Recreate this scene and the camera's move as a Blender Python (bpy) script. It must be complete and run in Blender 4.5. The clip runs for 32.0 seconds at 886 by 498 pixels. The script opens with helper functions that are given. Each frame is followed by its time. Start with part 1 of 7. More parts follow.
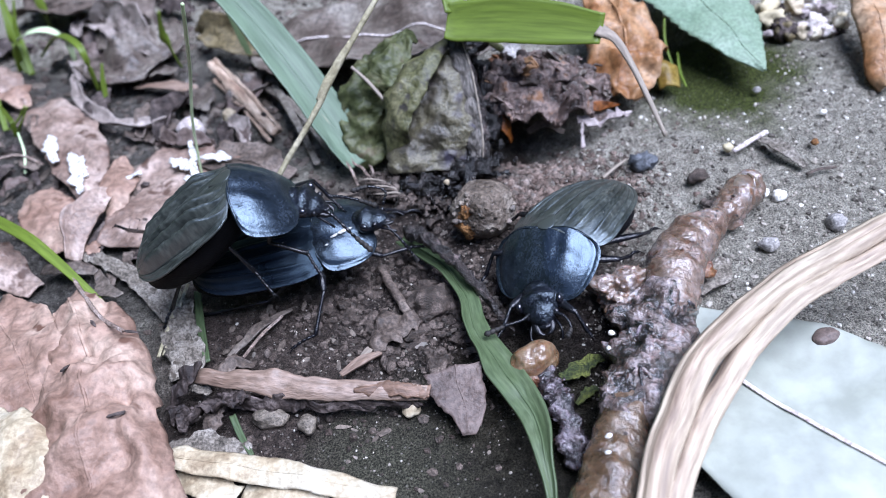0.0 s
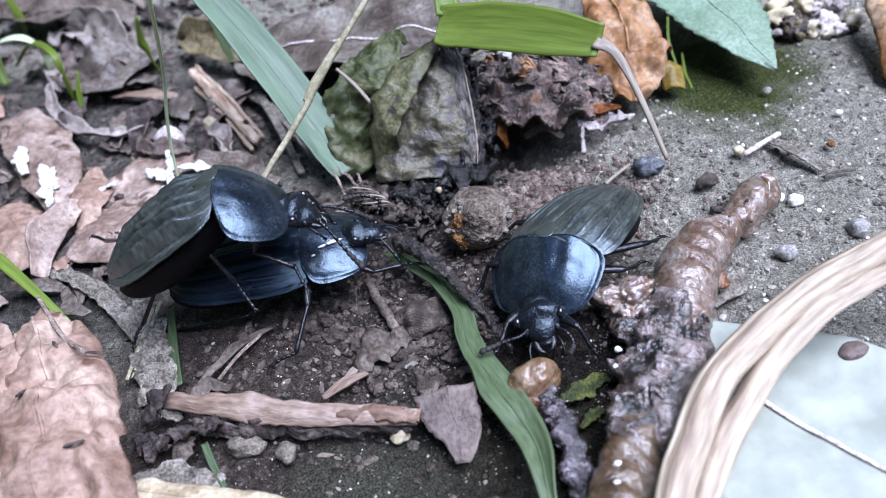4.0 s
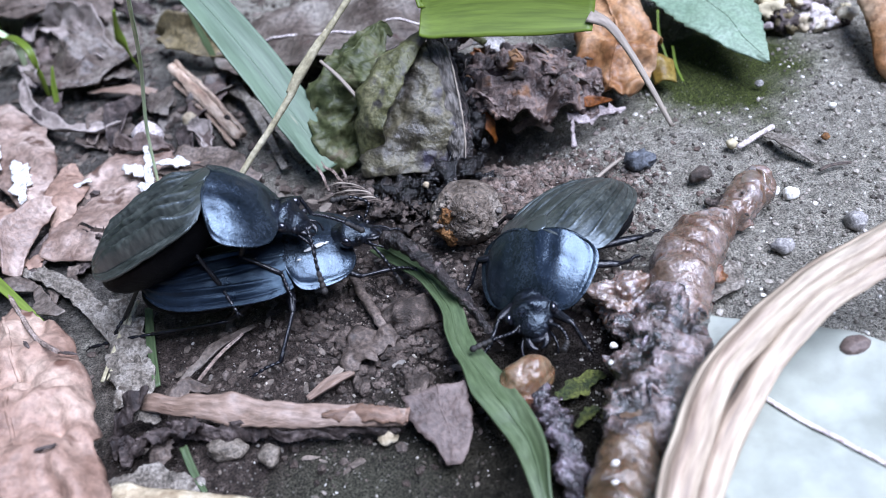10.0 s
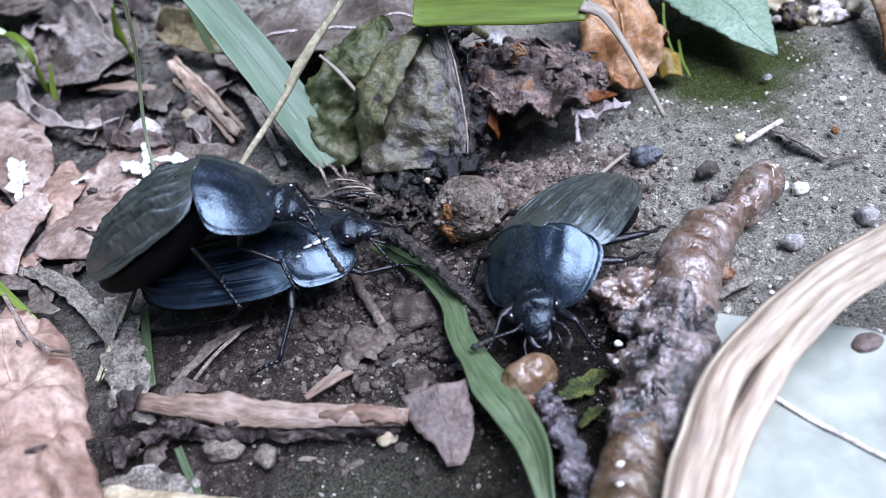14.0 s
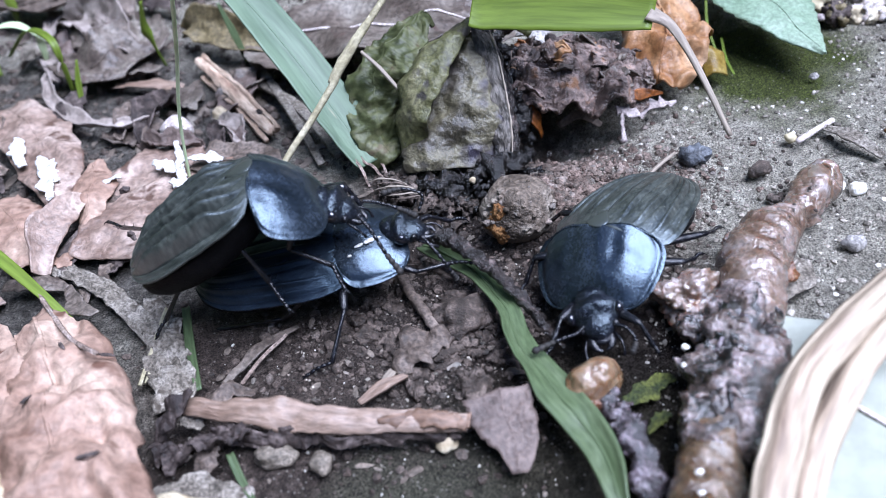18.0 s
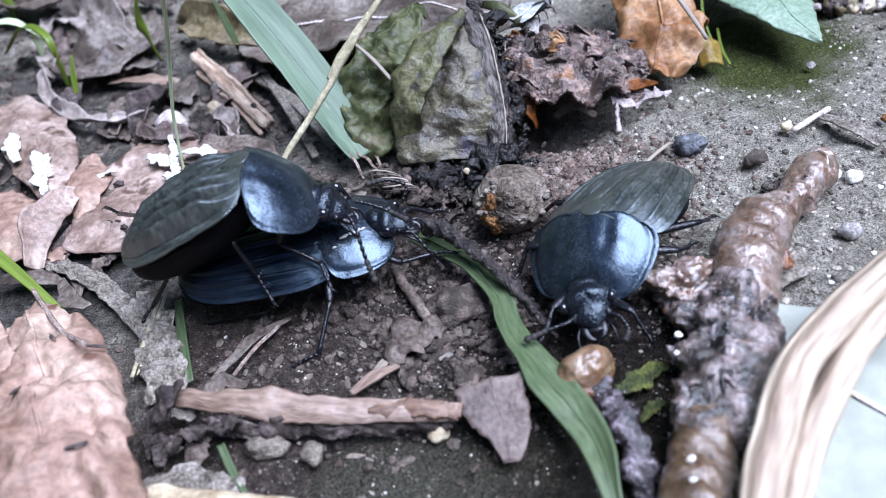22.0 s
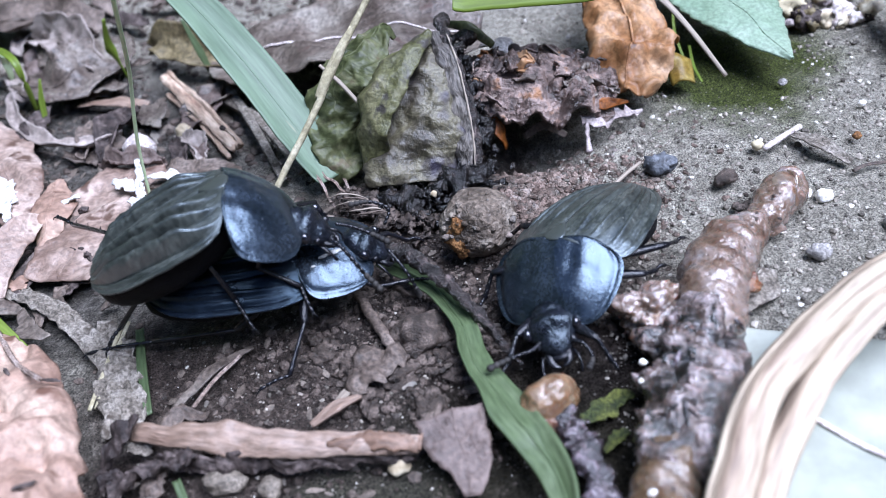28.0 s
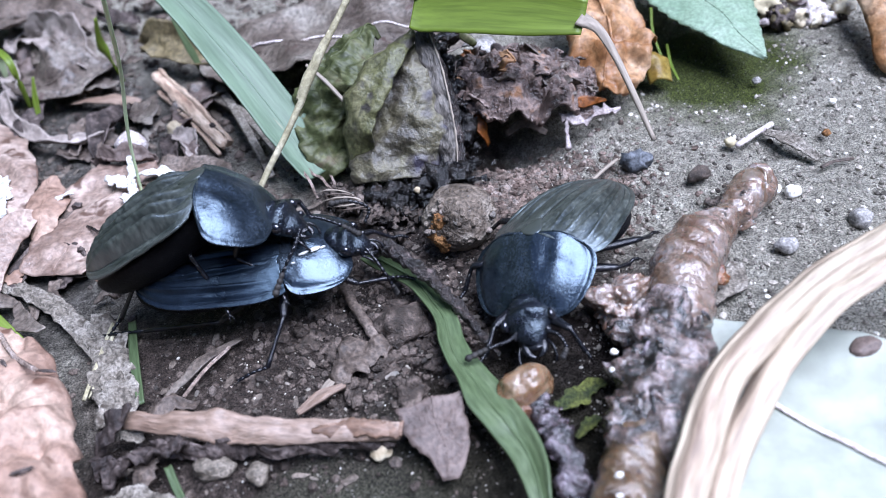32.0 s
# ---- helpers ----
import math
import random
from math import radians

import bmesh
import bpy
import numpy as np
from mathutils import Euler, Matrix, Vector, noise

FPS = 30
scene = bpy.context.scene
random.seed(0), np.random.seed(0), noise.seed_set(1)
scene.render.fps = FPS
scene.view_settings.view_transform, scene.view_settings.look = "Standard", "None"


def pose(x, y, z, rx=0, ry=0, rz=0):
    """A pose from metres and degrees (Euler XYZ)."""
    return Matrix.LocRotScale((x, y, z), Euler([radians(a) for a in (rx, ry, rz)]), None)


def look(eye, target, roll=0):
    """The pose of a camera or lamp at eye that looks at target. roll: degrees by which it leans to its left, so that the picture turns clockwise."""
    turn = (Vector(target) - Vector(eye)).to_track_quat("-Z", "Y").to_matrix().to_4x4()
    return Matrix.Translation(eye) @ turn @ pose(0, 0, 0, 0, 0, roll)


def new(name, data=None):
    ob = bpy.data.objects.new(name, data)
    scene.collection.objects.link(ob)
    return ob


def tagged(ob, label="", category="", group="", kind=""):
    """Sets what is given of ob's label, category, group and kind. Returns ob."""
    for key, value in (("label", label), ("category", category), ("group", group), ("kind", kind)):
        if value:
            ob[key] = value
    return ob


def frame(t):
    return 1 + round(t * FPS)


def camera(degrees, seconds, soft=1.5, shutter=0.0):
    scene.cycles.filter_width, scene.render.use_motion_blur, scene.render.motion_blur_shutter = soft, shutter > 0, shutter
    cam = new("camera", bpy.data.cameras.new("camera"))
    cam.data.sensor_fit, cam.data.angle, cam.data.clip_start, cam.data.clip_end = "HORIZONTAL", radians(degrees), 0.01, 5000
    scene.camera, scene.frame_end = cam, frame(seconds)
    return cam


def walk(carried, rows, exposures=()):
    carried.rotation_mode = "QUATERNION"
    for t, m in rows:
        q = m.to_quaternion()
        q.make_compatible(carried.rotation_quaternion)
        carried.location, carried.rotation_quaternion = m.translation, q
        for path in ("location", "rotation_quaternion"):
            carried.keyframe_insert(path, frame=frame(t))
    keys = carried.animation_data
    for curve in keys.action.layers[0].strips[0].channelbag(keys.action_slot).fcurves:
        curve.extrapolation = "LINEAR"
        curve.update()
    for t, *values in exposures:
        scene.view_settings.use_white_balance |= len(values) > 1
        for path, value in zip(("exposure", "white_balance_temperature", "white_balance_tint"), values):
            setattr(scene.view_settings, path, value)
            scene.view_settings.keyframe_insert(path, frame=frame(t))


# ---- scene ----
cam = camera(55, 32.0, 0.5)
cam.data.dof.use_dof, cam.data.dof.focus_distance, cam.data.dof.aperture_fstop = True, 0.0665, 46
PATH = [
    (0, (0.00331, -0.05905, 0.05243), (-0.00159, -0.01568, 0.01127), -10.72),
    (0.5, (0.00348, -0.05857, 0.05149), (-0.00157, -0.01510, 0.01044), -10.91),
    (1, (0.00332, -0.05811, 0.05081), (-0.00156, -0.01432, 0.01008), -10.81),
    (1.5, (0.00333, -0.05764, 0.05012), (-0.00149, -0.01358, 0.00969), -10.73),
    (2, (0.00323, -0.05716, 0.04970), (-0.00146, -0.01297, 0.00939), -10.60),
    (2.5, (0.00345, -0.05683, 0.04942), (-0.00133, -0.01254, 0.00922), -10.81),
    (3, (0.00350, -0.05641, 0.04937), (-0.00121, -0.01221, 0.00906), -10.85),
    (3.5, (0.00353, -0.05606, 0.04884), (-0.00124, -0.01172, 0.00870), -10.97),
    (5.5, (0.00248, -0.05513, 0.04709), (-0.00152, -0.01077, 0.00690), -10.42),
    (6, (0.00206, -0.05514, 0.04691), (-0.00147, -0.01076, 0.00670), -9.99),
    (6.5, (0.00223, -0.05516, 0.04677), (-0.00133, -0.01070, 0.00664), -10.06),
    (7, (0.00208, -0.05516, 0.04674), (-0.00127, -0.01065, 0.00664), -9.89),
    (7.5, (0.00221, -0.05519, 0.04662), (-0.00115, -0.01060, 0.00662), -9.90),
    (8, (0.00279, -0.05519, 0.04648), (-0.00096, -0.01050, 0.00662), -10.30),
    (8.5, (0.00321, -0.05518, 0.04633), (-0.00079, -0.01042, 0.00658), -10.60),
    (9, (0.00313, -0.05511, 0.04628), (-0.00071, -0.01033, 0.00653), -10.43),
    (9.5, (0.00307, -0.05491, 0.04635), (-0.00070, -0.01023, 0.00649), -10.41),
    (10, (0.00285, -0.05473, 0.04625), (-0.00068, -0.01012, 0.00627), -10.18),
    (10.5, (0.00291, -0.05461, 0.04615), (-0.00063, -0.01012, 0.00605), -10.24),
    (11, (0.00285, -0.05451, 0.04591), (-0.00061, -0.01007, 0.00575), -10.18),
    (11.5, (0.00292, -0.05452, 0.04567), (-0.00060, -0.01007, 0.00553), -10.23),
    (12, (0.00298, -0.05450, 0.04552), (-0.00060, -0.01000, 0.00544), -10.31),
    (12.5, (0.00304, -0.05439, 0.04536), (-0.00062, -0.00982, 0.00535), -10.39),
    (13, (0.00305, -0.05429, 0.04519), (-0.00070, -0.00964, 0.00528), -10.44),
    (13.5, (0.00309, -0.05411, 0.04519), (-0.00076, -0.00948, 0.00527), -10.54),
    (14, (0.00311, -0.05400, 0.04502), (-0.00084, -0.00930, 0.00520), -10.60),
    (14.5, (0.00310, -0.05390, 0.04478), (-0.00093, -0.00908, 0.00509), -10.63),
    (16.5, (0.00080, -0.05289, 0.04457), (-0.00298, -0.00810, 0.00483), -10.32),
    (17, (-0.00026, -0.05258, 0.04473), (-0.00377, -0.00792, 0.00482), -10.08),
    (17.5, (-0.00077, -0.05257, 0.04451), (-0.00434, -0.00782, 0.00470), -10.11),
    (18, (-0.00123, -0.05272, 0.04431), (-0.00473, -0.00787, 0.00461), -10.08),
    (18.5, (-0.00168, -0.05289, 0.04408), (-0.00495, -0.00794, 0.00447), -9.89),
    (19, (-0.00150, -0.05291, 0.04403), (-0.00493, -0.00803, 0.00436), -10.11),
    (19.5, (-0.00121, -0.05292, 0.04393), (-0.00484, -0.00809, 0.00422), -10.33),
    (20, (-0.00086, -0.05292, 0.04382), (-0.00474, -0.00812, 0.00410), -10.64),
    (20.5, (-0.00075, -0.05299, 0.04383), (-0.00466, -0.00822, 0.00407), -10.70),
    (21, (-0.00064, -0.05301, 0.04372), (-0.00460, -0.00820, 0.00401), -10.77),
    (21.5, (-0.00063, -0.05297, 0.04353), (-0.00453, -0.00810, 0.00388), -10.72),
    (22, (-0.00046, -0.05303, 0.04340), (-0.00430, -0.00812, 0.00380), -10.69),
    (22.5, (-0.00017, -0.05301, 0.04326), (-0.00396, -0.00808, 0.00368), -10.77),
    (23, (-0.00002, -0.05299, 0.04321), (-0.00366, -0.00807, 0.00360), -10.74),
    (23.5, (0.00032, -0.05294, 0.04310), (-0.00336, -0.00800, 0.00351), -10.88),
    (24, (0.00062, -0.05280, 0.04299), (-0.00308, -0.00786, 0.00341), -11.01),
    (24.5, (0.00090, -0.05257, 0.04282), (-0.00285, -0.00764, 0.00324), -11.11),
    (25, (0.00114, -0.05233, 0.04279), (-0.00266, -0.00744, 0.00316), -11.28),
    (25.5, (0.00142, -0.05205, 0.04263), (-0.00246, -0.00715, 0.00302), -11.38),
    (27.5, (0.00162, -0.05137, 0.04294), (-0.00195, -0.00635, 0.00343), -11.22),
    (28, (0.00185, -0.05167, 0.04313), (-0.00160, -0.00625, 0.00409), -11.03),
    (28.5, (0.00220, -0.05193, 0.04349), (-0.00132, -0.00652, 0.00444), -11.15),
    (29, (0.00244, -0.05226, 0.04370), (-0.00110, -0.00689, 0.00460), -11.20),
    (29.5, (0.00240, -0.05241, 0.04408), (-0.00089, -0.00724, 0.00472), -11.00),
    (30, (0.00246, -0.05261, 0.04436), (-0.00067, -0.00757, 0.00485), -10.87),
    (30.5, (0.00254, -0.05284, 0.04461), (-0.00050, -0.00788, 0.00499), -10.85),
    (31, (0.00268, -0.05304, 0.04459), (-0.00037, -0.00804, 0.00503), -10.85),
    (31.5, (0.00287, -0.05320, 0.04472), (-0.00026, -0.00823, 0.00513), -10.93),
    (32, (0.00294, -0.05330, 0.04461), (-0.00021, -0.00826, 0.00509), -10.92),
]
walk(cam, [(t, look(eye, target, roll)) for t, eye, target, roll in PATH], [(0.0, 1.27, 5310, 18), (6.0, 1.33, 5310, 18), (13.0, 1.27, 5310, 18), (19.0, 1.49, 5310, 18), (25.0, 1.4, 5310, 18), (28.0, 1.46, 5310, 18), (32.0, 1.48, 5310, 18)])

# ---- world, sun and exposure ----
world = bpy.data.worlds.new("sky")
scene.world = world
world.use_nodes = True
_w = world.node_tree.nodes
_sky = _w.new("ShaderNodeTexSky")
_sky.sky_type = "NISHITA"
_sky.sun_disc = False
_sky.sun_elevation, _sky.sun_rotation = radians(66), radians(111)
_w["Background"].inputs["Strength"].default_value = 0.07
world.node_tree.links.new(_sky.outputs["Color"], _w["Background"].inputs["Color"])
sun = new("sun", bpy.data.lights.new("sun", "SUN"))
sun.data.energy, sun.data.angle, sun.data.color = 3.5, radians(44), (1.0, 0.99, 0.98)
sun.matrix_basis = look((0.38, -0.15, 0.91), (0, 0, 0))

# ---- materials ----
MM = 0.001


def shader(name):
    m = bpy.data.materials.new(name)
    m.use_nodes = True
    return m, m.node_tree, m.node_tree.nodes["Principled BSDF"]


def mm_coords(nt, stretch=(1, 1, 1), along="Object"):
    co = nt.nodes.new("ShaderNodeTexCoord")
    mp = nt.nodes.new("ShaderNodeMapping")
    mp.inputs["Scale"].default_value = [1000 * s for s in stretch]
    nt.links.new(co.outputs[along], mp.inputs["Vector"])
    return mp.outputs["Vector"]


def noise_tex(nt, vec, scale, detail=6, rough=0.6):
    n = nt.nodes.new("ShaderNodeTexNoise")
    n.inputs["Scale"].default_value, n.inputs["Detail"].default_value, n.inputs["Roughness"].default_value = scale, detail, rough
    nt.links.new(vec, n.inputs["Vector"])
    return n.outputs["Fac"]


def ramp(nt, fac, stops):
    r = nt.nodes.new("ShaderNodeValToRGB")
    el = r.color_ramp.elements
    while len(el) < len(stops):
        el.new(0.5)
    for e, (p, c) in zip(el, stops):
        e.position, e.color = p, (*c, 1)
    nt.links.new(fac, r.inputs["Fac"])
    return r.outputs["Color"]


def mix(nt, fac, a, b, how="MIX"):
    n = nt.nodes.new("ShaderNodeMix")
    n.data_type, n.blend_type = "RGBA", how
    for sock, v in ((n.inputs[0], fac), (n.inputs[6], a), (n.inputs[7], b)):
        if isinstance(v, (int, float)):
            sock.default_value = v
        elif isinstance(v, tuple):
            sock.default_value = (*v, 1)
        else:
            nt.links.new(v, sock)
    return n.outputs[2]


def bump(nt, bsdf, height, strength, dist):
    b = nt.nodes.new("ShaderNodeBump")
    b.inputs["Strength"].default_value, b.inputs["Distance"].default_value = strength, dist * MM
    nt.links.new(height, b.inputs["Height"])
    nt.links.new(b.outputs["Normal"], bsdf.inputs["Normal"])


def surface(name, stops, rough=0.7, scale=0.6, fine=6.0, relief=0.15, wear=None, stretch=(1, 1, 1), spec=0.4, rough_var=0.15, glow_through=0.0, island=0.0, detail=6, along="Object", soft=0.0, sheen=None, speckle=0.6, wet=0.0):
    """A mottled surface: two scales of colour, uneven gloss and fine relief."""
    m, nt, b = shader(name)
    v = mm_coords(nt, stretch, along)
    big, small = noise_tex(nt, v, scale, detail), noise_tex(nt, v, fine, 4)
    col = ramp(nt, big, [(0.5 + (p - 0.5) * 0.62, c) for p, c in stops])
    col = mix(nt, speckle, col, ramp(nt, small, [(0.37, (0.13, 0.13, 0.13)), (0.63, (0.87, 0.87, 0.87))]), "OVERLAY")
    if wear:
        spots = noise_tex(nt, v, wear[1], 3)
        col = mix(nt, ramp(nt, spots, [(wear[2], (0, 0, 0)), (wear[2] + 0.08, (1, 1, 1))]), col, wear[0])
    if island:
        g = nt.nodes.new("ShaderNodeNewGeometry")
        col = mix(nt, island, col, ramp(nt, g.outputs["Random Per Island"], [(0.0, (0.05, 0.044, 0.036)), (0.3, (0.15, 0.135, 0.11)), (0.6, (0.29, 0.26, 0.215)), (0.85, (0.44, 0.395, 0.33)), (0.96, (0.68, 0.65, 0.58))]))
    nt.links.new(col, b.inputs["Base Color"])
    b.inputs["Specular IOR Level"].default_value = spec
    if sheen:
        b.inputs["Specular Tint"].default_value = (*sheen, 1)
    if soft:
        b.inputs["Subsurface Weight"].default_value, b.inputs["Subsurface Scale"].default_value = soft, 0.001
        b.inputs["Subsurface Radius"].default_value = (1.0, 0.45, 0.3)
    r = nt.nodes.new("ShaderNodeMapRange")
    r.inputs["To Min"].default_value, r.inputs["To Max"].default_value = max(0.03, rough - rough_var), min(1, rough + rough_var)
    nt.links.new(big, r.inputs["Value"])
    nt.links.new(r.outputs[0], b.inputs["Roughness"])
    both = nt.nodes.new("ShaderNodeMath")
    both.operation = "ADD"
    nt.links.new(big, both.inputs[0])
    nt.links.new(small, both.inputs[1])
    bump(nt, b, both.outputs[0], 1.0, relief)
    if wet:
        b.inputs["Coat Weight"].default_value, b.inputs["Coat Roughness"].default_value, b.inputs["Coat IOR"].default_value = wet, 0.12, 1.6
        nt.links.new(b.inputs["Normal"].links[0].from_socket, b.inputs["Coat Normal"])
    if glow_through:
        t = nt.nodes.new("ShaderNodeBsdfTranslucent")
        nt.links.new(col, t.inputs["Color"])
        mx = nt.nodes.new("ShaderNodeMixShader")
        mx.inputs[0].default_value = glow_through
        nt.links.new(b.outputs[0], mx.inputs[1])
        nt.links.new(t.outputs[0], mx.inputs[2])
        nt.links.new(mx.outputs[0], nt.nodes["Material Output"].inputs["Surface"])
    return m


def soil_material():
    """Grey sandy soil, browner and darker about the beetles and in the hollow, wet before the feeding beetle, with a
    moss stain by the green leaf.
    """
    m, nt, b = shader("damp_soil")
    v = mm_coords(nt)
    big, mid, small = noise_tex(nt, v, 0.16, 5), noise_tex(nt, v, 1.3, 6, 0.7), noise_tex(nt, v, 7.0, 4, 0.7)
    grey = ramp(nt, mid, [(0.3, (0.15, 0.137, 0.11)), (0.5, (0.37, 0.343, 0.28)), (0.7, (0.64, 0.6, 0.5))])
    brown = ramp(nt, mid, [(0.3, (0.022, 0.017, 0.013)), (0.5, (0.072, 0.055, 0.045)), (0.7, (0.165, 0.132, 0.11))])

    def near(x, y, r0, r1):
        d = nt.nodes.new("ShaderNodeVectorMath")
        d.operation = "DISTANCE"
        d.inputs[1].default_value = (x, y, 0)
        nt.links.new(v, d.inputs[0])
        add = nt.nodes.new("ShaderNodeMath")
        add.operation = "MULTIPLY_ADD"
        nt.links.new(big, add.inputs[0])
        add.inputs[1].default_value = 14.0
        nt.links.new(d.outputs["Value"], add.inputs[2])
        r = nt.nodes.new("ShaderNodeMapRange")
        r.inputs["From Min"].default_value, r.inputs["From Max"].default_value = r1 + 7, r0 + 7
        nt.links.new(add.outputs[0], r.inputs["Value"])
        return r.outputs[0]
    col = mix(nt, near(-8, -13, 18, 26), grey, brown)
    col = mix(nt, near(-48, 14, 22, 34), col, ramp(nt, mid, [(0.3, (0.035, 0.032, 0.027)), (0.5, (0.11, 0.1, 0.086)), (0.7, (0.24, 0.222, 0.195))]))
    far = nt.nodes.new("ShaderNodeMath")
    far.operation = "SUBTRACT"
    far.inputs[0].default_value = 1.0
    nt.links.new(near(0, 10, 85, 170), far.inputs[1])
    col = mix(nt, far.outputs[0], col, ramp(nt, noise_tex(nt, v, 0.03, 6), [(0.35, (0.04, 0.03, 0.022)), (0.5, (0.1, 0.08, 0.06)), (0.65, (0.17, 0.14, 0.11))]))
    wet = near(6.0, -18.5, 6, 12)
    col = mix(nt, wet, col, ramp(nt, mid, [(0.3, (0.007, 0.006, 0.006)), (0.7, (0.045, 0.036, 0.032))]))
    col = mix(nt, near(1, -26, 8, 15), col, ramp(nt, mid, [(0.3, (0.012, 0.011, 0.008)), (0.7, (0.065, 0.058, 0.042))]))
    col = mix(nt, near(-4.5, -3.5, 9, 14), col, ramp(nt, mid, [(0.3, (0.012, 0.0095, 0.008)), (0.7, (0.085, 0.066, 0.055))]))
    col = mix(nt, near(5, 12, 3, 7), col, ramp(nt, mid, [(0.3, (0.02, 0.015, 0.012)), (0.7, (0.1, 0.075, 0.06))]))
    col = mix(nt, near(26.3, 19.0, 6, 12), col, ramp(nt, small, [(0.35, (0.02, 0.028, 0.006)), (0.65, (0.1, 0.12, 0.026))]))
    col = mix(nt, near(-8, -27, 3, 8), col, ramp(nt, small, [(0.35, (0.045, 0.043, 0.03)), (0.65, (0.115, 0.11, 0.077))]))
    col = mix(nt, 0.95, col, ramp(nt, small, [(0.36, (0.08, 0.08, 0.08)), (0.64, (0.92, 0.92, 0.92))]), "OVERLAY")
    specks = nt.nodes.new("ShaderNodeTexVoronoi")
    specks.inputs["Scale"].default_value = 1.7
    nt.links.new(v, specks.inputs["Vector"])
    col = mix(nt, ramp(nt, specks.outputs["Distance"], [(0.1, (0.55, 0.55, 0.55)), (0.17, (0, 0, 0))]), col, (0.5, 0.46, 0.4))
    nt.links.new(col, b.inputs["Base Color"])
    r = nt.nodes.new("ShaderNodeMapRange")
    r.inputs["To Min"].default_value, r.inputs["To Max"].default_value = 0.62, 0.25
    nt.links.new(wet, r.inputs["Value"])
    nt.links.new(r.outputs[0], b.inputs["Roughness"])
    h = nt.nodes.new("ShaderNodeMath")
    h.operation = "MULTIPLY_ADD"
    nt.links.new(mid, h.inputs[0])
    h.inputs[1].default_value = 2.0
    nt.links.new(small, h.inputs[2])
    b.inputs["Specular IOR Level"].default_value = 0.25
    bump(nt, b, h.outputs[0], 1.0, 0.75)
    return m


SOIL = soil_material()
GRIT = surface("grit", [(0.3, (0.06, 0.05, 0.042)), (0.7, (0.16, 0.14, 0.12))], 0.7, 0.8, 5.0, 0.1, island=0.8, spec=0.2)
CRUMB = surface("soil_crumb", [(0.3, (0.018, 0.0125, 0.0095)), (0.5, (0.058, 0.042, 0.033)), (0.7, (0.145, 0.112, 0.092))], 0.5, 0.9, 6.0, 0.25, island=0.05, rough_var=0.3, spec=0.35)
CRUMB2 = surface("red_brown_crumb", [(0.3, (0.036, 0.023, 0.018)), (0.5, (0.11, 0.074, 0.058)), (0.7, (0.235, 0.168, 0.137))], 0.6, 0.9, 6.0, 0.25, island=0.2, rough_var=0.3, spec=0.25)
TORN = surface("torn_worm_flesh", [(0.25, (0.011, 0.008, 0.006)), (0.42, (0.06, 0.041, 0.033)), (0.56, (0.14, 0.103, 0.09)), (0.72, (0.28, 0.23, 0.225))], 0.2, 0.45, 2.2, 0.35, spec=0.7, rough_var=0.08, soft=0.2, wear=((0.01, 0.008, 0.007), 0.6, 0.54), wet=1.0, speckle=0.6)
BROWNSTONE = surface("brown_grey_stone", [(0.3, (0.08, 0.066, 0.05)), (0.7, (0.21, 0.178, 0.14))], 0.6, 0.8, 5.0, 0.12)
BIT = surface("leaf_bit", [(0.3, (0.04, 0.03, 0.023)), (0.7, (0.15, 0.118, 0.095))], 0.6, 0.8, 5.0, 0.1, island=0.2, spec=0.2)
SHELL = surface("black_shell", [(0.3, (0.006, 0.0085, 0.012)), (0.7, (0.016, 0.0205, 0.027))], 0.24, 0.35, 5.0, 0.025, spec=0.68, rough_var=0.12, wear=((0.06, 0.065, 0.066), 2.2, 0.68), sheen=(0.64, 0.82, 1.0))
GLOSSWING = surface("glossy_blue_black_wing_case", [(0.3, (0.003, 0.0045, 0.008)), (0.7, (0.008, 0.012, 0.02))], 0.32, 0.4, 8.0, 0.03, wear=((0.05, 0.055, 0.06), 2.4, 0.72), spec=0.36, rough_var=0.12, sheen=(0.55, 0.78, 1.0))
BELLY = surface("dull_black_belly", [(0.3, (0.002, 0.002, 0.003)), (0.7, (0.005, 0.005, 0.006))], 0.6, 1.0, 8.0, 0.05, spec=0.1)
HEAD = surface("black_pitted_head", [(0.3, (0.003, 0.0036, 0.0054)), (0.7, (0.0108, 0.012, 0.0168))], 0.16, 1.2, 5.0, 0.07, spec=0.55, rough_var=0.06, sheen=(0.75, 0.9, 1.0))
WING = surface("dull_black_wing_case", [(0.3, (0.019, 0.0216, 0.0188)), (0.7, (0.053, 0.058, 0.05))], 0.34, 0.7, 5.0, 0.035, wear=((0.22, 0.22, 0.2), 3.2, 0.68), spec=0.95, rough_var=0.12, sheen=(0.76, 0.9, 1.0), stretch=(1, 0.7, 1), along="UV")
LIMB = surface("black_leg", [(0.3, (0.003, 0.003, 0.004)), (0.7, (0.008, 0.008, 0.011))], 0.2, 1.5, 14.0, 0.03, spec=0.5)
EYE = surface("beetle_eye", [(0.3, (0.004, 0.004, 0.006)), (0.7, (0.01, 0.01, 0.014))], 0.1, 1.0, 8.0, 0.004, spec=0.8, rough_var=0.04)
CLUB = surface("dusty_feeler_club", [(0.3, (0.007, 0.0063, 0.0063)), (0.7, (0.0315, 0.028, 0.0245))], 0.7, 1.5, 10.0, 0.02)
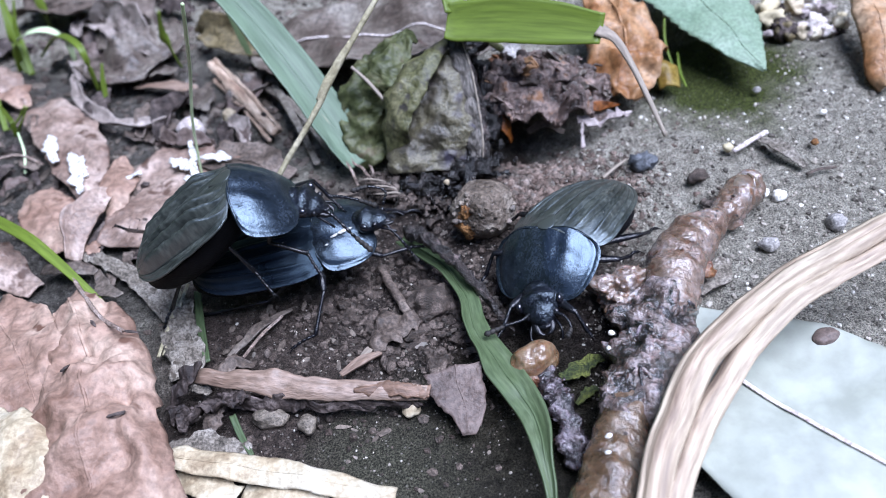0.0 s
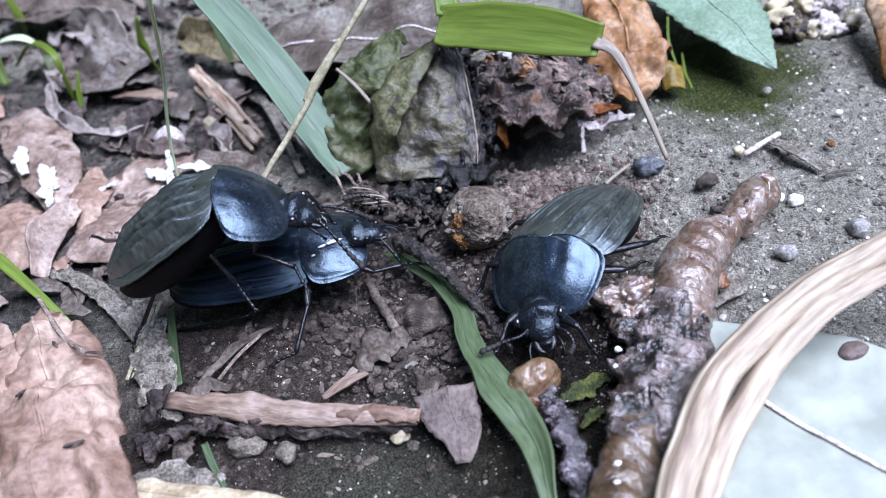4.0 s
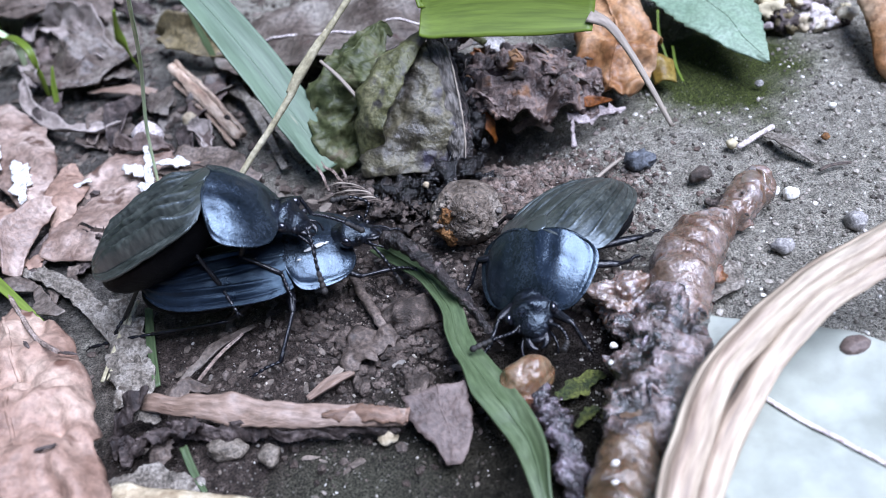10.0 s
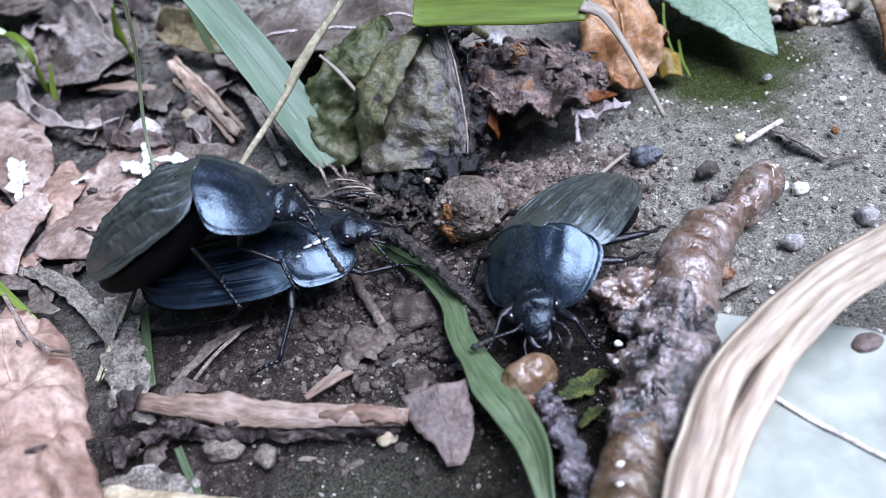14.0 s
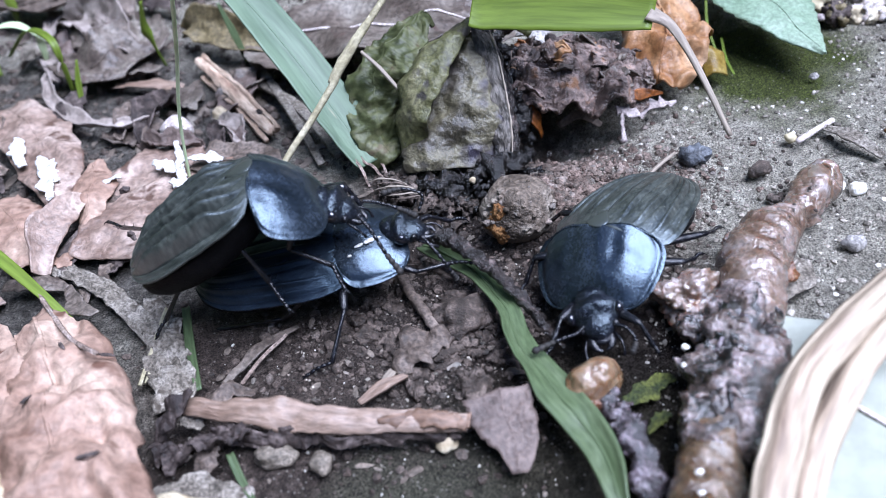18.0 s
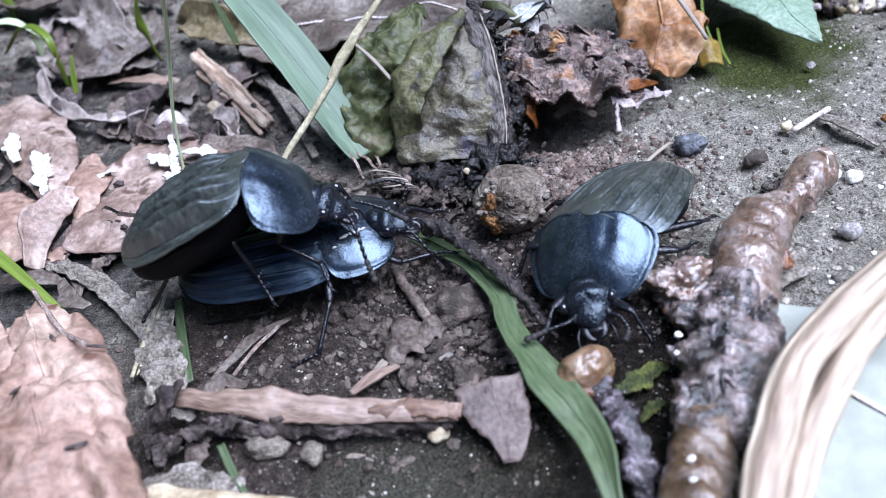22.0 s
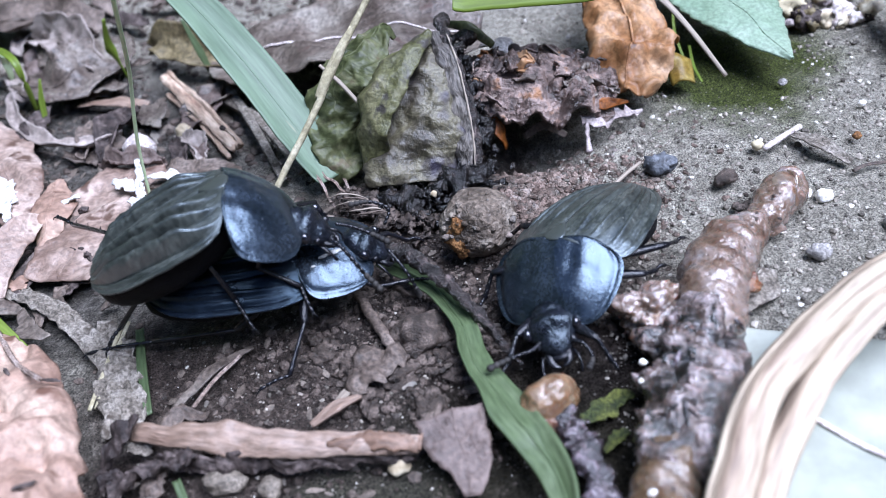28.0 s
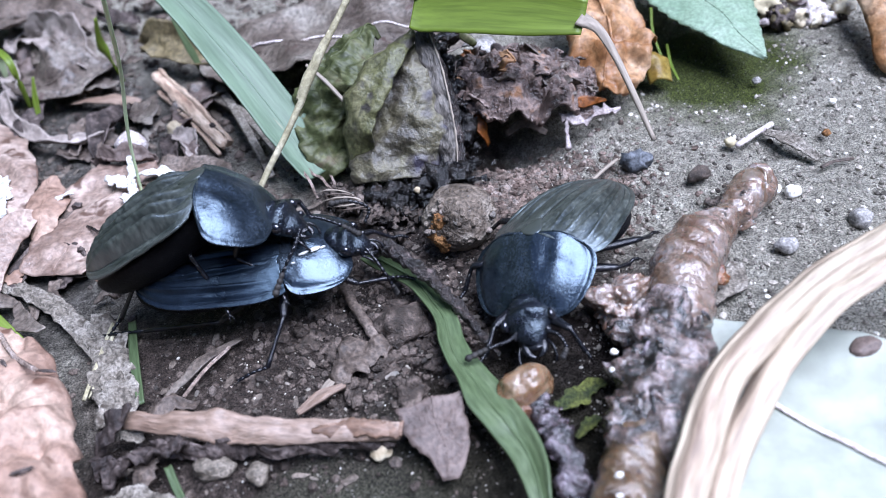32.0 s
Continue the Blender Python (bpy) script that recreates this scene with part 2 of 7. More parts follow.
WORM = surface("wet_worm_skin", [(0.25, (0.09, 0.05, 0.03)), (0.42, (0.155, 0.104, 0.074)), (0.58, (0.21, 0.162, 0.138)), (0.75, (0.31, 0.27, 0.262))], 0.24, 0.32, 2.4, 0.2, wear=((0.15, 0.07, 0.026), 0.3, 0.56), spec=0.7, rough_var=0.1, soft=0.4, speckle=0.35, wet=1.0)
SLIME = surface("dark_slime", [(0.3, (0.01, 0.008, 0.008)), (0.55, (0.05, 0.039, 0.042)), (0.75, (0.17, 0.14, 0.155))], 0.16, 0.6, 2.4, 0.25, spec=0.6, rough_var=0.06, soft=0.1, wet=0.6)
TAIL = surface("ochre_brown_worm_skin", [(0.25, (0.04, 0.021, 0.009)), (0.5, (0.095, 0.058, 0.03)), (0.75, (0.17, 0.13, 0.095))], 0.25, 0.3, 2.0, 0.25, spec=0.6, rough_var=0.1, soft=0.4, speckle=0.3, wet=0.8)
FLESH = surface("tan_flesh", [(0.3, (0.11, 0.06, 0.035)), (0.5, (0.17, 0.125, 0.09)), (0.75, (0.24, 0.2, 0.165))], 0.14, 0.4, 2.0, 0.08, spec=0.9, rough_var=0.06, soft=0.5, speckle=0.3, wet=1.0)
REDFLESH = surface("orange_brown_flesh", [(0.3, (0.07, 0.026, 0.012)), (0.7, (0.2, 0.095, 0.04))], 0.3, 0.5, 3.0, 0.2, spec=0.6, rough_var=0.1, soft=0.4, speckle=0.4, wet=0.3)
OCHREFLESH = surface("ochre_flesh", [(0.25, (0.085, 0.04, 0.018)), (0.5, (0.155, 0.095, 0.05)), (0.75, (0.235, 0.175, 0.112))], 0.28, 0.3, 2.0, 0.12, spec=0.5, rough_var=0.08, soft=0.4, speckle=0.35, wet=0.35)
PINK = surface("pink_brown_dead_leaf", [(0.2, (0.125, 0.07, 0.048)), (0.4, (0.232, 0.148, 0.108)), (0.58, (0.31, 0.209, 0.157)), (0.8, (0.42, 0.312, 0.24))], 0.52, 0.17, 1.6, 0.16, wear=((0.125, 0.068, 0.047), 0.3, 0.63), glow_through=0.12, rough_var=0.2, spec=0.3, speckle=0.3)
MAUVE = surface("mauve_dead_leaf", [(0.25, (0.05786, 0.04322, 0.03557)), (0.45, (0.1105, 0.08941, 0.07378)), (0.6, (0.1472, 0.1243, 0.1022)), (0.75, (0.2, 0.1783, 0.1496))], 0.38, 0.22, 2.5, 0.14, wear=((0.09, 0.06, 0.05), 0.4, 0.64), glow_through=0.1, rough_var=0.22, spec=0.4)
DUSKY = surface("dusky_pink_dead_leaf", [(0.22, (0.1, 0.062, 0.046)), (0.42, (0.205, 0.143, 0.112)), (0.58, (0.295, 0.219, 0.177)), (0.78, (0.44, 0.35, 0.295))], 0.42, 0.2, 2.0, 0.16, wear=((0.1, 0.06, 0.044), 0.35, 0.6), glow_through=0.1, rough_var=0.24, spec=0.45, speckle=0.35)
SCRAP = surface("grey_mauve_leaf_scrap", [(0.25, (0.062, 0.045, 0.038)), (0.5, (0.112, 0.083, 0.071)), (0.75, (0.165, 0.126, 0.108))], 0.5, 0.4, 3.0, 0.14, wear=((0.07, 0.05, 0.041), 0.4, 0.6), speckle=0.3, spec=0.35)
BROWN = surface("brown_dead_leaf", [(0.25, (0.0492, 0.03764, 0.0296)), (0.5, (0.1148, 0.08782, 0.07011)), (0.75, (0.1968, 0.1589, 0.1324))], 0.6, 0.25, 3.0, 0.15, glow_through=0.1)
# dark dead leaf, also the painted shade under the bark strip and a leaf fold
DARKLEAF_SHADE = surface("dark_shrivelled_leaf_and_shade", [(0.25, (0.016, 0.012, 0.011)), (0.5, (0.046, 0.035, 0.031)), (0.75, (0.125, 0.1, 0.09))], 0.6, 0.6, 3.0, 0.2, spec=0.25)
ROT = surface("rotten_leaf", [(0.25, (0.02, 0.013, 0.01)), (0.42, (0.075, 0.05, 0.04)), (0.58, (0.165, 0.118, 0.098)), (0.72, (0.27, 0.21, 0.185))], 0.38, 0.4, 2.4, 0.4, wear=((0.26, 0.13, 0.06), 0.4, 0.6), rough_var=0.3, spec=0.6)
RUST = surface("rusty_leaf", [(0.22, (0.13, 0.048, 0.015)), (0.4, (0.27, 0.13, 0.05)), (0.56, (0.38, 0.225, 0.115)), (0.75, (0.47, 0.335, 0.215))], 0.45, 0.16, 1.8, 0.12, wear=((0.11, 0.055, 0.03), 0.4, 0.63), glow_through=0.25, speckle=0.35)
YELLOWLEAF = surface("yellow_dead_leaf", [(0.25, (0.14, 0.08, 0.014)), (0.5, (0.24, 0.165, 0.03)), (0.75, (0.34, 0.26, 0.07))], 0.42, 0.4, 2.5, 0.08, glow_through=0.35, speckle=0.3)
OCHRE = surface("ochre_dead_leaf", [(0.25, (0.07, 0.055, 0.025)), (0.5, (0.15, 0.12, 0.06)), (0.75, (0.24, 0.2, 0.12))], 0.6, 0.4, 3.0, 0.1, glow_through=0.15)
AMBER = surface("amber_leaf", [(0.3, (0.12, 0.036, 0.006)), (0.7, (0.32, 0.11, 0.02))], 0.35, 0.5, 3.0, 0.1, glow_through=0.35)
BONE = surface("bleached_leaf", [(0.3, (0.42, 0.36, 0.34)), (0.7, (0.68, 0.62, 0.58))], 0.6, 0.6, 4.0, 0.08)
LILAC = surface("bleached_lilac_leaf", [(0.3, (0.22, 0.18, 0.17)), (0.7, (0.42, 0.365, 0.35))], 0.6, 0.6, 4.0, 0.1, speckle=0.4)
# white for dust flakes, and for glare painted on the pink leaves
WHITE = surface("white_dust_and_glare", [(0.3, (0.4666, 0.4536, 0.4277)), (0.7, (0.5573, 0.5508, 0.5314))], 0.5, 0.8, 4.0, 0.06)
OLIVE = surface("wet_olive_leaf", [(0.2, (0.028, 0.024, 0.024)), (0.38, (0.064, 0.056, 0.038)), (0.52, (0.104, 0.093, 0.056)), (0.64, (0.135, 0.122, 0.084)), (0.82, (0.2, 0.185, 0.15))], 0.36, 0.2, 3.5, 0.16, spec=0.55, wear=((0.032, 0.027, 0.04), 0.2, 0.555), glow_through=0.05, rough_var=0.18, speckle=0.5)
GREYVEIN = surface("grey_veined_leaf", [(0.25, (0.035, 0.03, 0.026)), (0.5, (0.092, 0.081, 0.069)), (0.75, (0.165, 0.149, 0.13))], 0.5, 0.5, 4.0, 0.2, spec=0.4, wear=((0.03, 0.026, 0.028), 0.5, 0.58), stretch=(1, 0.3, 1), along="UV", speckle=0.6)
YELLOWED = surface("yellowed_wet_leaf", [(0.25, (0.042, 0.042, 0.018)), (0.5, (0.09, 0.09, 0.038)), (0.75, (0.16, 0.15, 0.08))], 0.42, 0.25, 3.0, 0.14, wear=((0.045, 0.04, 0.034), 0.4, 0.57), glow_through=0.1, rough_var=0.2, speckle=0.5)
LEAFGREEN = surface("green_ribbon_leaf", [(0.25, (0.048, 0.072, 0.03)), (0.5, (0.085, 0.118, 0.055)), (0.75, (0.14, 0.172, 0.098))], 0.4, 0.25, 4.0, 0.06, wear=((0.075, 0.075, 0.026), 0.3, 0.6), glow_through=0.2, stretch=(1, 0.15, 1), along="UV", speckle=0.25)
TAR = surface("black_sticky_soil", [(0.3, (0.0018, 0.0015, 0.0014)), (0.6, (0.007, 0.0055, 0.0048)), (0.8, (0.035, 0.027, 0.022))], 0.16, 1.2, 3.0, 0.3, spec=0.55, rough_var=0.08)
FADED = surface("fading_green_leaf", [(0.25, (0.03, 0.038, 0.014)), (0.5, (0.08, 0.09, 0.036)), (0.75, (0.16, 0.155, 0.085))], 0.45, 0.35, 2.6, 0.12, wear=((0.13, 0.1, 0.062), 0.35, 0.6), glow_through=0.25, stretch=(0.5, 1, 1), along="UV", speckle=0.4, spec=0.35)
BLADE = surface("blue_green_grass", [(0.25, (0.082, 0.122, 0.078)), (0.5, (0.115, 0.163, 0.106)), (0.75, (0.155, 0.212, 0.142))], 0.5, 0.35, 3.0, 0.03, spec=0.3, wear=((0.27, 0.26, 0.17), 0.9, 0.66), glow_through=0.12, stretch=(1, 0.1, 1), along="UV", speckle=0.18)
GREEN = surface("bright_green_grass", [(0.25, (0.125, 0.18, 0.02)), (0.5, (0.17, 0.238, 0.03)), (0.75, (0.225, 0.295, 0.052))], 0.45, 0.3, 2.0, 0.02, wear=((0.26, 0.2, 0.06), 0.7, 0.69), glow_through=0.4, stretch=(1, 0.1, 1), along="UV", speckle=0.25)
MINT = surface("mint_leaf", [(0.25, (0.1548, 0.224, 0.1471)), (0.5, (0.1995, 0.2717, 0.1879)), (0.75, (0.2451, 0.3125, 0.2296))], 0.35, 0.12, 3.0, 0.06, glow_through=0.15, speckle=0.3)
PALE = surface("pale_green_leaf", [(0.2, (0.285, 0.3, 0.245)), (0.5, (0.33, 0.345, 0.295)), (0.8, (0.37, 0.38, 0.34))], 0.34, 0.06, 0.5, 0.05, wear=((0.36, 0.32, 0.26), 0.12, 0.72), glow_through=0.05, speckle=0.12)
STRAW = surface("dry_straw", [(0.25, (0.3, 0.25, 0.15)), (0.5, (0.46, 0.4, 0.26)), (0.75, (0.58, 0.52, 0.38))], 0.6, 1.5, 6.0, 0.08, stretch=(1, 0.08, 1), along="UV", speckle=0.3)
DULLSTRAW = surface("dull_olive_straw", [(0.25, (0.24, 0.21, 0.125)), (0.5, (0.36, 0.325, 0.21)), (0.75, (0.48, 0.44, 0.31))], 0.55, 0.5, 3.0, 0.06, speckle=0.3)
STALK = surface("bleached_stalk", [(0.2, (0.215, 0.15, 0.108)), (0.4, (0.335, 0.262, 0.19)), (0.58, (0.39, 0.322, 0.236)), (0.8, (0.44, 0.385, 0.29))], 0.6, 0.75, 3.0, 0.1, wear=((0.18, 0.105, 0.078), 1.3, 0.67), stretch=(1, 0.07, 1), along="UV", speckle=0.3)
CREAM = surface("cream_dead_leaf", [(0.25, (0.29, 0.22, 0.135)), (0.45, (0.43, 0.355, 0.235)), (0.6, (0.51, 0.45, 0.325)), (0.75, (0.6, 0.55, 0.43))], 0.5, 0.3, 2.4, 0.1, wear=((0.2, 0.15, 0.11), 0.4, 0.68), glow_through=0.12, speckle=0.2)
GREYSTEM = surface("grey_dry_stem", [(0.3, (0.19, 0.155, 0.12)), (0.7, (0.33, 0.285, 0.23))], 0.65, 0.9, 4.0, 0.08, stretch=(1, 0.1, 1), along="UV", speckle=0.3)
WOOD = surface("split_wood", [(0.25, (0.2, 0.12, 0.08)), (0.5, (0.42, 0.31, 0.225)), (0.75, (0.6, 0.49, 0.38))], 0.7, 1.1, 4.0, 0.25, stretch=(1, 0.15, 1), along="UV", speckle=0.4)
BARK = surface("thin_bark", [(0.25, (0.13, 0.082, 0.056)), (0.45, (0.205, 0.145, 0.108)), (0.6, (0.255, 0.19, 0.15)), (0.75, (0.32, 0.25, 0.205))], 0.5, 0.35, 3.0, 0.14, wear=((0.19, 0.095, 0.048), 0.4, 0.6), stretch=(1, 0.25, 1), along="UV", spec=0.45, speckle=0.35)
BARKRUST = surface("rusty_bark", [(0.25, (0.08, 0.046, 0.03)), (0.5, (0.17, 0.105, 0.07)), (0.75, (0.26, 0.185, 0.14))], 0.5, 0.5, 3.5, 0.15, stretch=(1, 0.3, 1), along="UV", spec=0.5, speckle=0.4)
FRESH = surface("fresh_thin_stem", [(0.25, (0.46, 0.58, 0.32)), (0.75, (0.58, 0.68, 0.43))], 0.45, 0.5, 4.0, 0.01, glow_through=0.1, speckle=0.1)
DARKTWIG = surface("dark_wet_twig", [(0.3, (0.008, 0.006, 0.005)), (0.6, (0.028, 0.021, 0.018)), (0.8, (0.13, 0.1, 0.09))], 0.35, 1.0, 4.0, 0.3, spec=0.4, wet=0.4)
FUZZ = surface("sandy_grey_dead_leaf", [(0.25, (0.08, 0.07, 0.056)), (0.45, (0.165, 0.143, 0.116)), (0.6, (0.225, 0.2, 0.166)), (0.75, (0.31, 0.28, 0.24))], 0.75, 0.5, 4.0, 0.3, wear=((0.08, 0.066, 0.052), 0.6, 0.62), spec=0.2, speckle=0.5)
PALEGREY = surface("pale_mauve_grey_leaf", [(0.25, (0.15, 0.122, 0.105)), (0.5, (0.255, 0.217, 0.192)), (0.75, (0.36, 0.31, 0.28))], 0.5, 0.3, 2.0, 0.12, wear=((0.14, 0.11, 0.092), 0.4, 0.62), spec=0.35, speckle=0.25)
STONE = surface("grey_stone", [(0.3, (0.16, 0.15, 0.14)), (0.7, (0.36, 0.34, 0.32))], 0.6, 0.8, 5.0, 0.1)
ROOT = surface("brown_rootlet", [(0.25, (0.12, 0.085, 0.065)), (0.5, (0.25, 0.19, 0.155)), (0.75, (0.4, 0.33, 0.29))], 0.65, 0.8, 5.0, 0.15)
FLYWING = surface("silvery_wing", [(0.3, (0.3, 0.31, 0.31)), (0.7, (0.45, 0.46, 0.46))], 0.35, 0.8, 4.0, 0.03)
SLATE = surface("blue_grey_stone", [(0.3, (0.045, 0.049, 0.056)), (0.7, (0.13, 0.14, 0.156))], 0.5, 0.8, 5.0, 0.1)
QUARTZ = surface("pale_stone", [(0.3, (0.55, 0.52, 0.46)), (0.7, (0.8, 0.78, 0.72))], 0.5, 0.8, 5.0, 0.06)
NUT = surface("brown_pellet", [(0.25, (0.05, 0.038, 0.027)), (0.5, (0.145, 0.115, 0.088)), (0.75, (0.28, 0.245, 0.2))], 0.5, 0.35, 3.0, 0.4, wear=((0.31, 0.285, 0.25), 1.1, 0.66), rough_var=0.25, spec=0.35)
STAIN = surface("orange_stain", [(0.3, (0.1, 0.042, 0.014)), (0.7, (0.28, 0.145, 0.055))], 0.6, 0.8, 4.0, 0.2, spec=0.2)
MOSS = surface("moss", [(0.3, (0.02, 0.03, 0.006)), (0.7, (0.1, 0.11, 0.02))], 0.8, 0.6, 5.0, 0.3)
FOREST = surface("unseen_woods", [(0.3, (0.014, 0.022, 0.007)), (0.55, (0.055, 0.085, 0.026)), (0.75, (0.12, 0.165, 0.055))], 0.8, 0.0016, 0.006, 1.0)


# ---- shapes ----
def part(name, bm, material, parent=None, label="", at=(0, 0, 0), smooth=True, kind=""):
    """Links a bmesh, drawn in millimetres about the world's origin, as one mesh; at: the origin of the thing that it belongs to."""
    bmesh.ops.recalc_face_normals(bm, faces=bm.faces)
    for v in bm.verts:
        v.co = (v.co - Vector(at)) * MM
    me = bpy.data.meshes.new(name)
    bm.to_mesh(me)
    bm.free()
    me.materials.append(material)
    if smooth:
        me.shade_smooth()
    ob = new(name, me)
    ob.parent = parent
    return tagged(ob, label, kind=kind)


def thing(name, at, label, category, group="", kind=""):
    ob = new(name)
    ob.empty_display_size = 0.002
    ob.matrix_basis = pose(*[c * MM for c in at])
    return tagged(ob, label, category, group, kind)


def solo(name, bm, material, at, label, category, group="", kind="", smooth=True):
    ob = part(name, bm, material, None, label, at, smooth)
    ob.matrix_basis = pose(*[c * MM for c in at])
    return tagged(ob, label, category, group, kind)


def spline(pts, n):
    """n points along a smooth curve through pts."""
    p = [Vector(q) for q in pts]
    p = [2 * p[0] - p[1]] + p + [2 * p[-1] - p[-2]]
    out, segs = [], len(p) - 3
    for i in range(n):
        s = i / (n - 1) * segs
        k = min(int(s), segs - 1)
        t = s - k
        a, b, c, d = p[k:k + 4]
        out.append(0.5 * ((2 * b) + (c - a) * t + (2 * a - 5 * b + 4 * c - d) * t * t + (3 * b - 3 * c + d - a) * t ** 3))
    return out


def level(values, u):
    """A list of values read at u from 0 to 1."""
    if not isinstance(values, (list, tuple)):
        return values
    s = u * (len(values) - 1)
    k = min(int(s), len(values) - 2)
    return values[k] + (values[k + 1] - values[k]) * (s - k)


SPINES = []


def sheet(f, nu, nv, thick=0.12, closed=False):
    """A thin closed sheet over f(u, v), u across and v along."""
    bm = bmesh.new()
    top = [[Vector(f(i / (nu - 1), j / (nv - 1))) for i in range(nu)] for j in range(nv)]
    nor = [[Vector((0, 0, 1))] * nu for _ in range(nv)]
    for j in range(nv):
        for i in range(nu):
            du = top[j][min(i + 1, nu - 1)] - top[j][max(i - 1, 0)]
            dv = top[min(j + 1, nv - 1)][i] - top[max(j - 1, 0)][i]
            n = du.cross(dv)
            nor[j][i] = n.normalized() if n.length > 1e-9 else Vector((0, 0, 1))
    SPINES.append([row[nu // 2] for row in top])
    uv = bm.loops.layers.uv.new("UVMap")
    wide = sum((top[nv // 2][i + 1] - top[nv // 2][i]).length for i in range(nu - 1))
    long = sum((top[j + 1][nu // 2] - top[j][nu // 2]).length for j in range(nv - 1))

    def face(grid, cells):
        f = bm.faces.new([grid[j][i] for j, i in cells])
        for loop, (j, i) in zip(f.loops, cells):
            loop[uv].uv = (i / (nu - 1) * wide * MM, j / (nv - 1) * long * MM)
    a = [[bm.verts.new(top[j][i] + nor[j][i] * thick / 2) for i in range(nu)] for j in range(nv)]
    b = [[bm.verts.new(top[j][i] - nor[j][i] * thick / 2) for i in range(nu)] for j in range(nv)]
    for j in range(nv - 1):
        for i in range(nu - 1):
            face(a, ((j, i), (j, i + 1), (j + 1, i + 1), (j + 1, i)))
            face(b, ((j, i), (j + 1, i), (j + 1, i + 1), (j, i + 1)))
    ring = [(0, i) for i in range(nu)] + [(j, nu - 1) for j in range(1, nv)] + [(nv - 1, i) for i in range(nu - 2, -1, -1)] + [(j, 0) for j in range(nv - 2, 0, -1)]
    for k, (j, i) in enumerate(ring):
        j2, i2 = ring[(k + 1) % len(ring)]
        bm.faces.new((a[j][i], b[j][i], b[j2][i2], a[j2][i2]))
    return bm


def ribbon(pts, width, tilt=0, cup=0, crumple=0, grain=0.4, ragged=0, teeth=0, veins=0, keel=0, nu=9, nv=40, thick=0.15, seed=1, low=None, grooves=0, fold=0, crease=0.3):
    """A strip or leaf along pts. width, tilt and cup may be lists along it; cup: how far the edges rise, ragged: an uneven edge, teeth: a saw edge."""
    line = spline(pts, nv)
    off = Vector((seed * 7.3, seed * 3.1, seed * 1.7))

    def f(u, v):
        j = round(v * (nv - 1))
        c = line[j]
        tan = (line[min(j + 1, nv - 1)] - line[max(j - 1, 0)]).normalized()
        side = tan.cross(Vector((0, 0, 1)))
        side = side.normalized() if side.length > 1e-4 else Vector((1, 0, 0))
        side = Matrix.Rotation(radians(level(tilt, v)), 3, tan) @ side
        up = side.cross(tan)
        s = 2 * u - 1
        w = level(width, v) / 2
        edge = 1 + ragged * noise.noise(Vector((v * 9, s * 0.6, 0)) + off) * 2 + ragged * noise.noise(Vector((v * 31, s, 4)) + off)
        if teeth:
            edge *= 1 - 0.1 * ((v * teeth) % 1.0)
        p = c + side * s * w * edge
        h = level(cup, v) * s * s - keel * (1 - min(1, abs(s) * 5)) * 0.5
        if veins:
            h += 0.12 * abs(math.sin((v * veins - abs(s) * 1.2) * math.pi)) ** 0.5
        if grooves:
            h += 0.1 * math.sin(s * grooves * math.pi)
        p += up * h
        if crumple:
            q = p * grain + off
            p += Vector((noise.noise(q), noise.noise(q + Vector((9, 0, 0))), noise.noise(q + Vector((0, 9, 0))) * 1.4)) * crumple
            p += up * noise.noise(q * 3.1) * crumple * 0.35
        if fold:
            q = p * crease + off
            p += up * fold * (0.5 - 2.2 * abs(noise.noise(q)) + 0.5 * (0.5 - 2.2 * abs(noise.noise(q * 2.3 + off))))
        if low is not None:
            p.z = max(p.z, low + 0.1)
        return p

    return sheet(f, nu, nv, thick)


def tube(pts, radius, sides=8, n=16, rough=0, grain=1.0, seed=0, flat=1.0, rings=0):
    """A round bar along pts, closed at both ends; radius may be a list."""
    bm = bmesh.new()
    line = spline(pts, n)
    rows, ref = [], Vector((0.13, 0.2, 1)).normalized()
    off = Vector((seed * 5.1, seed * 2.3, 0))
    for j, c in enumerate(line):
        tan = (line[min(j + 1, n - 1)] - line[max(j - 1, 0)]).normalized()
        x = tan.cross(ref)
        x = x.normalized() if x.length > 1e-4 else Vector((1, 0, 0))
        y = x.cross(tan)
        r = level(radius, j / (n - 1))
        if rings:
            r *= 1 + 0.028 * math.sin(j / (n - 1) * rings * 2 * math.pi)
        row = []
        for k in range(sides):
            a = 2 * math.pi * k / sides
            d = x * math.cos(a) + y * math.sin(a) * flat
            p = c + d * r
            if rough:
                p += d * rough * noise.noise(p * grain + off) + d * rough * 0.5 * noise.noise(p * grain * 2.7 + off)
            row.append(bm.verts.new(p))
        rows.append(row)
    for a, b in zip(rows, rows[1:]):
        for k in range(sides):
            bm.faces.new((a[k], a[(k + 1) % sides], b[(k + 1) % sides], b[k]))
    for row, c, way in ((rows[0], line[0], line[0] - line[1]), (rows[-1], line[-1], line[-1] - line[-2])):
        r = sum((v.co - c).length for v in row) / sides
        tip = bm.verts.new(c + way.normalized() * r * 0.7)
        for k in range(sides):
            bm.faces.new((row[k], row[(k + 1) % sides], tip))
    return bm


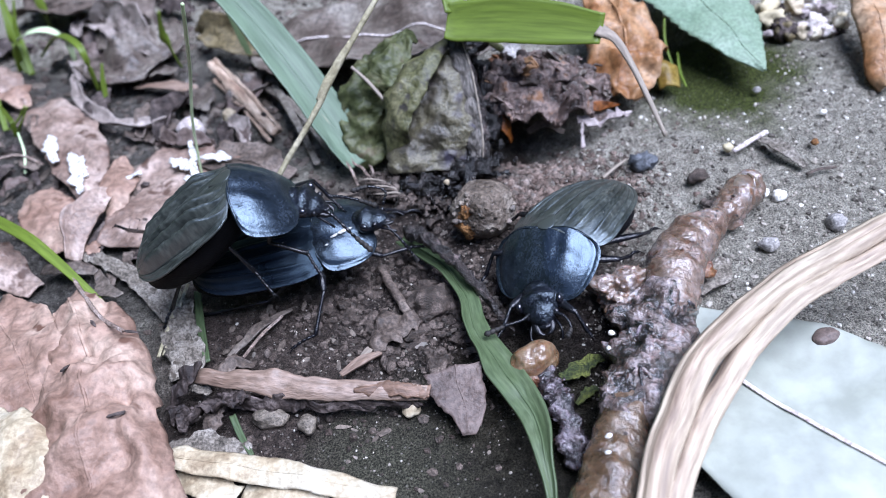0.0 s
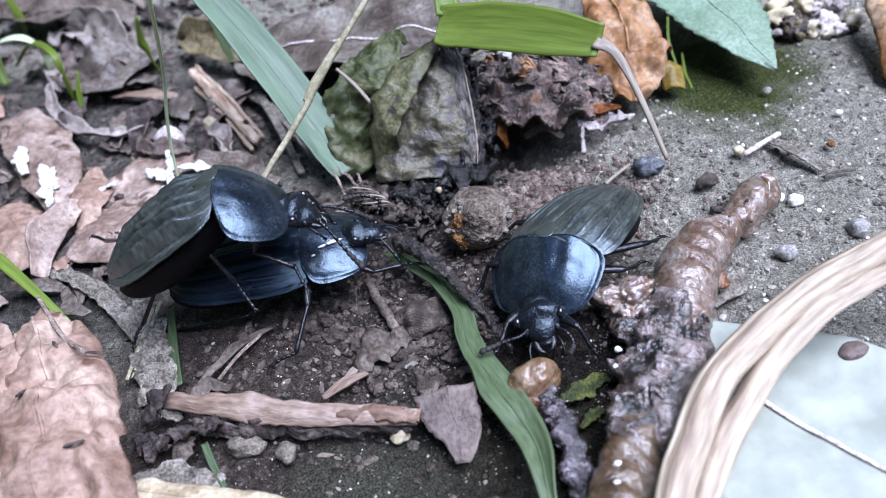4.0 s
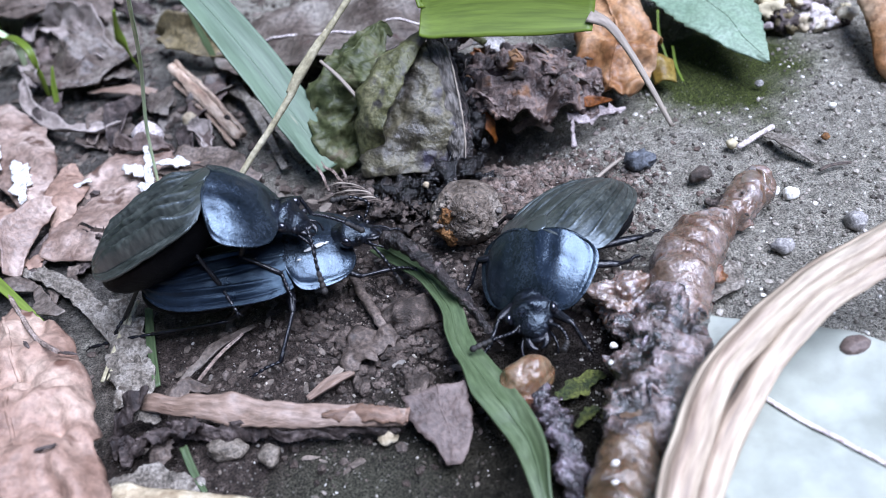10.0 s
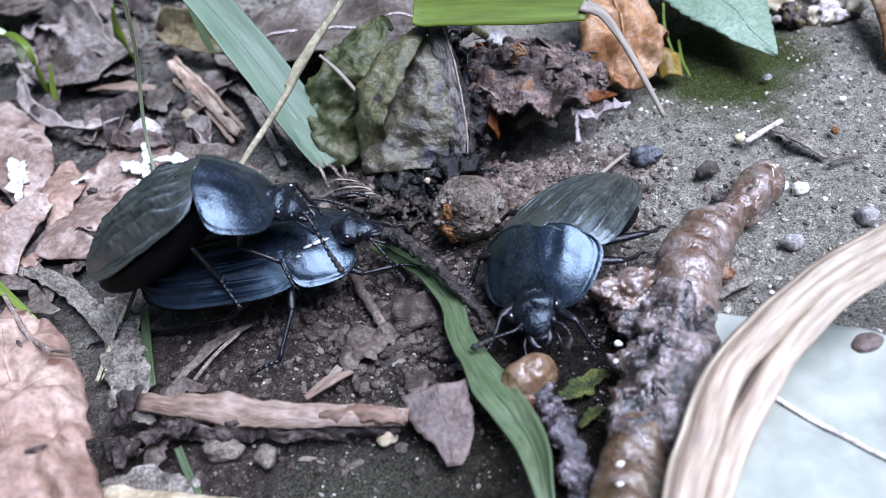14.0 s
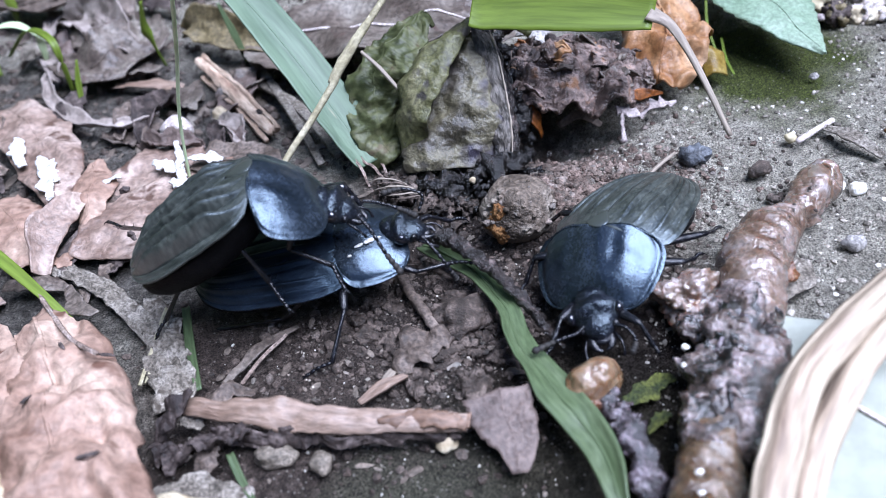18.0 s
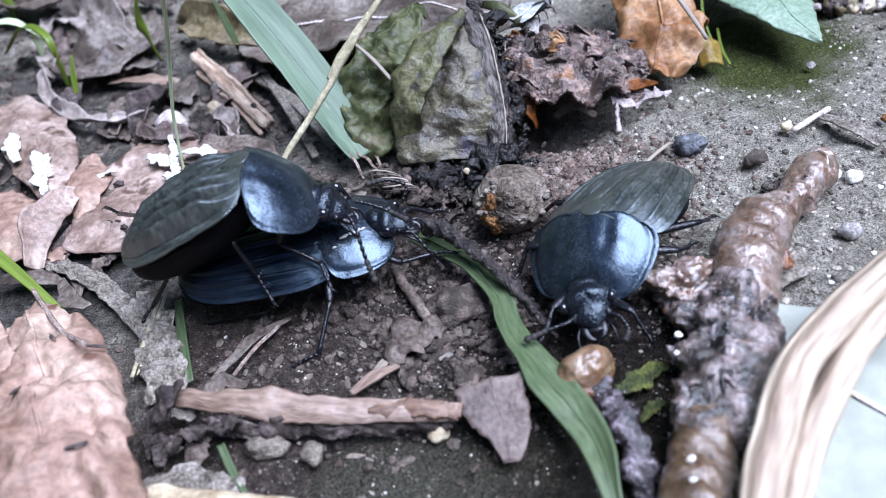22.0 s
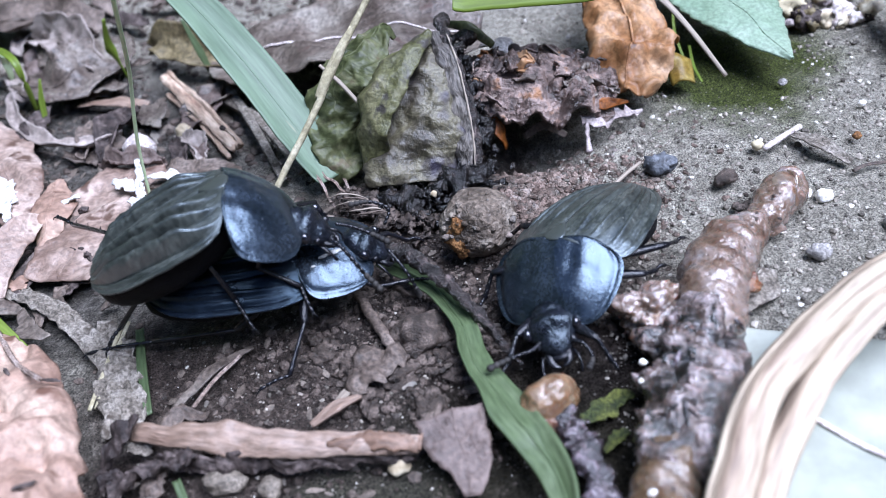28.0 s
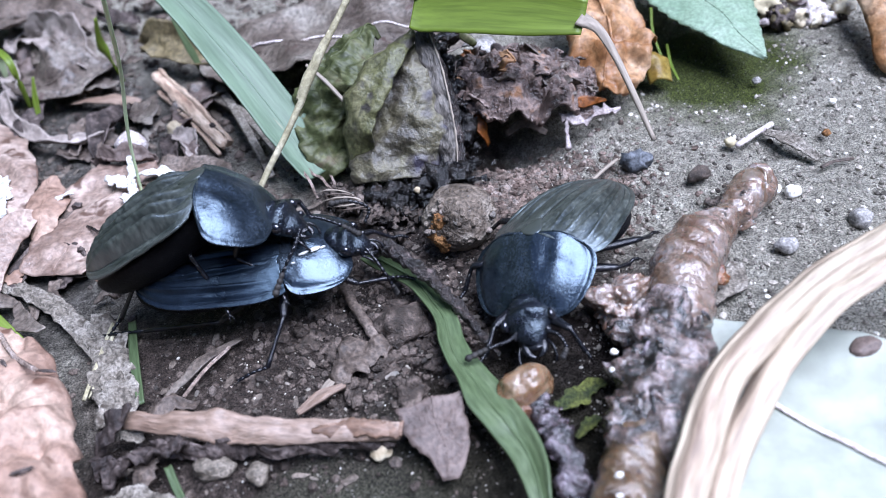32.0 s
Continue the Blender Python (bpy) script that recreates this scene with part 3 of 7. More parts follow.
def lump(c, size, rough=0.2, grain=0.5, seed=0, sub=3, turn=0, jag=0.0):
    """A stone or clod about c with half sizes size."""
    bm = bmesh.new()
    bmesh.ops.create_icosphere(bm, subdivisions=sub, radius=1)
    off = Vector((seed * 3.7, seed * 1.9, seed))
    rot = Matrix.Rotation(radians(turn), 3, "Z")
    for v in bm.verts:
        d = v.co.normalized()
        k = 1 + rough * noise.noise(d * 1.3 + off) * 1.6 + rough * 0.5 * noise.noise(d * 4 * (0.5 + grain) + off)
        if jag:
            k += jag * noise.cell(d * 2.2 + off)
        v.co = rot @ Vector((d.x * size[0], d.y * size[1], d.z * size[2])) * k + Vector(c)
    return bm


# ---- ground ----
def soil_height(x, y):
    p = Vector((x, y, 0))
    crumbly = max(0.0, 1 - math.hypot(x + 4, (y + 8) * 1.1) / 18)
    h = 0.7 * noise.noise(p * 0.12) + 0.35 * noise.noise(p * 0.4) + 0.14 * noise.noise(p * 1.1)
    h += crumbly * (0.5 * noise.noise(p * 0.8 + Vector((5, 5, 0))) + 0.3 * abs(noise.noise(p * 2.0)) + 0.45 * max(0.0, noise.noise(p * 0.55 + Vector((1, 8, 0)))) - 0.3 * abs(noise.noise(p * 1.3)))
    h -= 3.6 * math.exp(-((x - 6) ** 2 / 26 + (y - 12.0) ** 2 / 14))
    return h - 0.45


def ground():
    def lines(lo, hi, step):
        mid = [lo + step * k for k in range(int((hi - lo) / step) + 1)]
        far = [6, 15, 35, 80, 200, 600, 2500, 12000, 80000, 400000]
        return [lo - d for d in reversed(far)] + mid + [mid[-1] + d for d in far]
    xs, ys = lines(-70, 55, 0.34), lines(-40, 66, 0.34)
    verts = [(x * MM, y * MM, soil_height(x, y) * MM if abs(x) < 100 and abs(y) < 100 else -0.5 * MM) for y in ys for x in xs]
    nx = len(xs)
    faces = [(j * nx + i, j * nx + i + 1, (j + 1) * nx + i + 1, (j + 1) * nx + i) for j in range(len(ys) - 1) for i in range(nx - 1)]
    me = bpy.data.meshes.new("ground")
    me.from_pydata(verts, [], faces)
    me.materials.append(SOIL)
    me.shade_smooth()
    return tagged(new("ground", me), "damp grey-brown soil with grit and crumbs", "ground", kind="structure")


def scatter(name, count, place, size, material, label, category, seed, flat=1.0):
    """Many loose grains lying on the soil, as one mesh."""
    rng = np.random.default_rng(seed)
    bm = bmesh.new()
    bmesh.ops.create_icosphere(bm, subdivisions=1, radius=1)
    base = np.array([v.co[:] for v in bm.verts])
    tri = np.array([[v.index for v in f.verts] for f in bm.faces])
    bm.free()
    verts, faces = [], []
    for k in range(count):
        x, y = place(rng)
        r = size(rng)
        shape = base * (r * rng.uniform(0.6, 1.25, 3)) * (1 + rng.uniform(-0.22, 0.22, (len(base), 1)))
        if flat < 1:
            shape = shape * (1.5, 0.7, flat) + shape[:, :1] * (0, 0, rng.uniform(-0.4, 0.4))
        a = rng.uniform(0, 6.28)
        c, s = math.cos(a), math.sin(a)
        shape = shape @ np.array([[c, s, 0], [-s, c, 0], [0, 0, 1]])
        verts.append(shape + (x, y, soil_height(x, y) + r * rng.uniform(-0.25, 0.35)))
        faces.append(tri + k * len(base))
    me = bpy.data.meshes.new(name)
    me.from_pydata((np.concatenate(verts) * MM).tolist(), [], np.concatenate(faces).tolist())
    me.materials.append(material)
    return tagged(new(name, me), label, category, kind="stuff")


def dry_place(r, x, y, sx, sy):
    """A place about x, y, but none on the wet black soil before the feeding beetle."""
    while True:
        a, b = r.normal(x, sx), r.normal(y, sy)
        if a < 1.5 or b > -12 or a > 12:
            return a, b


def sandy_place(r):
    """A place on the sandy soil, but none on the moss under the green leaf."""
    while True:
        a, b = r.uniform(8, 50), r.uniform(-24, 36)
        if math.hypot(a - 26.3, b - 19.5) > 6.5 + 2 * r.random():
            return a, b


ground()
scatter("grit", 16000, sandy_place, lambda r: 0.05 + 0.24 * r.random() ** 6, GRIT, "pale and dark sand grains on the soil", "grit", 3)
# pale grains whose colour imitates tiny wet glints on the dark soil
scatter("pale_grit", 1800, lambda r: dry_place(r, -6, -10, 9, 8), lambda r: 0.04 + 0.12 * r.random() ** 4, GRIT, "fine pale grains standing in for glints on the dark soil", "grit", 9)
scatter("soil_crumbs", 9000, lambda r: dry_place(r, -4, -9, 8.5, 7), lambda r: 0.05 + 0.45 * r.random() ** 9, CRUMB, "dark brown soil crumbs between the litter", "soil", 4)
scatter("litter_crumbs", 3500, lambda r: (r.uniform(-65, 0), r.uniform(5, 64)), lambda r: 0.1 + 0.7 * r.random() ** 5, CRUMB, "dark crumbs under the leaf litter", "soil", 5)
scatter("hollow_crumbs", 7000, lambda r: (r.normal(8, 4.5), r.normal(3.5, 3.2)), lambda r: 0.05 + 0.36 * r.random() ** 6, CRUMB2, "loose brown crumbs by the rotten leaf", "soil", 6)
scatter("leaf_bits", 2600, lambda r: (r.uniform(-66, -4), r.uniform(4, 64)), lambda r: 0.12 + 0.9 * r.random() ** 4, BIT, "small bits of dead leaf in the litter", "leaf litter", 7, 0.15)
scatter("leaf_bits", 900, lambda r: dry_place(r, -8, -10, 12, 8), lambda r: 0.08 + 0.5 * r.random() ** 5, BIT, "small bits of dead leaf on the soil", "leaf litter", 8, 0.15)


def unseen_woods():
    """An unseen ring of trees, added to shape sky light and reflections; tallest behind the beetles, with the sky open
    over the pale leaf.
    """
    bm = bmesh.new()
    n = 180
    low, top = [], []
    for k in range(n):
        a = k * math.tau / n
        tall = 43 + 16 * math.cos(a - radians(145)) + 7 * noise.noise(Vector((6 * math.cos(a), 6 * math.sin(a), 2))) + 6 * noise.noise(Vector((25 * math.cos(a), 25 * math.sin(a), 5)))
        low.append(bm.verts.new((7000 * math.cos(a), 7000 * math.sin(a), -50)))
        top.append(bm.verts.new((6500 * math.cos(a), 6500 * math.sin(a), 6500 * math.tan(radians(tall)))))
    for k in range(n):
        bm.faces.new((low[k], low[(k + 1) % n], top[(k + 1) % n], top[k]))
    return solo("backdrop", bm, FOREST, (0, 0, 0), "unseen dark green ring that blocks low sky light", "backdrop", kind="structure")


unseen_woods()


# ---- beetles ----
def bend(p, pitch, yaw):
    return Matrix.Rotation(radians(yaw), 3, "Z") @ (Matrix.Rotation(radians(pitch), 3, "Y") @ Vector(p))


class Build:
    """One beetle's proportions in millimetres: its shield (length, half width as a curve along it, fall of the sides, droop of
    the front, notch for the head, and its turn against the body) and its wing cases (length, half width, taper, fall of the sides, droop, shoulder, height of the ribs)."""

    def __init__(self, long, width, fall, droop, notch, pitch, yaw, case_long, case_wide, taper, sides, flare, hang, shoulder, ribs):
        self.ribs = ribs
        self.long, self.width, self.fall, self.droop, self.notch, self.pitch, self.yaw = long, width, fall, droop, notch, pitch, yaw
        self.case_long, self.case_wide, self.taper, self.sides, self.flare, self.hang, self.shoulder = case_long, case_wide, taper, sides, flare, hang, shoulder


def wing_case(side, k, b):
    """A wing case with three ribs, a wrinkled surface between them and a flat turned-up margin."""
    def f(u, t):
        v = 0.5 - 0.5 * math.cos(math.pi * t)
        w = b.case_wide * math.sqrt(max(0.0, 1 - abs((v - 0.43) / 0.59) ** 4.2)) * (1 - b.taper * v ** 2.2)
        z = -b.hang * v ** 2.2 - (b.sides - b.flare * v) * u ** 2.1 * (0.35 + 0.65 * w / 4.9)
        x = -b.case_long * v - b.shoulder * (1 - v) ** 4 * u ** 3.5 + 0.5 * v ** 4 * (1 - u)
        body = min(1, (1 - v) * 5) * min(1, v * 3.5) ** 2
        for r, high in ((0.26, 0.2), (0.5, 0.26), (0.73, 0.3)):
            at = r + 0.02 * math.sin(v * 5 + r * 9)
            z += b.ribs * high * math.exp(-((u - at) / 0.022) ** 2) * body
            z -= b.ribs * 0.16 * math.exp(-((u - at - 0.055) / 0.03) ** 2) * body
        z += 0.22 * max(0, u - 0.9) / 0.1 - 0.1 * math.exp(-((u - 0.89) / 0.03) ** 2) * body
        z -= 0.1 * math.exp(-(u / 0.03) ** 2)
        q = Vector((x, side * u * w, 0))
        z += 0.05 * noise.noise(q * 1.6) + 0.025 * noise.noise(Vector((q.x * 3.2, q.y * 7, 3)))
        return Vector((x, side * (0.05 + u * w), z)) * k
    return sheet(f, 96, 52, 0.16 * k)


def shield(k, b):
    """The broad plate behind the head: straight behind, narrowing to a notched front, with a thin raised rim."""
    def f(u, t):
        v = 0.5 - 0.5 * math.cos(math.pi * t)
        s = math.sin((u - 0.5) * math.pi)
        w = b.width[0] + b.width[1] * v + b.width[2] * v * v
        w *= max(0.0, 1 - abs(2 * v - 1) ** 4.5) ** (1 / 4.5)
        a, y = abs(s), s * w
        x = b.long * v - b.notch * v ** 4 * math.exp(-(y / 1.7) ** 2) + 0.12 * math.cos(y * 1.5) * (1 - v) ** 6
        z = -b.droop * v ** 2 - b.fall * (abs(y) / 4.5) ** 2
        z += 0.09 * max(0, a - 0.93) / 0.07 - 0.07 * math.exp(-((a - 0.9) / 0.04) ** 2)
        dome = math.exp(-((v - 0.45) / 0.32) ** 2)
        z -= 0.1 * math.exp(-((abs(y) - 1.5) / 0.42) ** 2) * math.exp(-((v - 0.3) / 0.25) ** 2)
        z -= 0.07 * math.exp(-((abs(y) - 2.8) / 0.5) ** 2) * dome + 0.05 * math.exp(-(y / 0.2) ** 2) * dome
        z += (0.11 * noise.noise(Vector((x, y, 1)) * 0.55) + 0.05 * noise.noise(Vector((x, y, 9)) * 1.25)) * (1 - a ** 4) + 0.02 * noise.noise(Vector((x, y, 5)) * 2.2)
        return bend((x, y, z + 0.06), b.pitch, b.yaw) * k
    return sheet(f, 60, 46, 0.18 * k)


FEELERS = []
HEADS = []


def aim(way):
    """A turn that lays x along way and keeps z up."""
    x = way.normalized()
    y = Vector((0, 0, 1)).cross(x).normalized()
    return Matrix((x, y, x.cross(y))).transposed()



def feeler(root, inv, pts, k):
    """A beaded feeler with a thicker club."""
    loc = [inv @ (Vector(p) * MM) / MM for p in pts]
    line = spline(loc, 11)
    stem = [0.145 * k * (1 if j % 3 else 0.6) for j in range(25)]
    club = [k * (0.17 + 0.007 * j) * (1 if j % 3 else 0.7) for j in range(13)]
    at = line[0]
    ob = part("antenna", tube(line[:8], stem, 7, 49), LIMB, root, "", at)
    ob.matrix_basis = Matrix.Translation(at * MM)
    part("club", tube(line[7:], club, 8, 25), CLUB, ob, "dusty antenna club", at)
    return ob


def leg(root, inv, pts, k):
    """Thigh, shin and foot through four places."""
    a, b, c, d = [inv @ (Vector(p) * MM) / MM for p in pts]
    m = a.lerp(b, 0.5)
    thigh = part("leg", tube([a, m, b], [0.3 * k, 0.37 * k, 0.24 * k], 9, 9, flat=0.8), LIMB, root)
    part("shin", tube([b, b.lerp(c, 0.5), c], [0.15 * k, 0.16 * k, 0.2 * k], 8, 8), LIMB, thigh)
    way = (c - b)
    for j in range(5):
        p = b.lerp(c, 0.25 + 0.17 * j)
        q = p + way.normalized() * 0.35 * k + Vector((0.25, 0.2 * (-1) ** j, 0.2)) * k
        part("spur", tube([p, p.lerp(q, 0.5), q], [0.06, 0.04, 0.015], 4, 3), LIMB, thigh)
    line = spline([c, c.lerp(d, 0.5) + Vector((0, 0, 0.15)), d], 7)
    part("foot", tube(line, [0.15 * (1 if j % 4 else 0.5) for j in range(21)], 7, 37), LIMB, thigh)
    w = (line[-1] - line[-2]).normalized()
    s = w.cross(Vector((0, 0, 1)))
    e = line[-1] - w * 0.1
    for sg in (-1, 1):
        part("claw", tube([e, e + w * 0.3 + s * sg * 0.15, e + w * 0.45 + s * sg * 0.3 - Vector((0, 0, 0.15))], [0.07, 0.05, 0.02], 5, 4), LIMB, thigh)


def beetle(m, k, b, neck, nose, legs, feelers, label, belly=1.75, case=WING):
    """A large carrion beetle; its origin is the middle of the joint between shield and wing cases, its front along x.
    neck, nose: where the head begins and ends, and legs and feelers, are places in the world in millimetres."""
    root = new("beetle")
    root.empty_display_size = 0.003
    root.matrix_basis = m
    tagged(root, label, "beetle", "carrion beetles")
    inv = m.inverted()
    for side in (1, -1):
        part("wing_case", wing_case(side, k, b), case, root, "ridged black wing case")
    bm = bmesh.new()
    bmesh.ops.create_uvsphere(bm, u_segments=32, v_segments=22, radius=1)
    for v in bm.verts:
        p = v.co
        x = (-0.5 + p.x * 0.53) * b.case_long
        t = min(1, max(0, -x / b.case_long))
        z = -b.sides * 0.9 - 0.5 - b.hang * t ** 2 + p.z * (belly if p.z < 0 else 0.7) - 0.1 * abs(math.sin(x * 1.9)) * (p.z < 0)
        v.co = Vector((x, p.y * 0.8 * b.case_wide * (1 - 0.15 * abs(p.x)), z)) * k
    part("abdomen", bm, BELLY, root)
    bm = bmesh.new()
    bmesh.ops.create_uvsphere(bm, u_segments=20, v_segments=14, radius=1)
    for v in bm.verts:
        p = v.co
        v.co = bend((b.long * (0.42 + p.x * 0.42), p.y * 2.7, -2.0 - 0.3 * b.droop + p.z * 1.1), b.pitch, b.yaw) * k
    part("breast", bm, LIMB, root)
    part("shield", shield(k, b), SHELL, root, "glossy blue-black shield behind the head")
    bm = bmesh.new()
    bmesh.ops.create_uvsphere(bm, u_segments=16, v_segments=8, radius=1)
    for v in bm.verts:
        p = v.co
        wide = 1.15 * (0.5 + 0.5 * p.x) ** 0.7
        v.co = Vector((-0.75 + p.x * 1.05, p.y * wide, 0.03 + p.z * 0.14)) * k
    part("scutellum", bm, case, root, "small triangular plate between the wing cases")
    # the head, about its own neck
    at = inv @ (Vector(neck) * MM) / MM
    ahead = (inv @ (Vector(nose) * MM) / MM - at)
    size = ahead.length / 3.25
    frame_of = aim(ahead)

    def h(p):
        return at + frame_of @ Vector(p) * size
    bm = bmesh.new()
    bmesh.ops.create_uvsphere(bm, u_segments=28, v_segments=22, radius=1)
    for v in bm.verts:
        p = v.co
        w = 1.28 - 0.3 * max(0, p.x) + 0.24 * math.exp(-((p.x - 0.1) / 0.3) ** 2) + 0.14 * math.exp(-((p.x - 0.75) / 0.2) ** 2)
        up = p.z * (1.0 - 0.3 * p.x) - 0.3 * max(0, p.x) + 0.16 * math.exp(-((p.x - 0.1) / 0.25) ** 2) - 0.16 * math.exp(-((p.x + 0.3) / 0.1) ** 2) * (p.z > 0) - 0.16 * math.exp(-((p.x - 0.38) / 0.12) ** 2) * (p.z > 0)
        v.co = h((0.75 + p.x * 1.75, p.y * w, up + 0.07 * noise.noise(p * 4)))
    head = part("head", bm, HEAD, root, "black pitted head with short jaws", at)
    head.matrix_basis = Matrix.Translation(at * MM)
    part("lip", lump(h((2.3, 0, -0.42)), (0.42 * size, 0.5 * size, 0.2 * size), 0.1, 0.6, 3, 3), LIMB, head, "", at)
    for side in (1, -1):
        eye = lump((0, 0, 0), (0.42, 0.3, 0.42), 0.02, 0.5, 1, 3)
        for v in eye.verts:
            v.co = h(Vector((0.95, side * 1.36, 0.24)) + v.co)
        part("eye", eye, EYE, head, "", at)
        jaw = tube([h((2.0, side * 0.5, -0.42)), h((2.5, side * 0.5, -0.52)), h((2.8, side * 0.34, -0.6)), h((2.95, side * 0.08, -0.64))], [0.28 * size, 0.26 * size, 0.18 * size, 0.06 * size], 10, 12, flat=0.8)
        part("jaw", jaw, LIMB, head, "", at)
        palp = tube([h((1.9, side * 0.75, -0.55)), h((2.5, side * 1.0, -0.6)), h((2.95, side * 1.05, -0.85)), h((3.2, side * 0.95, -1.15))], [0.09, 0.11, 0.08, 0.12], 7, 12)
        part("palp", palp, LIMB, head, "", at)
        part("antenna_base", lump(h((1.75, side * 0.98, 0.0)), (0.24 * size, 0.24 * size, 0.24 * size), 0.05, 0.5, 4, 2), LIMB, head, "", at)
    HEADS.append((head, at, ahead))
    for pts in feelers:
        FEELERS.append(feeler(root, inv, pts, k))
    for pts in legs:
        leg(root, inv, pts, k)
    return root


RIDER_BUILD = Build(5.0, (4.66, 1.16, -2.56), 2.15, 2.18, 0.5, 35.7, 1.5, 10.5, 4.23, 0.33, 1.6, -0.49, 1.51, 1.35, 3.6)
MATE_BUILD = Build(5.21, (4.39, 1.07, -2.57), 2.15, 2.2, 0.5, -12.0, -6.9, 10.62, 4.94, 0.33, 2.15, -0.3, 1.67, -0.31, 0.5)
FEEDER_BUILD = Build(5.9, (4.55, 0.73, -2.33), 1.74, 1.5, 1.05, 23.75, 12.44, 10.34, 4.79, 0.33, 2.41, 0.95, 2.34, 0.93, 0.8)
RIDER = pose(-0.01655, -0.00688, 0.01341, -7.5, -20.5, 11.1)
MATE = pose(-0.01268, -0.00606, 0.00621, 1.2, 9.0, 11.2)
FEEDER = pose(0.00590, -0.00866, 0.00578, 14.0, -0.1, -127.2)
rider = beetle(RIDER, 1.053, RIDER_BUILD, (-12.6, -6.7, 9.5), (-9.2, -7.3, 8.6), [
    [(-16.5, -8.5, 10.0), (-18.0, -9.6, 8.6), (-16.6, -10.3, 6.0), (-15.4, -11.8, 4.7)],
    [(-14.2, -8.4, 9.6), (-15.0, -9.0, 7.6), (-12.3, -9.3, 6.0), (-11.5, -10.8, 5.0)],
    [(-20.5, -8.4, 7.4), (-23.3, -9.0, 5.2), (-25.4, -8.9, 2.0), (-26.5, -9.9, 0.6)],
    [(-16.5, -4.5, 9.6), (-15.5, -1.5, 7.0), (-14.5, -2.5, 5.0), (-13.6, -3.2, 4.0)],
    [(-13.4, -5.2, 9.4), (-11.6, -2.6, 7.8), (-10.6, -3.0, 6.0), (-9.8, -3.6, 5.0)],
    [(-22.0, -5.5, 7.0), (-26.4, -3.4, 6.0), (-31.0, 1.2, 2.9), (-32.9, 2.8, 2.4)],
], [[(-10.1, -8.1, 9.3), (-9.3, -8.9, 8.7), (-8.4, -9.7, 7.2), (-7.4, -10.4, 5.8)], [(-9.8, -6.6, 9.2), (-9.0, -6.7, 9.1), (-7.6, -6.9, 8.6), (-6.2, -7.2, 7.9)]],
    "black carrion beetle mounted on the back of another beetle", 2.6, WING)
mate = beetle(MATE, 1.0, MATE_BUILD, (-8.3, -5.8, 4.9), (-5.2, -6.6, 6.0), [
    [(-14.6, -9.0, 3.4), (-17.5, -10.2, 1.8), (-23.9, -9.7, 0.9), (-29.0, -9.8, 0.4)],
    [(-12.4, -9.0, 3.8), (-12.2, -11.2, 2.9), (-13.4, -14.0, 0.8), (-15.5, -14.6, 0.3)],
    [(-9.6, -7.4, 3.6), (-7.3, -7.8, 2.4), (-5.1, -6.8, 1.8), (-3.3, -7.0, 1.7)],
    [(-18.4, -4.0, 3.4), (-19.6, -1.2, 2.6), (-21.0, 0.6, 0.8), (-22.6, 1.6, 0.3)],
    [(-13.0, -3.6, 3.4), (-12.0, -0.6, 2.6), (-12.6, 1.2, 0.8), (-13.6, 2.2, 0.3)],
    [(-8.8, -4.2, 3.6), (-6.8, -2.2, 2.6), (-5.6, -1.2, 0.9), (-4.6, -0.6, 0.4)],
], [[(-6.2, -7.3, 5.4), (-5.2, -8.3, 4.4), (-4.6, -8.7, 3.0), (-4.4, -8.6, 1.9)], [(-6.4, -5.2, 5.9), (-6.0, -4.6, 6.8), (-7.2, -4.6, 7.6), (-8.6, -5.0, 7.8)]],
    "black carrion beetle standing on the soil under another beetle", 1.75, GLOSSWING)
for k, (x, y, r) in enumerate([(2.6, -1.5, 0.5), (1.9, -1.9, 0.36), (3.2, -1.2, 0.22), (1.2, -2.6, 0.2)]):
    part("dust_flake", lump(bend((x, y, 0.12 - 2.2 * (x / 5.21) ** 2 - 2.15 * (y / 4.5) ** 2), -12, -6.9), (r, r * 0.42, 0.1), 0.3, 1.2, 70 + k, 2, 25), WHITE, mate, "pale dust flake")
feeder = beetle(FEEDER, 1.0, FEEDER_BUILD, (4.9, -12.9, 2.6), (5.0, -16.7, 2.3), [
    [(9.6, -8.6, 3.2), (14.0, -7.2, 2.4), (14.9, -6.1, 1.5), (15.9, -4.7, 0.5)],
    [(9.2, -10.0, 3.0), (11.8, -9.9, 2.5), (12.8, -8.8, 1.6), (13.7, -7.8, 1.0)],
    [(5.9, -13.4, 2.6), (7.5, -15.5, 3.0), (8.3, -16.3, 1.5), (8.6, -16.3, 0.8)],
    [(6.0, -4.6, 3.2), (4.2, -3.4, 2.8), (3.0, -2.6, 1.0), (2.0, -2.0, 0.4)],
    [(3.4, -8.2, 3.2), (1.6, -8.0, 2.8), (0.8, -8.6, 1.0), (0.2, -9.4, 0.4)],
    [(3.8, -12.8, 2.6), (2.6, -14.2, 2.8), (1.8, -15.6, 1.8), (1.0, -16.6, 1.2)],
], [[(4.0, -14.9, 2.6), (3.4, -15.8, 3.0), (2.1, -16.2, 3.0), (0.5, -16.7, 2.8)], [(5.9, -15.0, 2.6), (6.6, -15.8, 3.0), (7.0, -16.8, 2.8), (6.6, -17.6, 2.6)]],
    "black carrion beetle feeding head down on the worm", 1.75, WING)

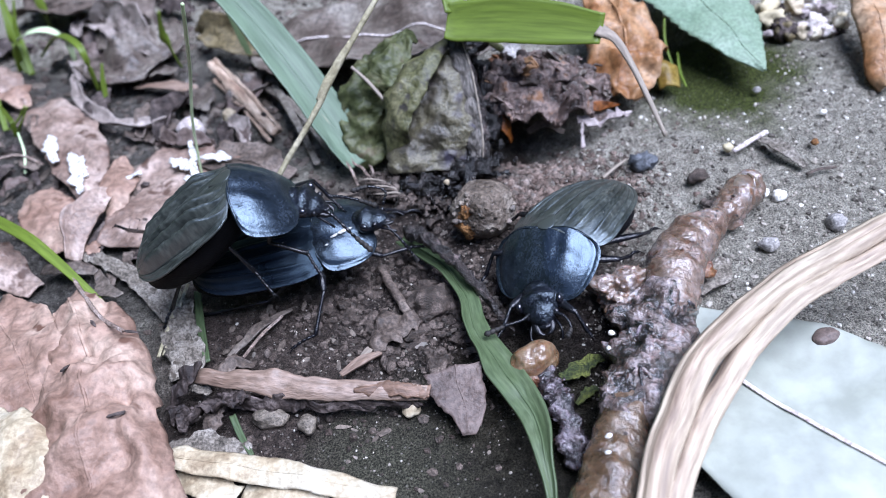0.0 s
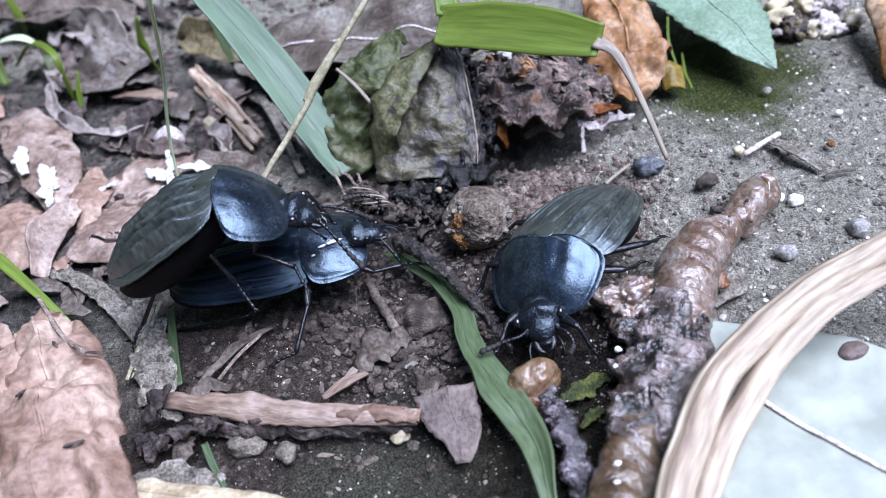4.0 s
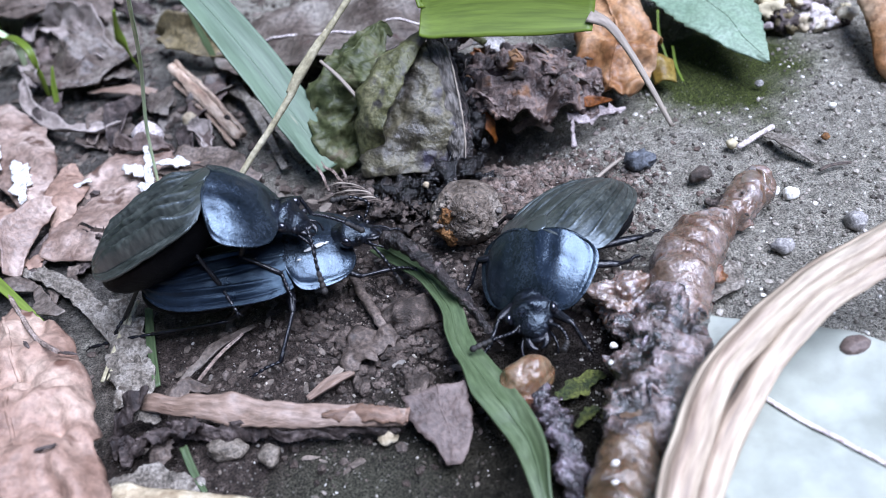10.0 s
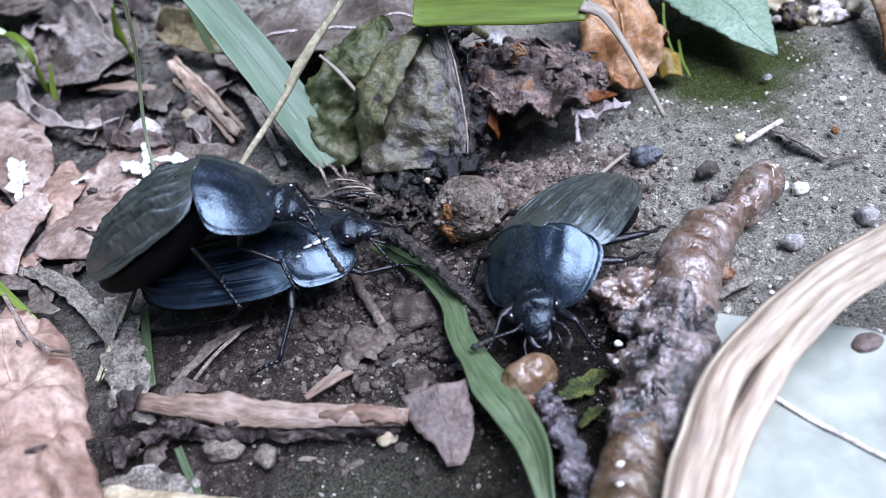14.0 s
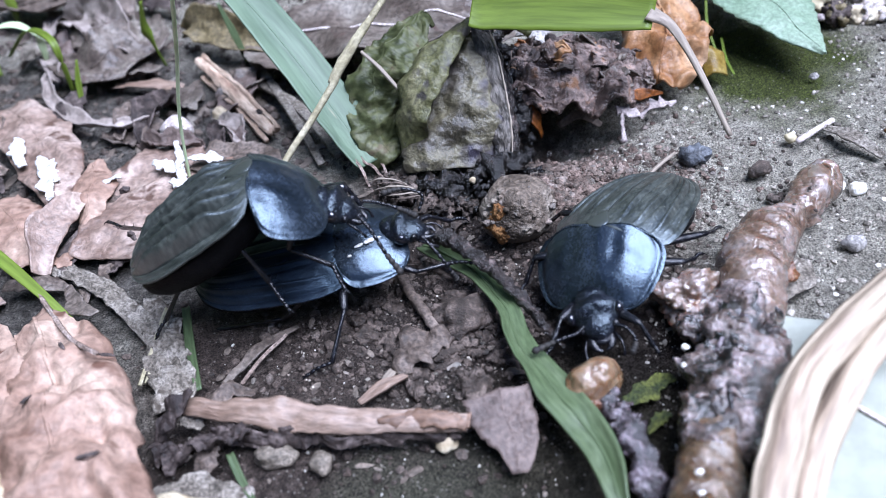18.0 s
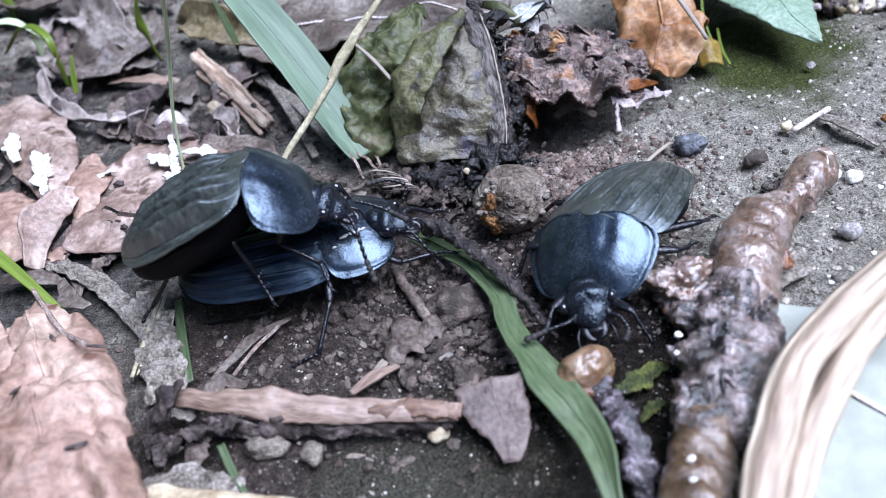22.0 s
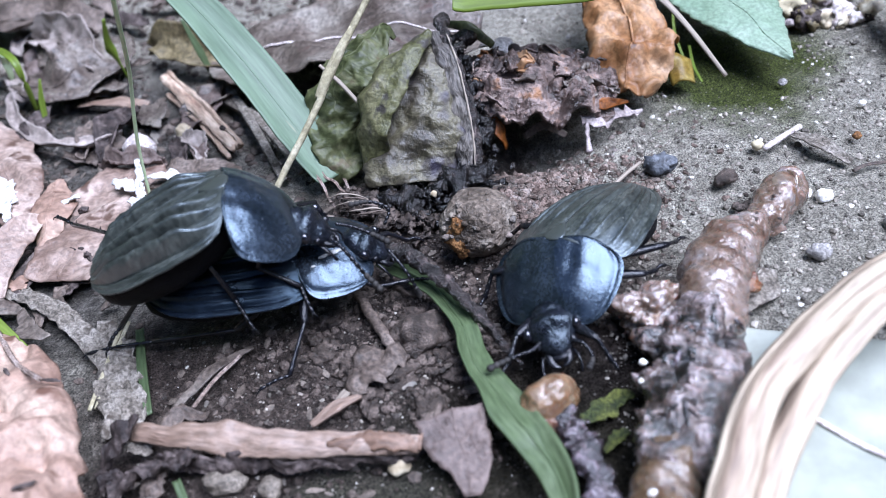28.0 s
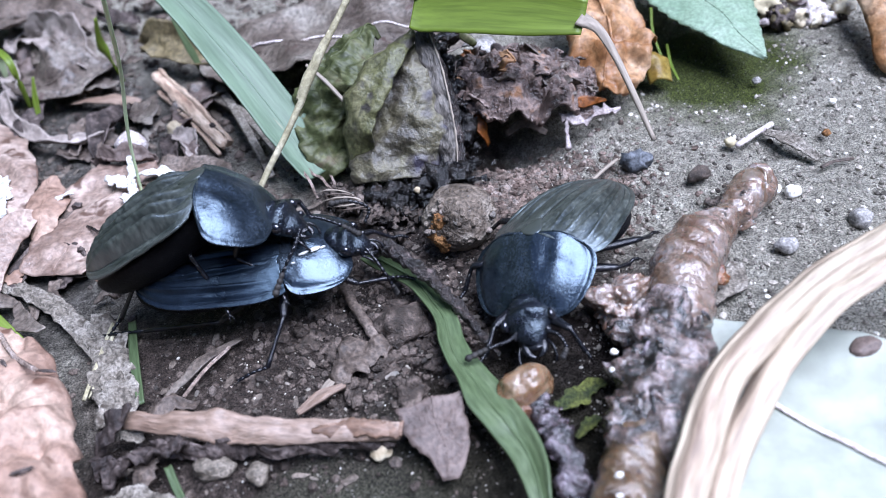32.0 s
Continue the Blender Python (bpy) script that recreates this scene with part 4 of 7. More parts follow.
def heap(name, count, place, size, material, label, seed, parent=None, at=(0, 0, 0), rough=0.35):
    """Many small rough clods stuck together, as one mesh; place gives each one's middle."""
    r = random.Random(seed)
    bm = bmesh.new()
    bmesh.ops.create_icosphere(bm, subdivisions=2, radius=1)
    base = np.array([v.co[:] for v in bm.verts])
    tri = np.array([[v.index for v in f.verts] for f in bm.faces])
    bm.free()
    verts, faces = [], []
    for k in range(count):
        c, big = Vector(place(r)), size(r)
        off = Vector((r.uniform(0, 50), r.uniform(0, 50), 0))
        wave = np.array([1 + rough * 1.6 * noise.noise(Vector(p) * 1.6 + off) + rough * 0.6 * noise.noise(Vector(p) * 4 + off) for p in base])
        shape = base * wave[:, None] * (big * np.array([r.uniform(0.8, 1.3), r.uniform(0.8, 1.3), r.uniform(0.6, 0.95)]))
        verts.append(shape + np.array(c - Vector(at)))
        faces.append(tri + k * len(base))
    me = bpy.data.meshes.new(name)
    me.from_pydata((np.concatenate(verts) * MM).tolist(), [], np.concatenate(faces).tolist())
    me.materials.append(material)
    me.shade_smooth()
    ob = new(name, me)
    ob.parent = parent
    return tagged(ob, label, kind="stuff")


def along(line, spread, up):
    """A place near a path, for heap()."""
    def place(r):
        p = spline(line, 21)[r.randrange(21)]
        return p + Vector((r.gauss(0, spread), r.gauss(0, spread), r.uniform(-up, up)))
    return place


# ---- the worm and its remains ----
worm = thing("worm", (17, -10, 0), "dead brown-pink earthworm, wet and partly eaten", "worm")
part("front_part", tube([(25.4, -0.6, 1.2), (24.7, -1.2, 1.4), (23.6, -2.6, 1.6), (22.4, -4.0, 1.5), (20.9, -5.4, 1.5), (19.2, -7.0, 2.0), (17.3, -9.2, 2.3), (15.7, -12.2, 2.4), (14.8, -15.6, 2.2)], [0.5, 1.2, 1.6, 1.45, 1.15, 1.7, 2.3, 2.35, 1.9], 36, 130, 0.36, 0.6, 1, rings=16), WORM, worm, "plump brown ringed worm body", (17, -10, 0))
part("swollen_end", lump((23.5, -2.6, 1.8), (1.75, 1.5, 1.35), 0.12, 0.4, 17, 4, 48), FLESH, worm, "greyish swollen end", (17, -10, 0))
part("ring", tube([(23.6, -4.3, 0.8), (24.2, -3.6, 2.2), (24.4, -2.6, 3.0), (24.2, -1.6, 2.9)], [0.12, 0.16, 0.16, 0.1], 8, 24, 0.05, 1.0, 6), FLESH, worm, "pale ring", (17, -10, 0))
part("orange_patch", lump((18.2, -11.3, 1.7), (0.7, 1.0, 0.9), 0.4, 1.2, 18, 4, 20), REDFLESH, worm, "orange-brown raw patch", (17, -10, 0))
part("torn_part", tube([(15.2, -13.6, 2.0), (13.6, -17.0, 1.8), (12.0, -20.6, 1.6), (10.2, -24.2, 1.5), (9.4, -26.0, 1.5)], [1.9, 2.6, 2.5, 2.0, 1.6], 26, 80, 1.1, 0.7, 2), TORN, worm, "dark torn slimy flesh", (17, -10, 0))
part("rear_part", tube([(11.4, -20.2, 1.4), (10.2, -23.6, 1.7), (8.8, -27.4, 1.8), (7.6, -30.6, 1.8), (6.2, -34.6, 1.8)], [0.7, 1.5, 2.0, 2.1, 2.0], 24, 70, 0.5, 0.5, 3, rings=8), TAIL, worm, "ochre-brown tail end", (17, -10, 0))
part("side_lump", lump((11.4, -12.4, 1.5), (2.1, 1.8, 1.6), 0.42, 1.3, 4, 5), WORM, worm, "pinkish torn side lump", (17, -10, 0))
for k, (x, y, z, r) in enumerate([(11.0, -15.4, 1.8, 1.1), (12.6, -16.4, 2.6, 0.9), (14.2, -17.6, 2.4, 1.2), (10.2, -18.6, 1.6, 1.0), (12.2, -20.2, 2.6, 0.9), (13.0, -21.0, 2.0, 1.0), (10.0, -21.6, 1.8, 0.9), (11.0, -23.4, 2.4, 0.7), (9.4, -23.6, 1.6, 0.8), (22.0, -5.4, 0.9, 0.8), (16.0, -6.6, 0.9, 0.6)]):
    part("torn_shred", lump((x, y, z), (r, r * 0.8, r * 0.7), 0.5, 1.2, 30 + k, 3, 40 * k), TORN if k < 9 else WORM, worm, "", (17, -10, 0))
rng = random.Random(21)
for k in range(26):
    t = 0.72 * rng.random()
    x, y = 15.0 - 5.4 * t + rng.uniform(-1.7, 1.7), -14.2 - 11.0 * t + rng.uniform(-0.6, 0.6)
    a, r = rng.uniform(0, 6.28), rng.uniform(0.5, 1.4)
    z = 4.0 - 0.35 * (x - 15.0 + 5.4 * t) ** 2
    part("strand", tube([(x - math.cos(a) * r, y - math.sin(a) * r, z - 0.5), (x, y, z + 0.1), (x + math.cos(a) * r, y + math.sin(a) * r, z - 0.4)], [0.12, 0.16, 0.1], 6, 12, 0.12, 2.0, k), rng.choice([DARKTWIG, TORN, SLIME]), worm, "", (17, -10, 0))
for k, (x, y, z) in enumerate([(9.6, -18.9, 2.4), (9.9, -17.6, 2.6), (8.2, -27.2, 3.6), (8.0, -28.6, 3.7)]):
    part("sand_grain", lump((x, y, z), (0.28, 0.24, 0.22), 0.2, 0.6, k, 2), QUARTZ, worm, "pale sand grain stuck on the flesh", (17, -10, 0))
BODY = [(24.6, -1.4, 1.6), (22.4, -4.0, 1.6), (19.4, -6.8, 2.0), (17.3, -9.2, 2.3), (15.7, -12.2, 2.4), (14.6, -15.4, 2.2), (12.6, -19.0, 1.8), (10.6, -23.2, 1.7), (8.6, -27.4, 1.8)]


def skin(reach, lean):
    """A place on the worm's upper side, for heap()."""
    def place(r):
        line = spline(BODY, 60)
        j = r.randrange(1, 59)
        way = (line[j + 1] - line[j - 1]).normalized()
        out = Matrix.Rotation(r.uniform(-lean, lean), 3, way) @ Vector((0, 0, 1))
        return line[j] + out * (level([1.3, 1.4, 1.6, 2.2, 2.3, 2.1, 2.3, 2.0, 1.9], j / 59) * reach)
    return place


heap("stuck_dirt", 220, skin(0.97, 1.6), lambda r: 0.04 + 0.13 * r.random() ** 3, CRUMB, "soil specks stuck on the skin", 41, worm, (17, -10, 0))
heap("crumbly_soil", 60, along([(22.6, -1.0, 0.4), (20.6, -2.6, 0.3), (18.2, -5.4, 0.3), (16.0, -8.0, 0.3)], 0.4, 0.3), lambda r: 0.12 + 0.34 * r.random() ** 2, CRUMB, "dark crumbs along the side", 43, worm, (17, -10, 0))
morsel = thing("worm_morsel", (4.4, -19.4, 0), "tan glistening piece of worm at the feeding beetle's jaws", "worm piece")
part("bulb", lump((3.9, -18.8, 1.7), (1.85, 1.45, 1.45), 0.12, 0.5, 7, 5, 15), OCHREFLESH, morsel, "ochre glistening bulb", (4.4, -19.4, 0))
part("bulb", lump((3.7, -19.8, 1.0), (1.6, 1.1, 1.0), 0.2, 1.2, 8, 5), REDFLESH, morsel, "orange-brown glistening bulb", (4.4, -19.4, 0))
part("strand", tube([(4.5, -19.8, 1.2), (5.0, -21.4, 1.2), (5.5, -22.9, 1.3), (5.8, -24.4, 1.1), (5.9, -26.0, 0.8), (6.0, -27.4, 0.4)], [0.7, 0.75, 1.0, 0.95, 0.8, 0.4], 16, 60, 0.6, 1.2, 5), SLIME, morsel, "dark slimy strand", (4.4, -19.4, 0))
part("bulb", lump((4.9, -19.7, 1.3), (0.7, 0.6, 0.6), 0.3, 1.2, 9, 4), SLIME, morsel, "dark raw spot", (4.4, -19.4, 0))
heap("slime", 40, along([(4.7, -20.4, 1.5), (5.2, -22.0, 1.9), (5.6, -23.6, 1.9), (5.8, -25.2, 1.5), (6.0, -26.8, 0.9)], 0.5, 0.3), lambda r: 0.07 + 0.14 * r.random() ** 2, SLIME, "glistening slime drops", 51, morsel, (4.4, -19.4, 0), 0.3)
for k in range(9):
    part("slime_drop", lump((5.0 + 0.12 * k + 0.35 * (-1) ** k, -21.0 - 0.58 * k, 1.9 - 0.09 * k), (0.42, 0.36, 0.32), 0.2, 0.6, 50 + k, 3), SLIME, morsel, "", (4.4, -19.4, 0))


# ---- leaves, stalks and twigs ----
def leaf(name, pts, width, mat, label, category="leaf", rib=0.22, rib_mat=None, group="", **kw):
    at = (pts[len(pts) // 2][0], pts[len(pts) // 2][1], 0)
    root = thing(name, at, label, category, group)
    part("blade", ribbon(pts, width, **kw), mat, root, at=at)
    if rib:
        line = [p + Vector((0, 0, rib * 0.8)) for p in SPINES[-1][::2] + SPINES[-1][-1:]]
        part("midrib", tube(line, [rib, rib * 0.8, rib * 0.35], 8, 2 * len(line), flat=0.5), rib_mat or mat, root, "raised midrib", at)
    return root


stalk = thing("dry_stalk", (19, -20, 0), "bleached dry stalk with pinkish streaks arching over the pale leaf", "stalk")
part("broad_strip", ribbon([(34.0, -13.4, 8.8), (28.9, -15.4, 8.8), (25.6, -16.8, 8.4), (22.8, -17.7, 7.6), (19.0, -19.8, 6.6), (15.0, -23.0, 5.6), (12.4, -27.2, 5.2), (10.3, -31.6, 4.6), (7.8, -40.0, 0.4)], [1.6, 1.7, 1.8, 1.9, 2.0, 2.1, 2.0, 1.9, 1.7], cup=-0.5, grooves=2.5, nu=15, nv=80, thick=0.4, crumple=0.12, seed=3), STALK, stalk, "broad pinkish strip", (19, -20, 0))
part("narrow_strip", ribbon([(34.0, -15.0, 8.0), (28.8, -17.0, 8.0), (25.4, -18.4, 7.6), (22.6, -19.4, 6.8), (19.4, -21.5, 5.8), (16.2, -24.7, 4.8), (13.4, -28.6, 4.4), (11.4, -32.6, 3.8), (9.4, -40.0, 0.4)], [1.2, 1.3, 1.4, 1.5, 1.5, 1.6, 1.6, 1.6, 1.4], cup=-0.4, grooves=1.5, nu=13, nv=80, thick=0.4, crumple=0.12, seed=4), STALK, stalk, "narrow paler strip", (19, -20, 0))
pale_leaf = leaf("large_pale_leaf", [(14.0, -14.0, 0.3), (17.5, -20.5, 1.2), (22.0, -26.5, 1.6), (27.5, -33.0, 1.4), (34.0, -42.0, 0.3)], [2, 11, 15, 17, 15, 9, 1], PALE, "large pale green fallen leaf with a white midrib", rib=0.24, rib_mat=BONE, cup=0.3, crumple=0.5, grain=0.12, veins=7, nu=25, nv=60, seed=5, low=0.1)
part("brown_spot", lump((25.1, -19.4, 2.0), (1.15, 0.75, 0.4), 0.06, 0.8, 12, 4, 20), SCRAP, pale_leaf, "reddish-brown blotch", (22.0, -26.5, 0))
leaf("green_leaf", [(22.0, 38.0, 6.5), (25.6, 28.0, 5.2), (28.0, 20.6, 4.0), (30.1, 13.8, 2.8)], [12, 11, 8, 0.3], MINT, "fresh mint-green leaf tip hanging over the soil", rib=0.12, cup=-0.3, crumple=0.25, grain=0.2, veins=5, teeth=16, nu=19, nv=50, seed=6)
grass_leaf = leaf("broad_grass", [(-25.0, 24.0, 16.5), (-20.8, 20.0, 13.0), (-17.0, 15.6, 9.4), (-13.6, 11.8, 5.0), (-12.0, 9.9, 2.8), (-10.9, 8.5, 1.2)], [3.4, 3.7, 4.2, 4.3, 3.9, 3.0], BLADE, "broad blue-green grass leaf leaning into the litter", "grass", 0.1, cup=0.5, ragged=0.02, nu=15, nv=50, seed=7)
for x, y, z, dx, dy, wide in [(-12.2, 8.2, 1.9, 1.3, -2.6, 0.3), (-11.3, 8.2, 1.5, 1.7, -1.6, 0.22), (-10.1, 8.8, 1.0, 0.7, -1.9, 0.2)]:
    part("dry_fibre", ribbon([(x - 0.3 * dx, y - 0.3 * dy, z + 0.3), (x + 0.4 * dx, y + 0.4 * dy, z - 0.3), (x + dx, y + dy, 0.25)], [wide, wide * 0.8, 0.1], 20, cup=0.1, crumple=0.15, grain=1.0, ragged=0.2, nu=5, nv=16, thick=0.08, seed=round(10 * x)), ROOT, grass_leaf, "dry brown frayed end", tuple(c * 1000 for c in grass_leaf.location))
bent_straw = new("straw")
bent_straw.empty_display_size = 0.002
tagged(bent_straw, "thin dry straw leaning over the grass leaf", "straw")
part("stem", tube([(-9.6, 0, -0.3), (-5, 0, 0.05), (0, 0, 0.1), (6, 0, -0.1), (9.4, 0, 0.1), (14, 0.1, 0), (20, 0.3, -0.4)], [0.22, 0.25, 0.27, 0.27, 0.32, 0.26, 0.24], 10, 60, 0.05, 1.2, 4), DULLSTRAW, bent_straw)
part("sheath", ribbon([(7.4, 0.1, 0.3), (9.2, 0.1, 0.5), (11.6, 0.1, 0.42), (13.4, 0, 0.3)], [0.4, 0.7, 0.6, 0.2], 20, cup=-0.25, crumple=0.08, ragged=0.15, nu=7, nv=24, thick=0.1, seed=47), DULLSTRAW, bent_straw, "dry leaf sheath")
curled = thing("curled_leaf", (-3.2, 10, 0), "wet olive-grey dead leaf curled over the soil", "leaf")
part("lower_lobe", ribbon([(-0.7, 14.6, 9.3), (-2.0, 12.4, 8.0), (-3.0, 9.8, 6.2), (-3.7, 7.6, 3.8), (-3.8, 5.8, 1.3)], [0.9, 4.2, 7.2, 8.6, 7.8], cup=[-0.2, -0.8, -1.5, -1.6, -1.1], tilt=[6, 4, 0, -4], crumple=0.3, grain=0.5, fold=0.42, crease=0.26, nu=56, nv=90, ragged=0.05, seed=8), OLIVE, curled, "mottled olive-grey lower lobe", (-3.2, 10, 0))
part("upper_fold", ribbon([(-0.8, 15.4, 10.2), (-2.8, 13.0, 9.7), (-4.8, 10.9, 8.7), (-6.4, 9.3, 7.0), (-7.3, 8.6, 4.4), (-7.6, 8.2, 1.6)], [0.8, 2.6, 3.8, 4.2, 3.8, 2.0], cup=-0.7, tilt=[-10, -6, -4, 0], crumple=0.25, grain=0.4, fold=0.3, crease=0.3, nu=30, nv=80, ragged=0.08, seed=45), YELLOWED, curled, "yellow-green folded flap", (-3.2, 10, 0))
part("veined_margin", ribbon([(-0.3, 15.0, 9.9), (0.1, 12.6, 8.1), (0.3, 10.2, 5.6), (0.5, 8.2, 3.4), (0.5, 6.6, 1.4)], [0.7, 2.0, 2.3, 2.2, 1.4], 22, cup=-0.25, crumple=0.22, grain=0.6, fold=0.3, crease=0.5, nu=26, nv=80, ragged=0.08, seed=46), GREYVEIN, curled, "grey margin with lengthwise veins", (-3.2, 10, 0))
part("rolled_edge", tube([(0.6, 14.6, 9.9), (1.2, 12.2, 8.1), (1.5, 9.9, 5.7), (1.6, 8.0, 3.5), (1.4, 6.5, 1.6)], [0.06, 0.08, 0.09, 0.08, 0.06], 7, 44, 0.08, 1.6, 5), GREYSTEM, curled, "thin pale rolled edge", (-3.2, 10, 0))
part("petiole", tube([(0.4, 17.6, 9.6), (0.2, 15.6, 10.0), (1.3, 12.6, 6.6), (1.8, 9.4, 3.6), (1.6, 7.0, 1.2)], [0.7, 0.45, 0.4, 0.45, 0.5], 11, 60, 0.3, 1.2, 3), DARKTWIG, curled, "dark wet leaf stalk", (-3.2, 10, 0))
leaf("fading_leaf", [(-4.6, 18.4, 9.6), (-6.6, 16.0, 9.4), (-8.4, 14.2, 8.4), (-9.8, 12.6, 6.4), (-9.8, 10.6, 3.6), (-9.0, 9.0, 0.8)], [2, 5.0, 6.0, 5.6, 5.0, 3], FADED, "fading green crumpled leaf with brown edges under the grass leaf", rib=0.12, cup=-0.6, veins=6, teeth=14, crumple=0.4, grain=0.5, fold=0.6, crease=0.35, nu=44, nv=80, ragged=0.05, seed=9)
leaf("broad_dead_leaf", [(-24.0, 34.0, 1.2), (-20.0, 31.5, 2.4), (-13.0, 29.0, 3.8), (-4.0, 26.5, 5.4), (4.0, 25.0, 3.8)], [4, 12, 17, 15, 6], MAUVE, "broad mauve-brown dead leaf behind the grass", rib=0.28, rib_mat=BONE, cup=0.8, veins=6, crumple=0.7, fold=0.8, crease=0.12, grain=0.15, nu=31, nv=60, ragged=0.05, seed=10)
leaf("curled_leaf", [(-33.0, 38.6, 1.2), (-31.4, 37.4, 3.0), (-28.6, 35.4, 2.8), (-25.4, 33.0, 2.2), (-22.0, 31.0, 1.2)], [1.2, 3.4, 4.4, 3.6, 1.2], OCHRE, "yellowish-brown curled dead leaf rim behind the grass", rib=0, cup=1.0, tilt=[40, 35, 30, 20], crumple=0.3, grain=0.3, fold=0.3, crease=0.3, ragged=0.08, nu=19, nv=44, seed=48)
leaf("rusty_leaf", [(15.5, 32.0, 7.0), (16.8, 25.0, 5.8), (17.2, 19.6, 4.8), (16.2, 15.6, 3.8), (15.2, 13.2, 2.4)], [3, 6.0, 8.0, 7.4, 3.4], RUST, "rust-orange dead leaf draped on the rotten mass", rib=0.16, cup=-1.1, veins=5, crumple=0.6, fold=1.3, crease=0.25, grain=0.3, ragged=0.06, nu=27, nv=50, seed=11)
mass = thing("rotten_leaf_clump", (8, 14, 0), "brown rotten crumpled leaves caked with soil", "leaf litter")
part("upper_layer", ribbon([(-0.5, 15.5, 4.2), (3.5, 15.0, 5.2), (8.0, 14.2, 5.2), (11.5, 13.6, 4.6), (14.5, 13.6, 3.2)], [7, 8.5, 9.0, 7.5, 5], [0, 6, 8, 4], crumple=0.5, grain=0.6, fold=1.3, crease=0.3, ragged=0.12, nu=60, nv=100, cup=-1.2, thick=0.4, seed=12), ROT, mass, "crumpled purple-brown upper leaf", (8, 14, 0))
part("lower_layer", ribbon([(1.0, 17.5, 3.0), (6.0, 17.0, 3.2), (11.5, 16.5, 2.6)], [6, 7, 5], crumple=0.9, grain=0.8, ragged=0.2, nu=30, nv=50, cup=-0.6, thick=0.4, seed=13), ROT, mass, "", (8, 14, 0))
part("pale_fold", ribbon([(6.0, 11.6, 0.4), (8.0, 11.2, 1.5), (9.6, 10.6, 0.6)], [0.6, 1.0, 0.5], 60, crumple=0.2, nv=20, seed=41), BROWN, mass, "", (8, 14, 0))
for k, (x, y, z, r) in enumerate([(4.5, 16.4, 5.4, 0.6), (7.5, 15.8, 5.6, 0.7), (10.6, 14.6, 5.0, 0.6), (2.4, 14.8, 4.8, 0.5)]):
    part("soil_clod", lump((x, y, z), (r, r * 0.9, r * 0.7), 0.5, 1.4, k, 3), ROT, mass, "", (8, 14, 0))
rng = random.Random(5)
for k in range(44):
    x, y = rng.uniform(0.5, 14.5), rng.uniform(10.6, 17.5)
    z = 4.7 - 0.03 * (x - 6) ** 2 - 0.11 * max(0, 14 - y) ** 2 + rng.uniform(0.7, 1.6)
    a, r = rng.uniform(0, 6.28), rng.uniform(0.4, 1.3)
    dx, dy = math.cos(a) * r, math.sin(a) * r
    part("flake", ribbon([(x - dx, y - dy, z), (x, y, z + rng.uniform(0, 0.5)), (x + dx, y + dy, z + rng.uniform(-0.5, 0.3))], [r * 0.4, r * rng.uniform(0.8, 1.4), r * 0.3], rng.uniform(-50, 50), cup=rng.uniform(-0.3, 0.4), crumple=0.3, grain=1.2, ragged=0.3, nu=9, nv=16, seed=200 + k), rng.choice([ROT, ROT, DARKLEAF_SHADE, BROWN, MAUVE, RUST]), mass, "", (8, 14, 0))
part("amber_scrap", ribbon([(3.4, 11.4, 3.2), (3.9, 10.6, 2.0), (4.3, 10.4, 0.4)], [0.8, 1.3, 0.6], 0, crumple=0.3, nv=16, seed=14), AMBER, mass, "translucent amber scrap", (8, 14, 0))
part("amber_edge", ribbon([(11.6, 11.0, 2.9), (13.2, 11.3, 2.8), (15.2, 11.9, 2.2)], [0.15, 1.2, 0.2], 60, crumple=0.15, nv=18, seed=15), AMBER, mass, "translucent amber edge", (8, 14, 0))
torn = thing("bleached_leaf_scrap", (12.5, 10, 0), "bleached torn leaf scrap hanging to the soil", "leaf scrap")
part("frill", ribbon([(11.0, 10.6, 1.7), (12.8, 10.9, 1.5), (14.6, 11.6, 1.2), (16.6, 12.3, 0.9)], [0.7, 1.2, 1.0, 0.5], 35, crumple=0.4, grain=1.2, ragged=0.35, nu=11, nv=34, seed=16), LILAC, torn, "", (12.5, 10, 0))
part("stub", tube([(11.5, 10.5, 1.6), (11.3, 9.2, 0.8), (11.2, 8.2, 0.2)], [0.2, 0.2, 0.3], 8, 16, 0.25, 2.4), LILAC, torn, "pale stub", (12.5, 10, 0))
leaf("grass_ribbon", [(-6.6, -2.8, 0.7), (-5.2, -4.4, 1.2), (-2.5, -7.7, 1.5), (-1.0, -11.3, 1.8), (-0.2, -15.5, 2.0), (1.6, -19.8, 2.2), (3.4, -23.6, 2.2), (3.9, -27.1, 2.0), (4.0, -31.0, 0.8)], [1.2, 1.8, 1.5, 1.5, 2.1, 2.8, 2.2, 1.2, 0.5], LEAFGREEN, "long green grass leaf twisted across the soil", "grass", 0.12, tilt=[10, 20, 0, -35, -20, 10, 15, 0], cup=0.3, crumple=0.2, nu=13, nv=80, seed=17)
twig = thing("dark_twig", (-1, -9.5, 0), "thin dark wet twig crusted with soil", "twig")
part("shaft", tube([(-5.6, -3.8, 2.4), (-4.4, -5.2, 3.2), (-2.3, -7.6, 3.0), (-0.4, -10.4, 2.6), (1.0, -12.4, 1.8), (2.6, -14.6, 0.4)], [0.62, 0.55, 0.5, 0.42, 0.36, 0.22], 12, 60, 0.35, 1.6, 6), DARKTWIG, twig, "", (-1, -9.5, 0))
solo("short_twig", tube([(-8.4, -6.0, 0.7), (-6.8, -9.7, 0.6), (-5.2, -13.0, 0.5)], [0.35, 0.42, 0.36], 9, 26, 0.15, 1.4, 7), BROWN, (-6.8, -9.7, 0), "short brown twig lying on the soil", "twig")
